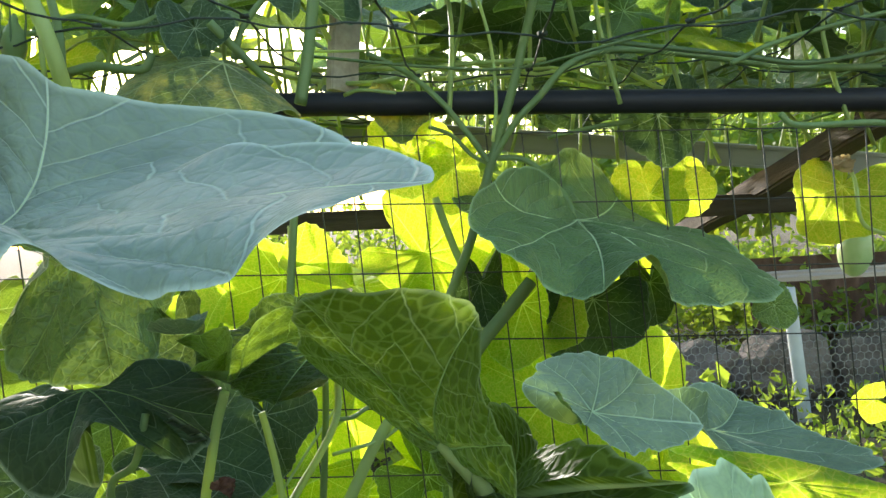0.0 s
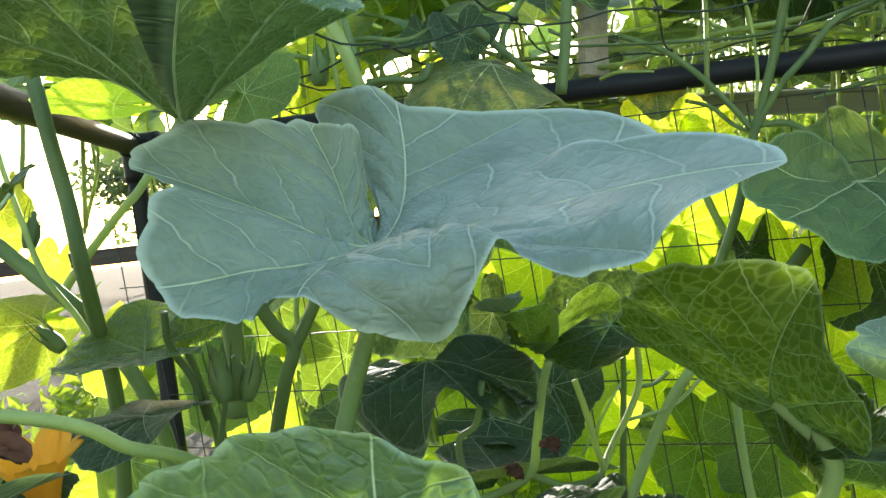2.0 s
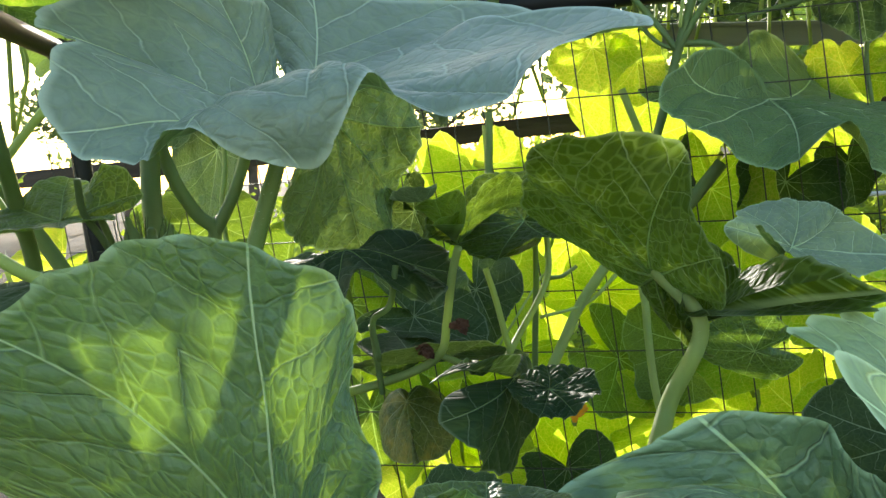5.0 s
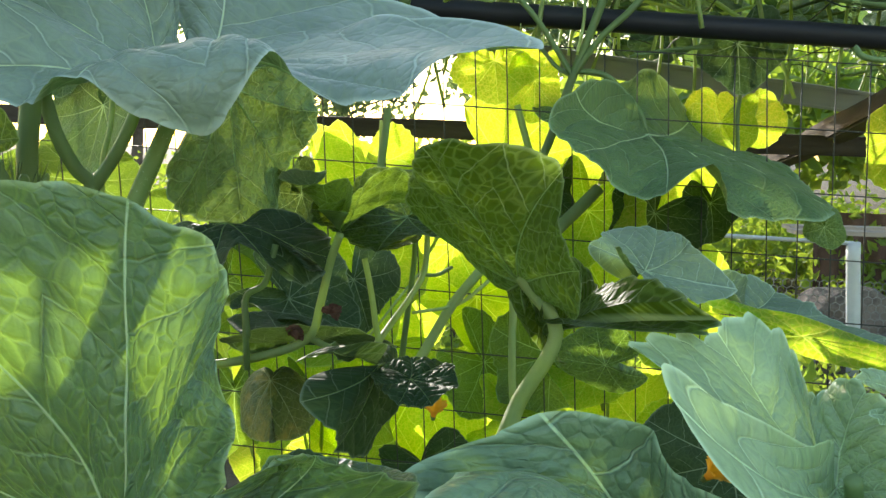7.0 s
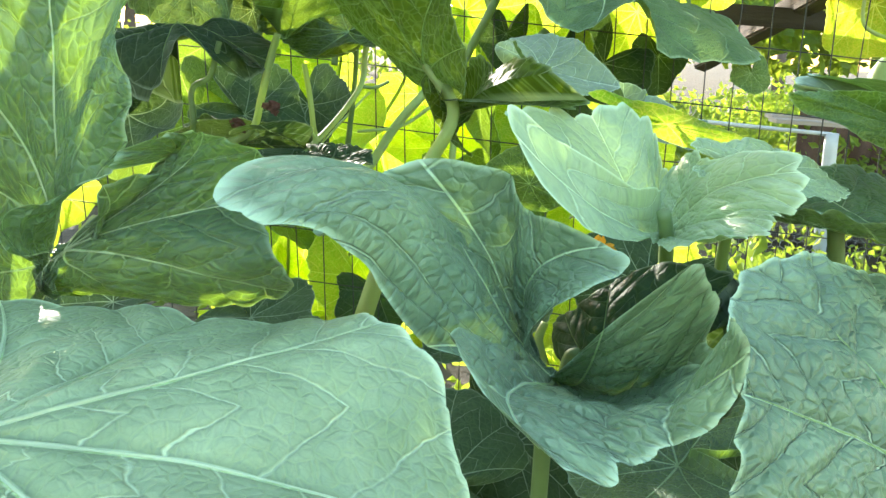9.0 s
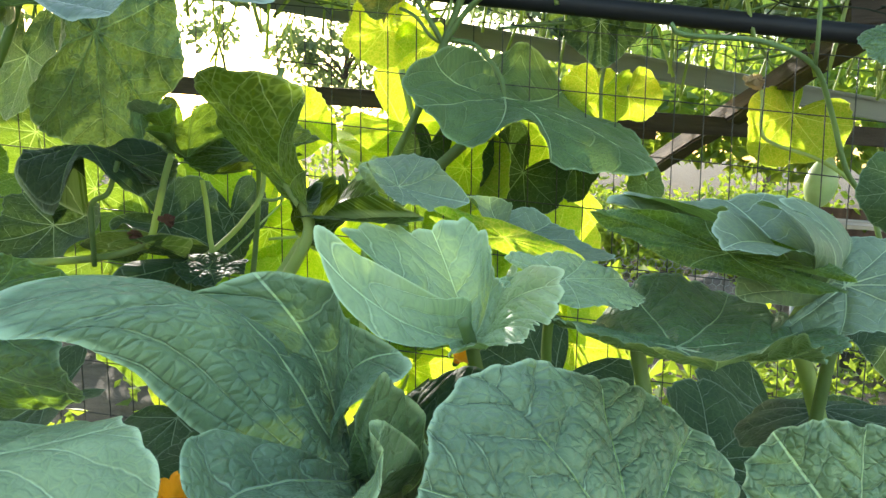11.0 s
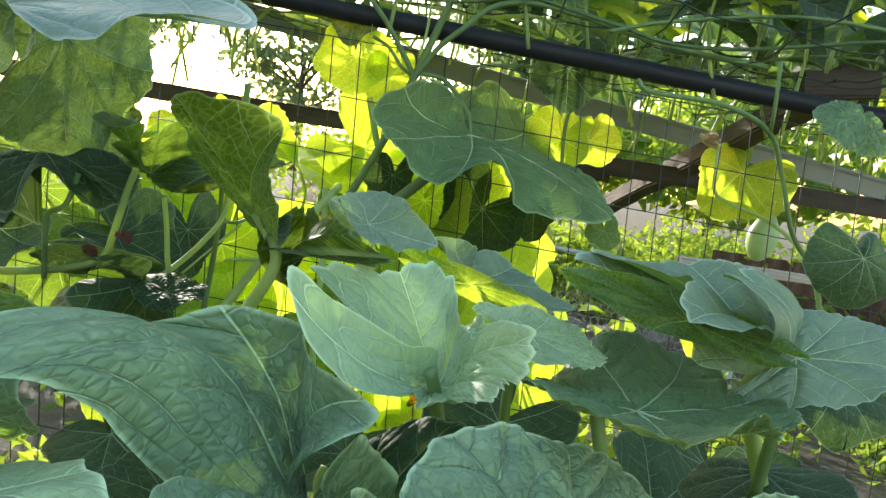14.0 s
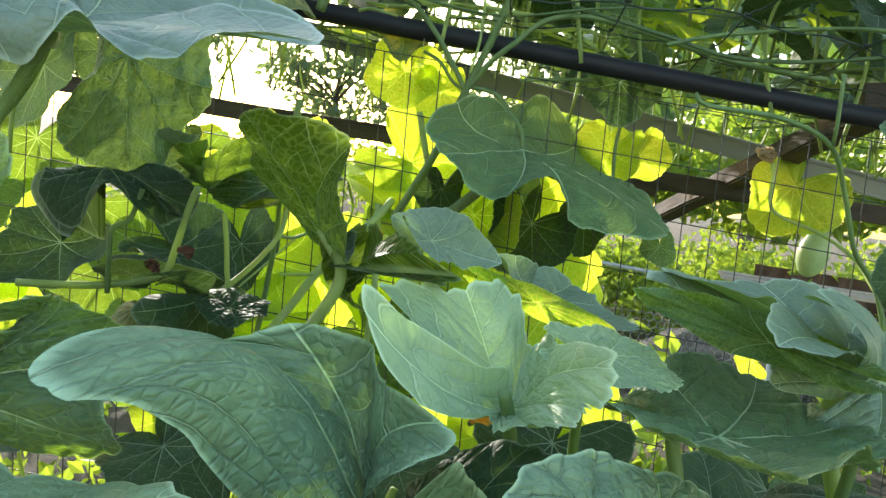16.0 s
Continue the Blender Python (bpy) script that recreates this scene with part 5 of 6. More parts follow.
leaf(plant_front, LEAF, (-0.1136, 0.2803, 0.8567), (0.148, -0.0152, 0.1345), 0.0502, VEIN, 1, wide=1.007, cup=0.188, saddle=(-0.1161, -0.0041), wave=(0.0188, -0.0385), ruffle=(-0.0011, -0.4982),
     fold=(-0.0336, -0.0125), curl=(0.6567, -0.121), droop=(-0.0539, 0.1108), notch=0.444, lobes=0.013, ribs_face=1, pillow_up=1, quilt=0.0026, seed=33)
plant_right = thing("squash_plant", (0.45, 0.50, 0.0), "squash plant with toothed pale leaves beside the wire fence", "squash plant", "squash plants in the bed")
leaf(plant_right, LEAF_PALE, (0.1888, 0.3594, 0.8548), (0.0, -0.1106, -0.0036, 0.0525, 0.0258, 0.0019, -0.0082, -0.0108, 0.0262, 0.001, 0.0055, 0.0228, -0.054, -0.0561, 0.0839, -0.0058, -0.0298, -0.026, 0.0401, 0.001, 0.0191, 0.0173, 0.0014, -0.0108, 0.0284, -0.0531, -0.0297, 0.0115, -0.0037, 0.0151, 0.0074, 0.0099, 0.0006, -0.0003, 0.0005, -0.0136, -0.0074, -0.009, -0.029, 0.0128, 0.0248, -0.0094), 0.1, VEIN, 2,
     notch=0.46, skew=(-0.0724, 0.1349, 0.101, -0.0115, 0.0101, 0.0225, -0.0961, -0.0012, 0.059, -0.0347, 0.0127, 0.0608, -0.0129),
     ripple=(0.0105, -0.0016, -0.0032, 0.0009, 0.0036, -0.0029, -0.005, 0.0019, 0.005, -0.0015), ribs_face=1, pillow_up=1, toothed=0.05, quilt=0.0017, seed=34)
leaf(plant_right, LEAF_GREY, (0.0945, 0.5257, 0.963), (0.1535, 0.5541, -1.5147), 0.0582, VEIN, 2, wide=1.0316, cup=-0.1197, saddle=(-0.0331, -0.214), wave=(-0.0496, 0.007), ruffle=(0.0147, 0.0),
     fold=(0.0804, 0.3831), curl=(0.2033, 0.1129), droop=(0.5407, 0.566), notch=0.458, lobes=0.027, skew=(-0.0073, -0.0065, 0.0071, 0.0599, 0.0141, 0.0743, -0.0234, -0.0012, 0.0085, 0.0278, 0.0273, 0.0106, -0.0049),
     ripple=(-0.0618, -0.0256, 0.0212, 0.0124, -0.0341, -0.0216, 0.0041, 0.0212), ribs_face=1, pillow_up=1, quilt=0.0009, seed=35)
leaf(plant_right, LEAF_GREY, (0.2121, 0.6353, 0.9135), (-0.4263, 0.1434, -1.806), 0.1013, VEIN, 2, wide=0.843, cup=0.151, saddle=(0.0566, -0.1069), wave=(0.0239, 0.0164), ruffle=(0.0318, 1.098),
     fold=(0.1098, -0.1352), curl=(0.2768, -0.3225), droop=(-0.1222, 0.2363), notch=0.979, lobes=0.016, skew=(-0.0076, 0.0438, 0.0543, 0.0169, -0.0247, 0.0931, 0.0504), ripple=(0.0571, 0.0315, -0.0194, -0.0037), ribs_face=1, pillow_up=1, toothed=0.05, quilt=0.0009, seed=36)
leaf(plant_right, LEAF_GREY, (0.4496, 0.3887, 0.909), (0.3684, 0.3829, 0.9548), 0.1013, VEIN, 2, wide=1.3928, cup=0.3719, saddle=(0.2265, 0.0035), wave=(0.1203, 0.0547), ruffle=(-0.0011, -0.0),
     fold=(0.5999, 0.577), curl=(-0.9055, -0.393), droop=(-0.985, 2.1806), notch=0.5531, lobes=0.0427, skew=(0.01, 0.0579, 0.0404, 0.0132, -0.0044, 0.0854, 0.0067, 0.0049, -0.0091, 0.0059, -0.0299, -0.0568, -0.0164),
     ripple=(-0.0589, 0.0099, 0.1751, -0.0474, -0.041, 0.0021, 0.0772, -0.0015), ribs_face=1, pillow_up=1, toothed=0.05, quilt=0.0009, seed=37)
leaf(plant_right, LEAF_SHADE, (0.3407, 0.3154, 0.8704), (0.1747, 0.1964, -1.8299), 0.1258, VEIN, 2, wide=1.2331, cup=-0.1871, saddle=(0.1901, -0.0108), wave=(0.0265, 0.0789), ruffle=(-0.003, -0.0001),
     fold=(-0.2084, 0.3217), curl=(0.5067, 0.62), droop=(0.3619, 0.104), notch=0.4969, lobes=0.007, skew=(0.0109, -0.1092, -0.0104, -0.044, -0.0138, 0.0326, -0.0269, -0.0129, -0.0176, 0.0093, -0.0034, -0.0157, -0.0141),
     ripple=(-0.0292, -0.0174, -0.0494, -0.0327, 0.015, 0.0052, 0.0315, -0.0044), ribs_face=1, pillow_up=1, toothed=0.05, quilt=0.0026, seed=38)
leaf(plant_right, LEAF_DARK_SHADED, (0.6733, 0.6752, 0.8404), (-0.2418, 0.6088, -2.924), 0.0810, VEIN_DARK, 1, wide=0.879, cup=-0.280, saddle=(-0.125, 0.0247), wave=(-0.0331, 0.0095), ruffle=(-0.0004, 0.1582),
     fold=(0.0166, -0.283), curl=(0.1704, -0.0974), droop=(-0.4738, -0.369), notch=0.778, lobes=0.031, skew=(-0.0639, 0.047, 0.0362, -0.0601, 0.0111, 0.0072, 0.0525), ripple=(0.0015, 0.0025, -0.0162, -0.0481), ribs_face=1, pillow_up=1, quilt=0.0016, seed=39)
leaf(plant_right, LEAF_DARK_SHADED, (0.7266, 0.7716, 0.9933), (0.2339, -1.93, 2.611), 0.0734, VEIN_DARK, 1, wide=1.076, cup=-0.231, saddle=(-0.0386, -0.0359), wave=(-0.0248, 0.015), ruffle=(0.0099, -0.1488),
     fold=(-0.1036, -0.1463), curl=(-0.1184, -0.1178), droop=(-0.3623, -0.2805), notch=0.670, lobes=0.020, ribs_face=1, pillow_up=1, quilt=0.0016, seed=40)
leaf(plant_right, LEAF_DARK_SHADED, (0.5348, 0.5172, 0.7697), (-0.0849, -0.2108, 2.772), 0.0945, VEIN_DARK, 1, wide=0.964, cup=-0.098, saddle=(-0.0185, 0.0006), wave=(0.0057, 0.042), ruffle=(-0.0231, 0.6004),
     fold=(-0.0105, -0.2406), curl=(0.249, -0.132), droop=(0.089, -0.461), notch=0.392, lobes=0.017, ribs_face=1, pillow_up=1, quilt=0.0016, seed=41)
fence_vine = thing("gourd_vine", (0.05, 1.10, 0.0), "gourd vine climbing the wire fence with heart-shaped leaf", "gourd vine")
leaf(fence_vine, LEAF_SHADE, (0.1876, 1.0746, 1.0911), (-0.3528, -0.0567, -1.6798), 0.2318, VEIN, 2, wide=1.1665, cup=0.1111, saddle=(-0.0159, -0.0298), wave=(0.0372, 0.0495), ruffle=(0.0266, 0.0007),
     fold=(0.2553, -0.4729), curl=(0.3203, -0.3686), droop=(-0.6771, -0.0832), notch=0.7172, lobes=0.0484, skew=(-0.0441, 0.0559, 0.0379, 0.0202, -0.0648, 0.0101, 0.077, 0.0072, 0.0179, 0.0079, -0.0046, -0.0099, 0.0049),
     ripple=(0.032, -0.104, 0.0003, -0.0286, 0.0009, -0.0026, 0.0353, 0.0382), ribs_face=1, pillow_up=1, quilt=0.0026, seed=42)
leaf(fence_vine, LEAF, (0.7195, 0.8358, 1.187), (0.3677, -1.047, 2.488), 0.0640, VEIN_DARK, 2, wide=0.989, cup=-0.213, saddle=(-0.0103, 0.0119), wave=(-0.0135, 0.0135), ruffle=(0.0065, -0.0667),
     fold=(-0.231, -0.2182), curl=(-0.1516, -0.0136), droop=(-0.0565, -0.3359), notch=0.498, lobes=0.038, ribs_face=1, pillow_up=1, quilt=0.0026, seed=43)
leaf(fence_vine, LEAF_SICK, (-0.2643, 0.9778, 1.317), (0.7014, -0.3868, 2.237), 0.1295, VEIN_DARK, 1, wide=0.995, cup=-0.177, saddle=(-0.1001, -0.0083), wave=(-0.0041, 0.0045), ruffle=(-0.0075, 0.0234),
     fold=(-0.0404, -0.249), curl=(0.1248, -0.0778), droop=(-0.206, -0.3786), notch=0.614, lobes=0.030, skew=(-0.0109, 0.0014, -0.013, 0.0101, -0.0101, 0.0201, -0.0204), ripple=(0.0139, -0.0082, -0.0122, 0.0155), ribs_face=1, pillow_up=1, quilt=0.001, seed=44)
stem(plant_left, [(-0.2322, 0.3809, 1.1), (-0.2379, 0.3634, 1.072), (-0.2456, 0.3539, 1.046), (-0.2573, 0.3478, 1.014), (-0.2714, 0.3402, 0.9685), (-0.2915, 0.3393, 0.8885), (-0.3301, 0.3479, 0.7136)], 0.0052, 0.0060, STEM, hairs=260)
stem(plant_left, [(-0.5147, 0.4155, 1.294), (-0.5047, 0.4153, 1.218), (-0.4963, 0.4156, 1.163), (-0.4915, 0.4149, 1.114), (-0.4996, 0.4309, 1.068), (-0.5122, 0.4544, 0.9942), (-0.5383, 0.4693, 0.8503)], 0.0058, 0.0066, STEM, hairs=120)
stem(plant_left, [(-0.7699, 0.4761, 1.214), (-0.6916, 0.5031, 1.169), (-0.645, 0.5181, 1.121), (-0.6126, 0.5284, 1.086), (-0.6055, 0.5612, 1.047), (-0.579, 0.5879, 0.9574), (-0.5742, 0.6058, 0.8547)], 0.0070, 0.0080, STEM, hairs=0)
stem(plant_left, [(-0.618, 0.4836, 1.293), (-0.6192, 0.48, 1.231), (-0.607, 0.4813, 1.167), (-0.5937, 0.4835, 1.114), (-0.5766, 0.4983, 1.069), (-0.568, 0.5101, 1.029)], 0.0024, 0.0030, STEM_PALE, hairs=0)
stem(plant_left, [(-0.584, 0.7432, 1.311), (-0.6069, 0.7434, 1.274), (-0.6403, 0.7396, 1.235), (-0.6641, 0.7288, 1.2), (-0.694, 0.7161, 1.169), (-0.7473, 0.6929, 1.107), (-0.7756, 0.68, 1.062)], 0.0050, 0.0055, STEM_PALE, hairs=0)
stem(plant_left, [(-0.4225, 0.1821, 1.075), (-0.4083, 0.1871, 1.067), (-0.3845, 0.1955, 1.057), (-0.3529, 0.2069, 1.049), (-0.3357, 0.2235, 1.038), (-0.3255, 0.2372, 1.024), (-0.3142, 0.2622, 1.01), (-0.3061, 0.3064, 0.9798)], 0.0032, 0.0034, STEM_PALE, hairs=160)
stem(plant_left, [(-0.4428, 0.2383, 1.067), (-0.447, 0.2375, 1.081), (-0.4414, 0.2415, 1.099), (-0.4271, 0.2525, 1.125), (-0.4035, 0.2684, 1.158)], 0.0024, 0.0010, VEIN, hairs=60)
stem(plant_left, [(-0.4346, 0.4336, 1.064), (-0.4252, 0.4358, 1.037), (-0.4198, 0.4458, 0.9852), (-0.4214, 0.4537, 0.9418)], 0.0028, 0.0030, STEM, hairs=0)
stem(plant_left, [(-0.4084, 0.3906, 1.075), (-0.4132, 0.3982, 1.05), (-0.4063, 0.41, 1.022), (-0.4054, 0.4194, 0.9903)], 0.0026, 0.0028, STEM_DARK, hairs=0)
stem(plant_left, [(-0.4385, 0.5447, 1.173), (-0.4408, 0.5418, 1.132), (-0.4436, 0.5383, 1.086), (-0.4463, 0.5355, 1.05), (-0.4465, 0.5335, 1.014), (-0.4504, 0.5294, 0.963)], 0.0090, 0.0090, STEM, hairs=0)
stem(plant_left, [(-0.4439, 0.5425, 1.169), (-0.444, 0.551, 1.128), (-0.4419, 0.5605, 1.09), (-0.4341, 0.562, 1.062), (-0.4199, 0.5659, 1.033), (-0.4069, 0.5698, 1.016), (-0.4179, 0.5642, 0.9852), (-0.4446, 0.5721, 0.9194)], 0.0062, 0.0065, STEM, hairs=0)
stem(plant_left, [(-0.3557, 0.5963, 1.157), (-0.364, 0.5911, 1.115), (-0.3748, 0.585, 1.077), (-0.3886, 0.5782, 1.045), (-0.4072, 0.5696, 1.013)], 0.0056, 0.0060, STEM, hairs=0)
stem(plant_left, [(-0.4491, 0.7013, 1.177), (-0.4507, 0.6981, 1.127), (-0.4534, 0.6946, 1.077), (-0.4613, 0.6894, 1.034), (-0.4601, 0.6869, 0.9776)], 0.0030, 0.0030, STEM_PALE, hairs=0)
stem(plant_middle, [(-0.1776, 0.5945, 0.9778), (-0.1875, 0.6006, 0.9519), (-0.1989, 0.6041, 0.9059), (-0.2073, 0.605, 0.8778), (-0.2333, 0.606, 0.8607), (-0.2884, 0.5904, 0.8485), (-0.3643, 0.5739, 0.842)], 0.0038, 0.0045, STEM_PALE, hairs=60)
stem(plant_middle, [(-0.1646, 0.6523, 0.9473), (-0.1574, 0.649, 0.9172), (-0.1512, 0.645, 0.8824), (-0.1496, 0.6422, 0.8591), (-0.1807, 0.6291, 0.8536), (-0.2124, 0.6139, 0.8715)], 0.0030, 0.0034, STEM_PALE, hairs=0)
stem(plant_middle, [(-0.1063, 0.7102, 0.9727), (-0.1082, 0.7046, 0.9292), (-0.1224, 0.6897, 0.8995), (-0.1384, 0.6755, 0.8765), (-0.1508, 0.6419, 0.8579)], 0.0032, 0.0036, STEM_PALE, hairs=0)
stem(plant_middle, [(-0.1092, 0.7038, 0.9242), (-0.0945, 0.7149, 0.9232), (-0.0797, 0.727, 0.9304)], 0.0022, 0.0020, STEM, hairs=0)
stem(plant_middle, [(-0.0059, 0.9506, 0.9782), (-0.0241, 0.9048, 0.9463), (-0.0516, 0.8577, 0.9094), (-0.0863, 0.8495, 0.8645), (-0.1136, 0.8414, 0.8162), (-0.1451, 0.8117, 0.759)], 0.0060, 0.0065, STEM_PALE, hairs=0)
stem(plant_middle, [(-0.0087, 0.4812, 0.9613), (0.0195, 0.4638, 0.9219), (-0.0052, 0.4716, 0.8662), (-0.0147, 0.458, 0.8445), (-0.0284, 0.442, 0.8059), (-0.0474, 0.4317, 0.7352)], 0.0050, 0.0085, STEM_PALE, hairs=160)
stem(plant_middle, [(-0.0269, 0.948, 0.9697), (-0.0164, 0.9209, 0.9097), (-0.0086, 0.9043, 0.8539), (-0.0081, 0.898, 0.8041), (-0.0054, 0.8905, 0.7429), (0.0026, 0.8833, 0.6818)], 0.0050, 0.0050, STEM_PALE, hairs=0)
stem(plant_middle, [(-0.2164, 1.126, 1.125), (-0.2213, 1.118, 1.068), (-0.2263, 1.111, 1.014), (-0.2311, 1.1, 0.9313)], 0.0060, 0.0060, STEM, hairs=0)
stem(plant_middle, [(-0.1248, 0.8521, 0.907), (-0.1388, 0.8492, 0.8919), (-0.1857, 0.7873, 0.829)], 0.0015, 0.0015, STEM_PALE, hairs=0)
stem(plant_middle, [(-0.0368, 0.8773, 0.8959), (-0.079, 0.8501, 0.8647), (-0.1348, 0.8247, 0.8559)], 0.0025, 0.0020, STEM_PALE, hairs=0)
stem(plant_middle, [(-0.266, 0.5799, 0.9128), (-0.2668, 0.5856, 0.8781), (-0.2675, 0.5911, 0.8426)], 0.0030, 0.0030, STEM, hairs=0)
stem(plant_middle, [(-0.2379, 0.5885, 0.9664), (-0.2462, 0.5823, 0.9304), (-0.263, 0.5767, 0.9165), (-0.26, 0.573, 0.8793)], 0.0030, 0.0030, STEM, hairs=0)
stem(fence_vine, [(-0.0215, 1.125, 0.938), (0.0071, 1.122, 0.999), (0.0406, 1.12, 1.076), (0.0738, 1.119, 1.179), (0.1071, 1.107, 1.274), (0.1281, 1.099, 1.344), (0.1486, 1.082, 1.417)], 0.0072, 0.0062, STEM, hairs=80)
stem(fence_vine, [(0.0738, 1.119, 1.179), (0.1102, 1.106, 1.234), (0.1477, 1.097, 1.27), (0.1945, 1.099, 1.314), (0.2701, 1.109, 1.331), (0.3976, 1.129, 1.318), (0.5199, 1.129, 1.295), (0.6842, 1.129, 1.285)], 0.0050, 0.0055, STEM, hairs=0)
stem(fence_vine, [(0.0738, 1.119, 1.179), (0.0451, 1.115, 1.223), (0.0073, 1.107, 1.272), (-0.0386, 1.108, 1.316), (-0.0934, 1.109, 1.347)], 0.0046, 0.0040, STEM, hairs=0)
stem(fence_vine, [(0.0781, 1.105, 1.211), (0.0864, 1.107, 1.268), (0.0833, 1.109, 1.349), (0.0656, 1.112, 1.431)], 0.0026, 0.0024, STEM_PALE, hairs=0)
stem(fence_vine, [(0.0738, 1.119, 1.179), (0.0479, 1.124, 1.195), (0.0211, 1.135, 1.226), (-0.0115, 1.156, 1.243)], 0.0030, 0.0030, STEM, hairs=0)
stem(fence_vine, [(0.1208, 1.098, 1.008), (0.0852, 1.086, 0.9709), (0.0415, 1.065, 0.927), (-0.0016, 1.033, 0.8732)], 0.0095, 0.0100, STEM, hairs=0)
stem(fence_vine, [(0.1872, 1.096, 1.088), (0.1824, 1.102, 1.116), (0.1684, 1.123, 1.142), (0.1265, 1.134, 1.183), (0.078, 1.124, 1.189)], 0.0040, 0.0045, STEM, hairs=0)
stem(fence_vine, [(-0.01, 1.202, 1.139), (0.0122, 1.2, 1.067), (0.0348, 1.198, 1.004), (0.0564, 1.195, 0.9231)], 0.0060, 0.0060, STEM_PALE, hairs=0)
stem(fence_vine, [(-0.2371, 1.2, 1.109), (-0.2391, 1.198, 1.047), (-0.2459, 1.196, 0.9945)], 0.0055, 0.0055, STEM_PALE, hairs=0)
stem(fence_vine, [(0.2978, 1.176, 1.236), (0.2284, 1.176, 1.229), (0.166, 1.165, 1.217)], 0.0040, 0.0030, STEM, hairs=0)
stem(fence_vine, [(0.3689, 1.254, 1.173), (0.3661, 1.252, 1.127), (0.3714, 1.25, 1.062)], 0.0035, 0.0035, STEM, hairs=0)
stem(fence_vine, [(0.432, 0.9738, 1.21), (0.4559, 0.9724, 1.194), (0.568, 0.973, 1.19), (0.6536, 0.991, 1.162), (0.6988, 1.014, 1.094), (0.7426, 1.036, 1.004), (0.797, 1.05, 0.9406), (0.8364, 1.037, 0.812)], 0.0040, 0.0045, STEM, hairs=0)
stem(fence_vine, [(0.6353, 1.222, 1.163), (0.6539, 1.219, 1.127), (0.6572, 1.212, 1.065), (0.6833, 1.21, 1.043), (0.7446, 1.179, 1.023), (0.7883, 1.135, 0.9899), (0.8065, 1.07, 0.9391)], 0.0030, 0.0036, STEM_PALE, hairs=0)
stem(fence_vine, [(0.6462, 0.9717, 1.268), (0.6508, 0.9745, 1.197), (0.6574, 0.9909, 1.161)], 0.0030, 0.0034, STEM, hairs=0)
stem(fence_vine, [(-0.1293, 1.107, 1.29), (-0.1028, 1.087, 1.292), (-0.0539, 1.057, 1.28)], 0.0030, 0.0020, STEM_PALE, hairs=0)
stem(fence_vine, [(-0.1843, 1.056, 1.272), (-0.1702, 1.058, 1.337), (-0.1578, 1.061, 1.414), (-0.1512, 1.063, 1.46)], 0.0085, 0.0080, STEM, hairs=0)
stem(fence_vine, [(-0.2821, 0.9895, 1.372), (-0.2465, 1.008, 1.331), (-0.2163, 1.027, 1.296)], 0.0060, 0.0050, STEM, hairs=0)
stem(fence_vine, [(-0.2577, 1.008, 1.328), (-0.2443, 1.009, 1.368), (-0.2044, 1.011, 1.417)], 0.0050, 0.0040, STEM, hairs=0)
stem(fence_vine, [(-0.4477, 0.8597, 1.392), (-0.4286, 0.8582, 1.347), (-0.4205, 0.8668, 1.305), (-0.4211, 0.8856, 1.27)], 0.0085, 0.0090, STEM_PALE, hairs=0)
stem(fence_vine, [(-0.4448, 0.9101, 1.401), (-0.4348, 0.9082, 1.347), (-0.4338, 0.9062, 1.288)], 0.0050, 0.0050, STEM, hairs=0)
stem(fence_vine, [(-0.5741, 1.01, 1.392), (-0.5161, 1.009, 1.377), (-0.4634, 1.01, 1.396), (-0.3907, 1.01, 1.38), (-0.3383, 1.01, 1.395)], 0.0040, 0.0040, STEM, hairs=0)
stem(fence_vine, [(-0.4515, 0.957, 1.312), (-0.4161, 0.9573, 1.318), (-0.3607, 0.9571, 1.31), (-0.3455, 0.9579, 1.33)], 0.0060, 0.0050, STEM, hairs=0)
stem(plant_right, [(0.3182, 0.3691, 0.8658), (0.3252, 0.3714, 0.8384), (0.3313, 0.3683, 0.8086), (0.3317, 0.3841, 0.7667)], 0.0060, 0.0065, STEM, hairs=0)
stem(plant_right, [(0.4956, 0.4405, 0.9089), (0.4851, 0.4395, 0.8995), (0.4764, 0.4474, 0.8798), (0.4745, 0.4552, 0.8581), (0.4958, 0.4718, 0.8223), (0.5347, 0.5043, 0.745)], 0.0065, 0.0080, STEM_PALE, hairs=60)
stem(plant_right, [(0.1802, 0.3188, 0.8769), (0.1881, 0.3312, 0.851), (0.2005, 0.3656, 0.7932), (0.2267, 0.4145, 0.6811)], 0.0050, 0.0060, STEM, hairs=0)
stem(plant_front, [(0.1042, 0.2863, 0.7462), (0.111, 0.303, 0.7242), (0.1147, 0.3167, 0.6885), (0.1192, 0.3411, 0.6024)], 0.0060, 0.0070, STEM, hairs=0)
stem(plant_front, [(0.1102, 0.3286, 0.7511), (0.1044, 0.3316, 0.7687), (0.108, 0.3345, 0.7823)], 0.0040, 0.0030, STEM_PALE, hairs=0)
stem(plant_front, [(0.1471, 0.2788, 0.7575), (0.1384, 0.3018, 0.7678), (0.1271, 0.3112, 0.7671), (0.1234, 0.3217, 0.7301)], 0.0040, 0.0050, STEM, hairs=0)
stem(plant_left, [(-0.207, 0.2363, 0.8345), (-0.2112, 0.2568, 0.837), (-0.2153, 0.2882, 0.8436)], 0.0045, 0.0050, STEM_PALE, hairs=0)
blossom(plant_left, (-0.4092, 0.2679, 0.9822), (0.12, -0.25, 1.0), 0.036, 3, 0.5)
stem(plant_left, [(-0.4631, 0.2716, 1.031), (-0.452, 0.2694, 1.01), (-0.444, 0.266, 0.9906)], 0.006, 0.0065, STEM_PALE, "stem", hairs=60)
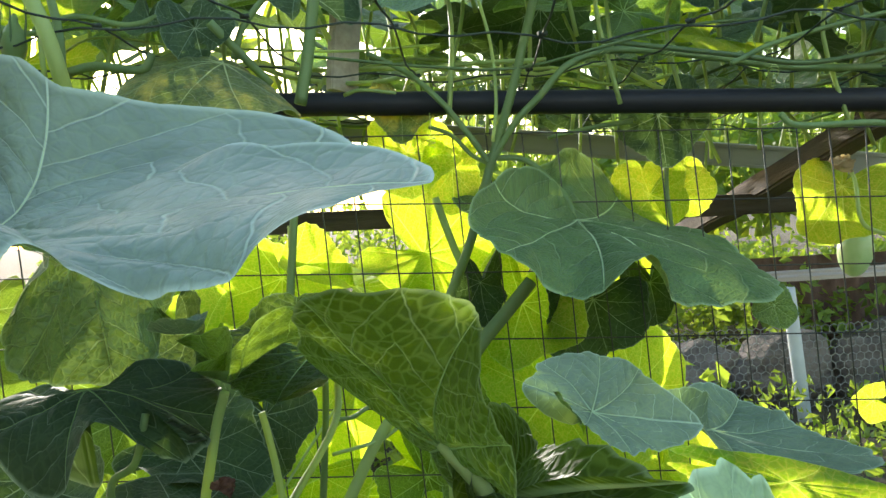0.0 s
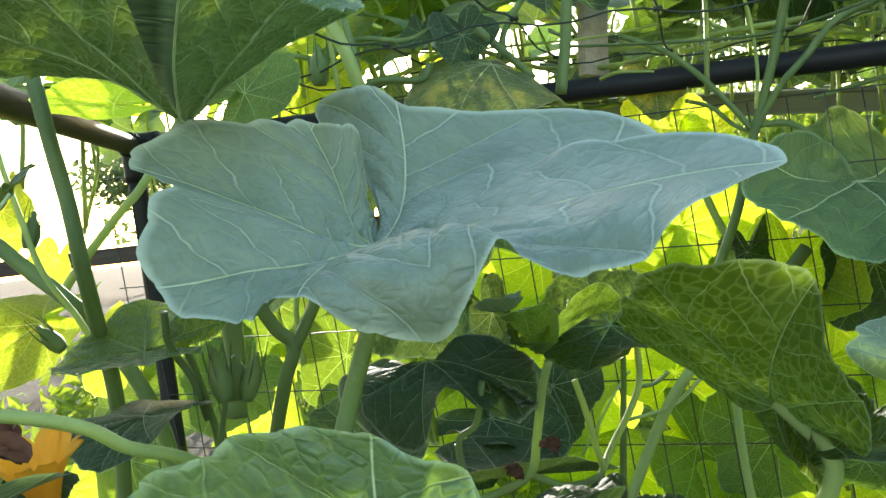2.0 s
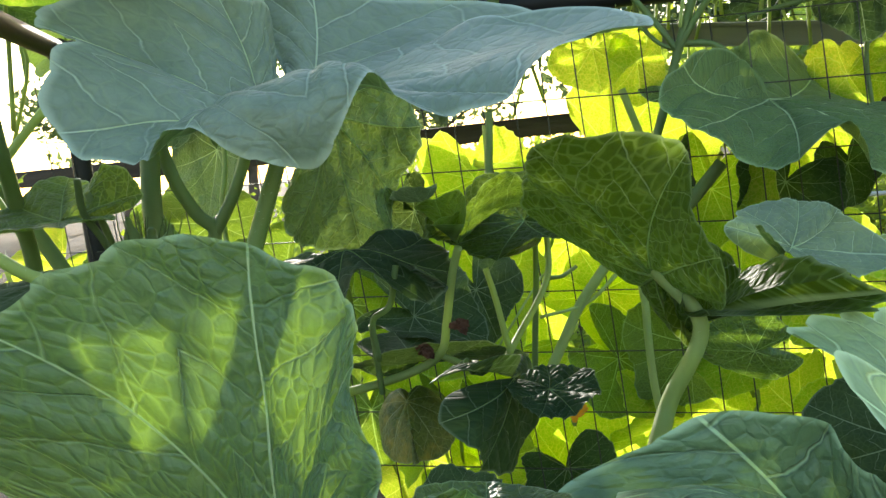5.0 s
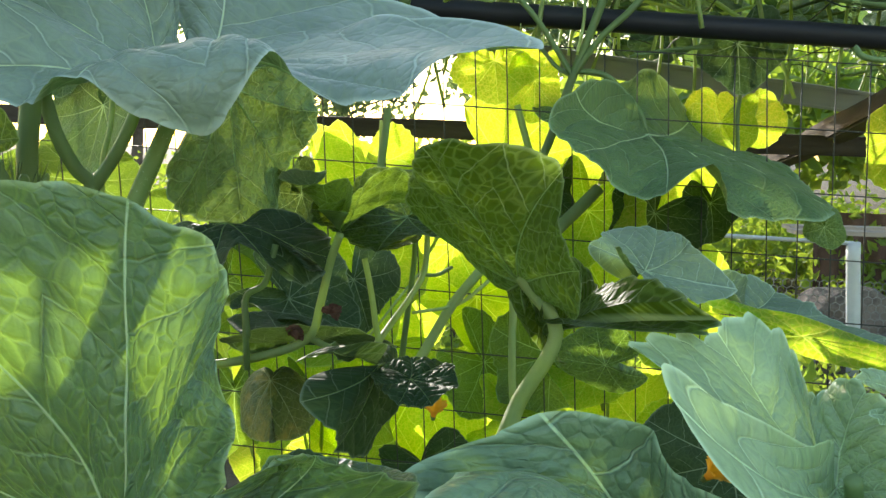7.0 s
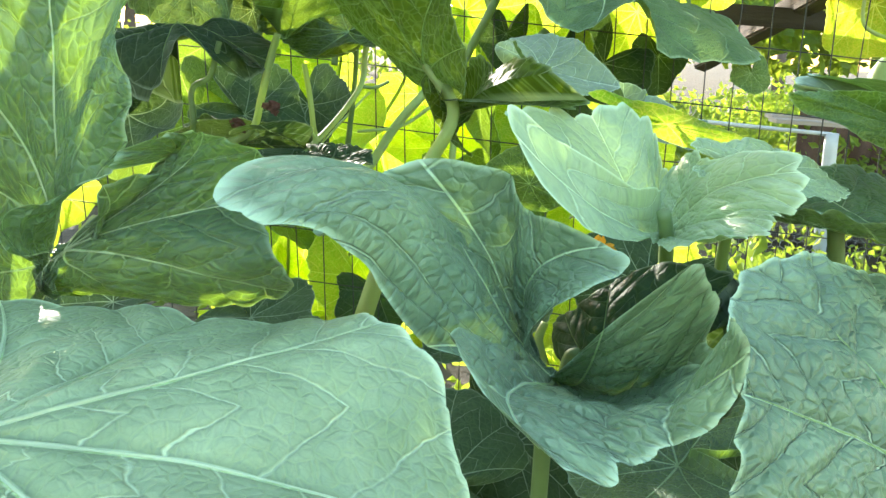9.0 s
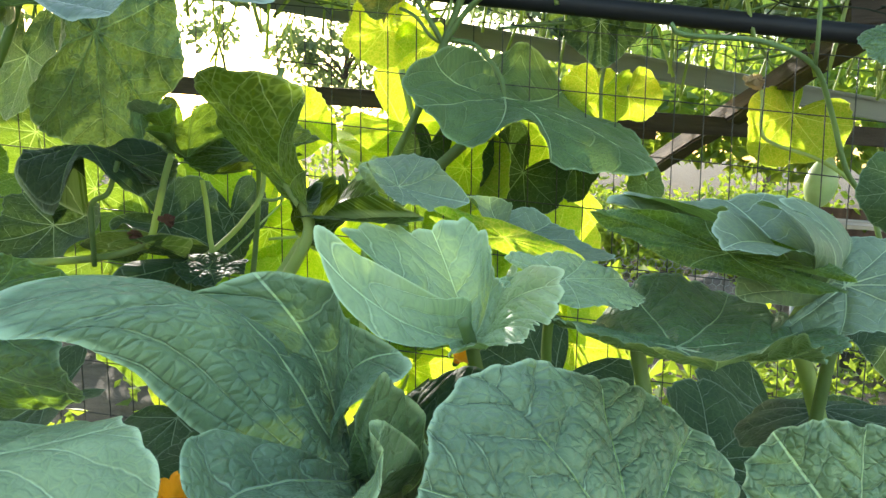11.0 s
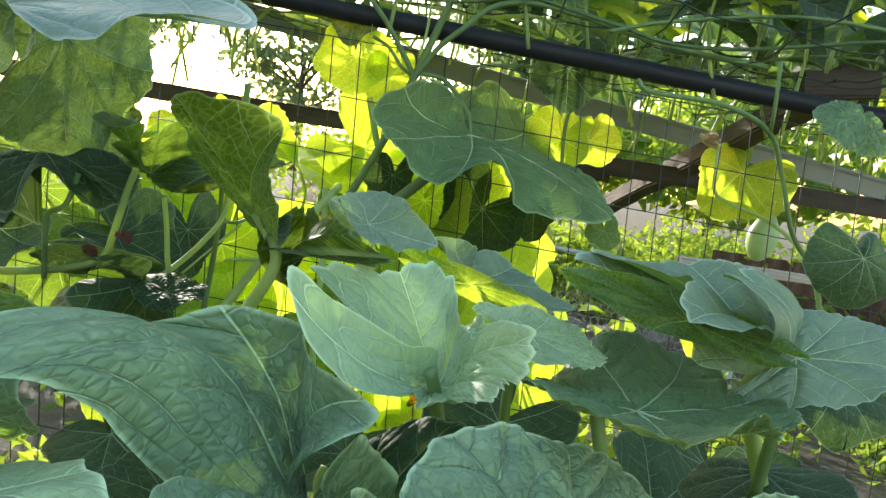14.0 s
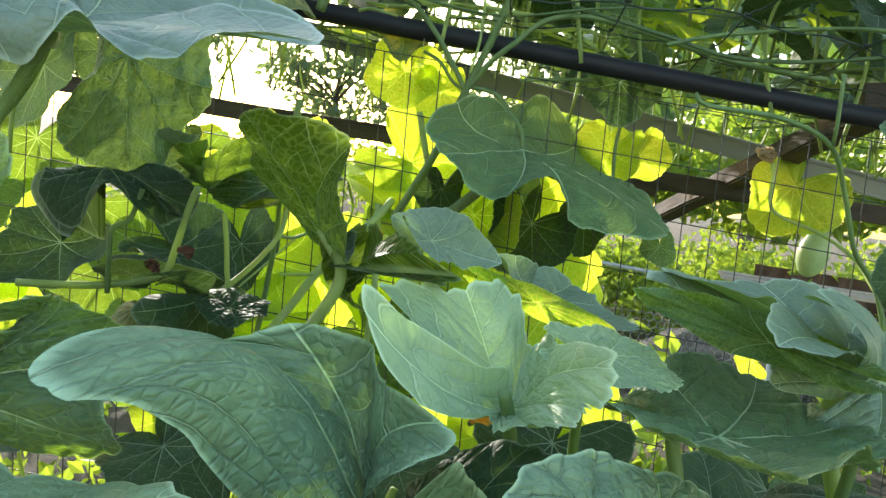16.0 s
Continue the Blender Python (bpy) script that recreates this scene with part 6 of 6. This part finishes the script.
withered_bloom(plant_left, (-0.43, 0.208, 1.068), (-0.394, 0.23, 1.037), 0.0085, 4)
withered_bloom(plant_left, (-0.4887, 0.3156, 1.242), (-0.4762, 0.3199, 1.235), 0.005, 9)
bud(plant_left, (-0.392, 0.425, 1.001), (-0.3966, 0.4254, 1.043), 0.0075)
bud(plant_left, (-0.3964, 0.4445, 0.9975), (-0.3924, 0.4478, 1.032), 0.0110)
bud(plant_left, (-0.3832, 0.4388, 0.9977), (-0.3718, 0.4449, 1.033), 0.0070)
stem(plant_left, [(-0.392, 0.425, 1.001), (-0.4107, 0.4375, 0.9641)], 0.0022, 0.0022, STEM)
bud(plant_left, (-0.5108, 0.4046, 1.054), (-0.5273, 0.3995, 1.075), 0.006)
bud(fence_vine, (-0.4896, 0.9071, 1.318), (-0.4862, 0.9091, 1.374), 0.013)
bud(plant_left, (-0.6181, 0.4969, 1.137), (-0.6093, 0.502, 1.171), 0.007, STEM_DARK)
blossom(plant_middle, (-0.1059, 0.83, 0.7215), (0.1, -0.4, 0.8), 0.02, 5, 0.6, "small orange squash blossom")
blossom(plant_front, (0.3873, 0.2749, 0.7296), (0.3, -0.5, 0.6), 0.022, 6, 0.6, "bright yellow-orange squash blossom")
blossom(plant_front, (-0.0349, 0.2907, 0.7206), (0.3, -0.5, 0.6), 0.02, 7, 0.6, "bright yellow-orange squash blossom")
blossom(plant_right, (0.1641, 0.5532, 0.776), (0.3, -0.5, 0.6), 0.02, 8, 0.6, "bright yellow-orange squash blossom")
blossom(plant_middle, (-0.0353, 1.009, 0.8967), (0.3, -0.5, 0.6), 0.022, 12, 0.6, "small orange squash blossom")
gourd(fence_vine, (1.1, 2.06, 0.9644), 0.045, 0.078)
withered_bloom(fence_vine, (0.6162, 1.222, 1.161), (0.6522, 1.221, 1.152), 0.012, 14, STRAW, "dry straw-coloured curled leaf end")
withered_bloom(plant_middle, (-0.196, 0.604, 0.9032), (-0.182, 0.6047, 0.9009), 0.006, 15)
withered_bloom(plant_middle, (-0.2314, 0.5988, 0.8826), (-0.2173, 0.5995, 0.8803), 0.006, 16)
tendril(fence_vine, (0.3113, 1.11, 1.343), (0.00, 0.30, -1.0), 0.050, 0.0130, 3, 0)
tendril(fence_vine, (0.3279, 1.11, 1.35), (0.35, 0.08, -1.0), 0.040, 0.0110, 4, 1)
tendril(fence_vine, (0.5021, 1.111, 1.351), (-0.35, -0.26, -1.0), 0.100, 0.0090, 8, 2)
tendril(fence_vine, (0.5952, 1.111, 1.35), (0.01, -0.22, -1.0), 0.050, 0.0100, 3, 3)
tendril(fence_vine, (0.457, 1.11, 1.342), (0.34, 0.14, -1.0), 0.040, 0.0120, 3, 4)
tendril(fence_vine, (0.3531, 1.111, 1.365), (-0.35, 0.29, -1.0), 0.040, 0.0100, 3, 5)
tendril(fence_vine, (-0.0098, 1.106, 1.257), (0.01, 0.02, -1.0), 0.050, 0.0080, 3, 6)
tendril(fence_vine, (0.2311, 1.11, 1.356), (0.34, -0.28, -1.0), 0.050, 0.0100, 3, 7)
leaf(plant_right, LEAF_YOUNG, (0.3861, 0.3729, 0.9369), turn_to((-0.1946, -0.0505, 0.0629), (-0.25, -0.85, 0.25)), 0.1096, VEIN_DARK, 1, wide=0.2, cup=0.04, notch=0.2, lobes=0.02, fold=(0.2, 0.1), ruffle=(0.05, 1.0), toothed=0.06, ribs_face=1, seed=77)
leaf(plant_middle, LEAF_BACK_LIT, (-0.13, 0.72, 0.985), turn_to((-1.0, -0.1, 0.12), (0.05, -0.42, 0.9)), 0.1, VEIN_DARK, 2, wide=0.85, cup=0.05, saddle=(-0.1, 0.04), ruffle=(0.04, 0.5), wave=(0.02, -0.02), notch=0.4, lobes=0.06, droop=(0.1, 0.35), toothed=0.05, quilt=0.0012, seed=81)
stem(plant_middle, [(-0.12, 0.722, 0.983), (-0.125, 0.745, 0.93), (-0.135, 0.77, 0.86), (-0.15, 0.79, 0.74)], 0.0028, 0.0042, STEM, "petiole", 8, 0, 0, "", 4)
leaf(plant_right, LEAF_PALE, (0.258, 0.372, 0.906), turn_to((1.0, -0.1, 0.02), (0.05, -0.45, 1.0)), 0.064, VEIN, 2, wide=0.6, cup=-0.05, saddle=(-0.05, 0.02), ruffle=(0.03, 0.6), notch=0.5, lobes=0.04, droop=(-0.1, 0.2), toothed=0.06, quilt=0.0012, seed=78)
leaf(plant_right, LEAF_GLOW, (0.205, 0.475, 0.925), turn_to((1.0, 0.15, -0.35), (-0.15, -0.9, 0.35)), 0.088, VEIN_DARK, 1, wide=0.17, ruffle=(0.05, 0.4), wave=(0.03, -0.02), notch=0.3, droop=(-0.4, 0.2), toothed=0.06, seed=79)
leaf(plant_right, LEAF_GREY, (0.495, 0.41, 0.912), turn_to((1.0, 0.3, 0.2), (-0.2, -0.5, 0.9)), 0.105, VEIN, 2, wide=0.62, cup=-0.06, saddle=(-0.06, 0.03), ruffle=(0.03, 0.2), notch=0.5, lobes=0.05, droop=(0.1, 0.2), toothed=0.06, quilt=0.001, seed=80)
stem(plant_right, [(0.258, 0.372, 0.904), (0.25, 0.4, 0.86), (0.255, 0.42, 0.78)], 0.004, 0.005, STEM)
stem(plant_right, [(0.495, 0.41, 0.91), (0.5, 0.43, 0.86), (0.51, 0.47, 0.76)], 0.005, 0.006, STEM)
loose_leaf(fence_vine, LEAF_DARK_SHADED, (0.3513, 1.227, 1.248), (0.1, 0, -1), (0, -1, 0.1), 0.075, 300, VEIN_DARK)
loose_leaf(fence_vine, LEAF_GLOW, (0.4463, 1.453, 1.135), (0.2, 0, -1), (0, -1, 0.2), 0.075, 301, VEIN_DARK)
loose_leaf(fence_vine, LEAF_GLOW, (0.3789, 1.403, 1.127), (-0.2, 0, -1), (0, -1, 0.2), 0.075, 302, VEIN_DARK)
loose_leaf(fence_vine, LEAF_GLOW, (0.8592, 1.654, 1.125), (-0.6, 0, -0.8), (-0.3, -1, 0.2), 0.120, 303, VEIN_DARK)
loose_leaf(fence_vine, LEAF_SICK, (-0.0528, 1.177, 1.278), (0, 0, -1), (0, -1, 0.3), 0.055, 304, VEIN_DARK)
loose_leaf(fence_vine, LEAF_GLOW, (-0.0505, 1.225, 1.214), (0.1, 0, -1), (0.2, -1, 0.1), 0.070, 305, VEIN_DARK)
loose_leaf(fence_vine, LEAF_GLOW, (0.0198, 1.244, 1.184), (0, 0, -1), (0.3, -1, 0.1), 0.060, 306, VEIN_DARK)
loose_leaf(fence_vine, LEAF_DARK_SHADED, (0.0524, 1.198, 1.003), (0, 0, -1), (0.4, -1, 0.1), 0.060, 307, VEIN_DARK)
loose_leaf(fence_vine, LEAF_DARK_SHADED, (0.2306, 1.216, 0.9634), (-0.5, 0, -0.8), (0.1, -1, 0.3), 0.090, 308, VEIN_DARK)
loose_leaf(fence_vine, LEAF_DARK_SHADED, (0.3297, 1.247, 0.9819), (0.1, 0, -1), (0.1, -1, 0.3), 0.060, 309, VEIN_DARK)
loose_leaf(fence_vine, LEAF_YOUNG, (0.4233, 0.9969, 0.9664), (0.1, 0, -1), (0.1, -1, 0.2), 0.030, 310, VEIN_DARK)
loose_leaf(fence_vine, LEAF_GLOW, (0.7073, 1.29, 0.754), (-1, 0, 0.1), (0.1, -1, 0.2), 0.035, 311, VEIN_DARK)
loose_leaf(fence_vine, LEAF_DARK_SHADED, (-0.3646, 1.01, 1.386), (-0.2, 0, -1), (0, -1, 0.3), 0.035, 312, VEIN_DARK)
loose_leaf(fence_vine, LEAF_DARK_SHADED, (-0.3066, 1.009, 1.371), (0.2, 0, -1), (0, -1, 0.3), 0.050, 313, VEIN_DARK)
loose_leaf(fence_vine, LEAF_YOUNG, (-0.7201, 0.4984, 1.285), (0.4, 0, 0.9), (0.2, -1, 0.2), 0.070, 314, VEIN_DARK)
loose_leaf(fence_vine, LEAF_YOUNG, (-0.7608, 0.533, 1.215), (0.3, 0, -0.9), (0.2, -1, 0.3), 0.060, 315, VEIN_DARK)
loose_leaf(fence_vine, LEAF_GLOW, (-1.052, 0.9052, 1.222), (0.3, 0, -0.9), (0.2, -1, 0.3), 0.070, 316, VEIN_DARK)
loose_leaf(fence_vine, LEAF_GLOW, (-1.13, 0.8724, 1.15), (-0.3, 0, -0.9), (0.2, -1, 0.3), 0.080, 317, VEIN_DARK)
loose_leaf(fence_vine, LEAF_GLOW, (-1.165, 1.126, 1.138), (-0.3, 0, -0.9), (0.2, -1, 0.3), 0.050, 318, VEIN_DARK)
loose_leaf(fence_vine, LEAF_YOUNG, (-0.8273, 0.7289, 1.351), (-1, 0, -0.2), (0.1, -0.6, 0.8), 0.090, 319, VEIN_DARK)
loose_leaf(fence_vine, LEAF_YOUNG, (-0.5371, 0.7816, 1.3), (0.5, 0, 0.6), (0.1, -1, 0.4), 0.070, 320, VEIN_DARK)
loose_leaf(fence_vine, LEAF_DARK_SHADED, (-0.2333, 0.9423, 0.8756), (0.3, 0, -1), (0.1, -0.8, 0.5), 0.075, 321, VEIN_DARK)
loose_leaf(fence_vine, LEAF_DARK_SHADED, (-0.2985, 0.8417, 0.864), (0.8, 0, -0.4), (0.1, -0.6, 0.8), 0.085, 322, VEIN_DARK)
loose_leaf(fence_vine, LEAF_DARK_SHADED, (-0.4412, 0.7911, 0.8583), (-0.6, 0, -0.6), (0.1, -0.8, 0.6), 0.090, 323, VEIN_DARK)
loose_leaf(fence_vine, LEAF_SHADE, (-0.2609, 0.763, 1.004), (0.3, 0, -0.8), (0.1, -0.9, 0.3), 0.050, 324, VEIN_DARK)
loose_leaf(fence_vine, LEAF_DARK_SHADED, (0.6564, 0.9454, 0.9157), (0.2, 0, -1), (0, -1, 0.4), 0.030, 325, VEIN_DARK)

# ---- sunlit leaves behind the fence ----
back_vine = thing("squash_vine", (0.0, 1.45, 0.0), "squash vine with sunlit yellow-green leaves behind the fence", "squash vine")
rng = np.random.default_rng(21)


def scatter(plant, mats, count, lo, hi, sizes, facing, spread, seed, gap, fine=1):
    """Leaves spread over a block of the plan so that no two stand too close."""
    r = np.random.default_rng(seed)
    done = []
    tries = 0
    while len(done) < count and tries < 4000:
        tries += 1
        p = r.uniform(lo, hi)
        if any(np.linalg.norm((p - q) * (1, 0.5, 1)) < gap for q in done):
            continue
        done.append(p)
        n = np.array(facing) + r.normal(size=3) * spread
        tip = np.array((r.normal() * 0.6, r.normal() * 0.4, -1.0 if abs(facing[1]) > 0.5 else r.normal() * 0.2))
        m = mats[int(r.integers(0, len(mats)))]
        s = r.uniform(*sizes)
        loose_leaf(plant, m, tuple(p), tip, n, s, seed * 100 + len(done), VEIN_DARK, fine)
        e = p + (0, 0.02, -0.01)
        stem(plant, [e, e + (r.normal() * 0.02, 0.03, -0.08), e + (r.normal() * 0.03, 0.04, -0.22)], 0.003, 0.004, STEM_PALE, "petiole", 6, 0, 0, "", 4)
    return done


scatter(back_vine, [LEAF_GLOW, LEAF_GLOW, LEAF_GLOW, LEAF_YOUNG], 46, (-0.5, 1.22, 0.34), (0.37, 1.6, 1.06), (0.09, 0.165), (0.1, -1.0, 0.35), 0.4, 3, 0.12)
scatter(back_vine, [LEAF_GLOW, LEAF_YOUNG, LEAF_GLOW, LEAF_DARK_SHADED], 11, (-0.45, 1.18, 0.3), (0.5, 1.3, 0.72), (0.05, 0.1), (0.2, -1.0, 0.3), 0.5, 23, 0.12)
scatter(back_vine, [LEAF_GLOW, LEAF_YOUNG], 18, (-1.35, 1.2, 0.55), (-0.5, 1.7, 0.98), (0.09, 0.15), (0.3, -1.0, 0.4), 0.35, 4, 0.13)

# ---- canopy on the net ----
roof_vine = thing("gourd_vine", (0.2, 1.5, 1.33), "gourd vine spread over the net above the fence", "gourd vine")
# Dark leaves among these carry the shade within the canopy in their colour.
scatter(roof_vine, [LEAF, LEAF_YOUNG, LEAF_DARK_SHADED, LEAF_DARK_SHADED, LEAF_GLOW], 112, (-0.85, 1.12, 1.38), (1.7, 2.5, 1.75), (0.08, 0.125), (0.05, -0.35, 1.0), 0.35, 6, 0.115)
scatter(roof_vine, [LEAF, LEAF_YOUNG, LEAF_GLOW], 16, (-1.2, 0.75, 1.40), (-0.4, 1.3, 1.62), (0.08, 0.12), (0.05, -0.35, 1.0), 0.35, 7, 0.12)
scatter(roof_vine, [LEAF, LEAF_DARK_SHADED, LEAF_YOUNG, LEAF_DARK_SHADED, LEAF_DARK_SHADED, LEAF_GLOW], 120, (0.0, 1.5, 1.42), (2.4, 3.2, 1.95), (0.09, 0.14), (0.05, -0.5, 1.0), 0.4, 12, 0.1)
scatter(roof_vine, [LEAF, LEAF_DARK_SHADED, LEAF_DARK_SHADED, LEAF_YOUNG], 34, (-0.5, 1.05, 1.40), (1.2, 1.5, 1.6), (0.08, 0.12), (0.05, -0.5, 1.0), 0.4, 13, 0.11)
scatter(roof_vine, [LEAF_GLOW, LEAF_GLOW, LEAF_YOUNG], 20, (-1.3, 1.25, 1.36), (-0.25, 2.0, 1.75), (0.09, 0.14), (0.05, -0.7, 0.8), 0.35, 17, 0.13)
r = np.random.default_rng(9)
for k in range(26):
    x, y = r.uniform(-0.9, 1.4), r.uniform(1.0, 1.9)
    pts = [(x + i * 0.13 * (1 if k % 2 else -1) + r.normal() * 0.02, y + r.normal() * 0.05, 1.345 + 0.03 * r.random() - 0.045 * x + 0.03 * math.sin(i + k)) for i in range(6)]
    stem(roof_vine, pts, r.uniform(0.002, 0.0048), None, (STEM, STEM_PALE, STEM_DARK)[k % 3], "vine", 7, 0.04, 0, "", 4)
# Three hanging leaves added to keep sun patches off the front leaves.
loose_leaf(roof_vine, LEAF_SHADE, (-0.75, 1.12, 1.22), (0.1, 0.0, -1.0), (-0.3, -0.9, 0.2), 0.09, 903, VEIN_DARK)
stem(roof_vine, [(-0.75, 1.125, 1.22), (-0.755, 1.14, 1.27), (-0.77, 1.155, 1.34)], 0.002, 0.0025, STEM, "petiole", 7, 0, 0, "", 4)
loose_leaf(roof_vine, LEAF_SHADE, (-0.568, 1.08, 1.16), (-0.1, 0.0, -1.0), (0.2, -1.0, 0.2), 0.06, 906, VEIN_DARK)
stem(roof_vine, [(-0.562, 1.083, 1.168), (-0.562, 1.12, 1.25), (-0.57, 1.155, 1.34)], 0.0022, 0.0028, STEM, "petiole", 7, 0, 0, "", 4)
loose_leaf(roof_vine, LEAF_SHADE, (-0.68, 1.1, 1.12), (-0.1, 0.0, -1.0), (-0.2, -1.0, 0.2), 0.11, 905, VEIN_DARK)
stem(roof_vine, [(-0.68, 1.105, 1.12), (-0.69, 1.14, 1.22), (-0.68, 1.155, 1.34)], 0.0025, 0.003, STEM, "petiole", 7, 0, 0, "", 4)
# undergrowth beneath the big leaves, its shade carried mostly by the dark leaf colour
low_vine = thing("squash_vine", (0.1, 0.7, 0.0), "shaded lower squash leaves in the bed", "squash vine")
scatter(low_vine, [LEAF_DARK_SHADED], 16, (-0.6, 0.6, 0.3), (0.85, 1.05, 0.6), (0.08, 0.13), (0.0, -0.6, 1.0), 0.3, 8, 0.13)
scatter(low_vine, [LEAF_DARK_SHADED, LEAF], 14, (-0.5, 0.05, 0.35), (0.75, 0.5, 0.6), (0.09, 0.14), (0.0, -0.5, 1.0), 0.25, 10, 0.15)

scatter(low_vine, [LEAF_DARK_SHADED], 16, (0.14, 0.5, 0.4), (0.8, 0.95, 0.66), (0.08, 0.13), (0.0, -0.6, 1.0), 0.3, 18, 0.12)
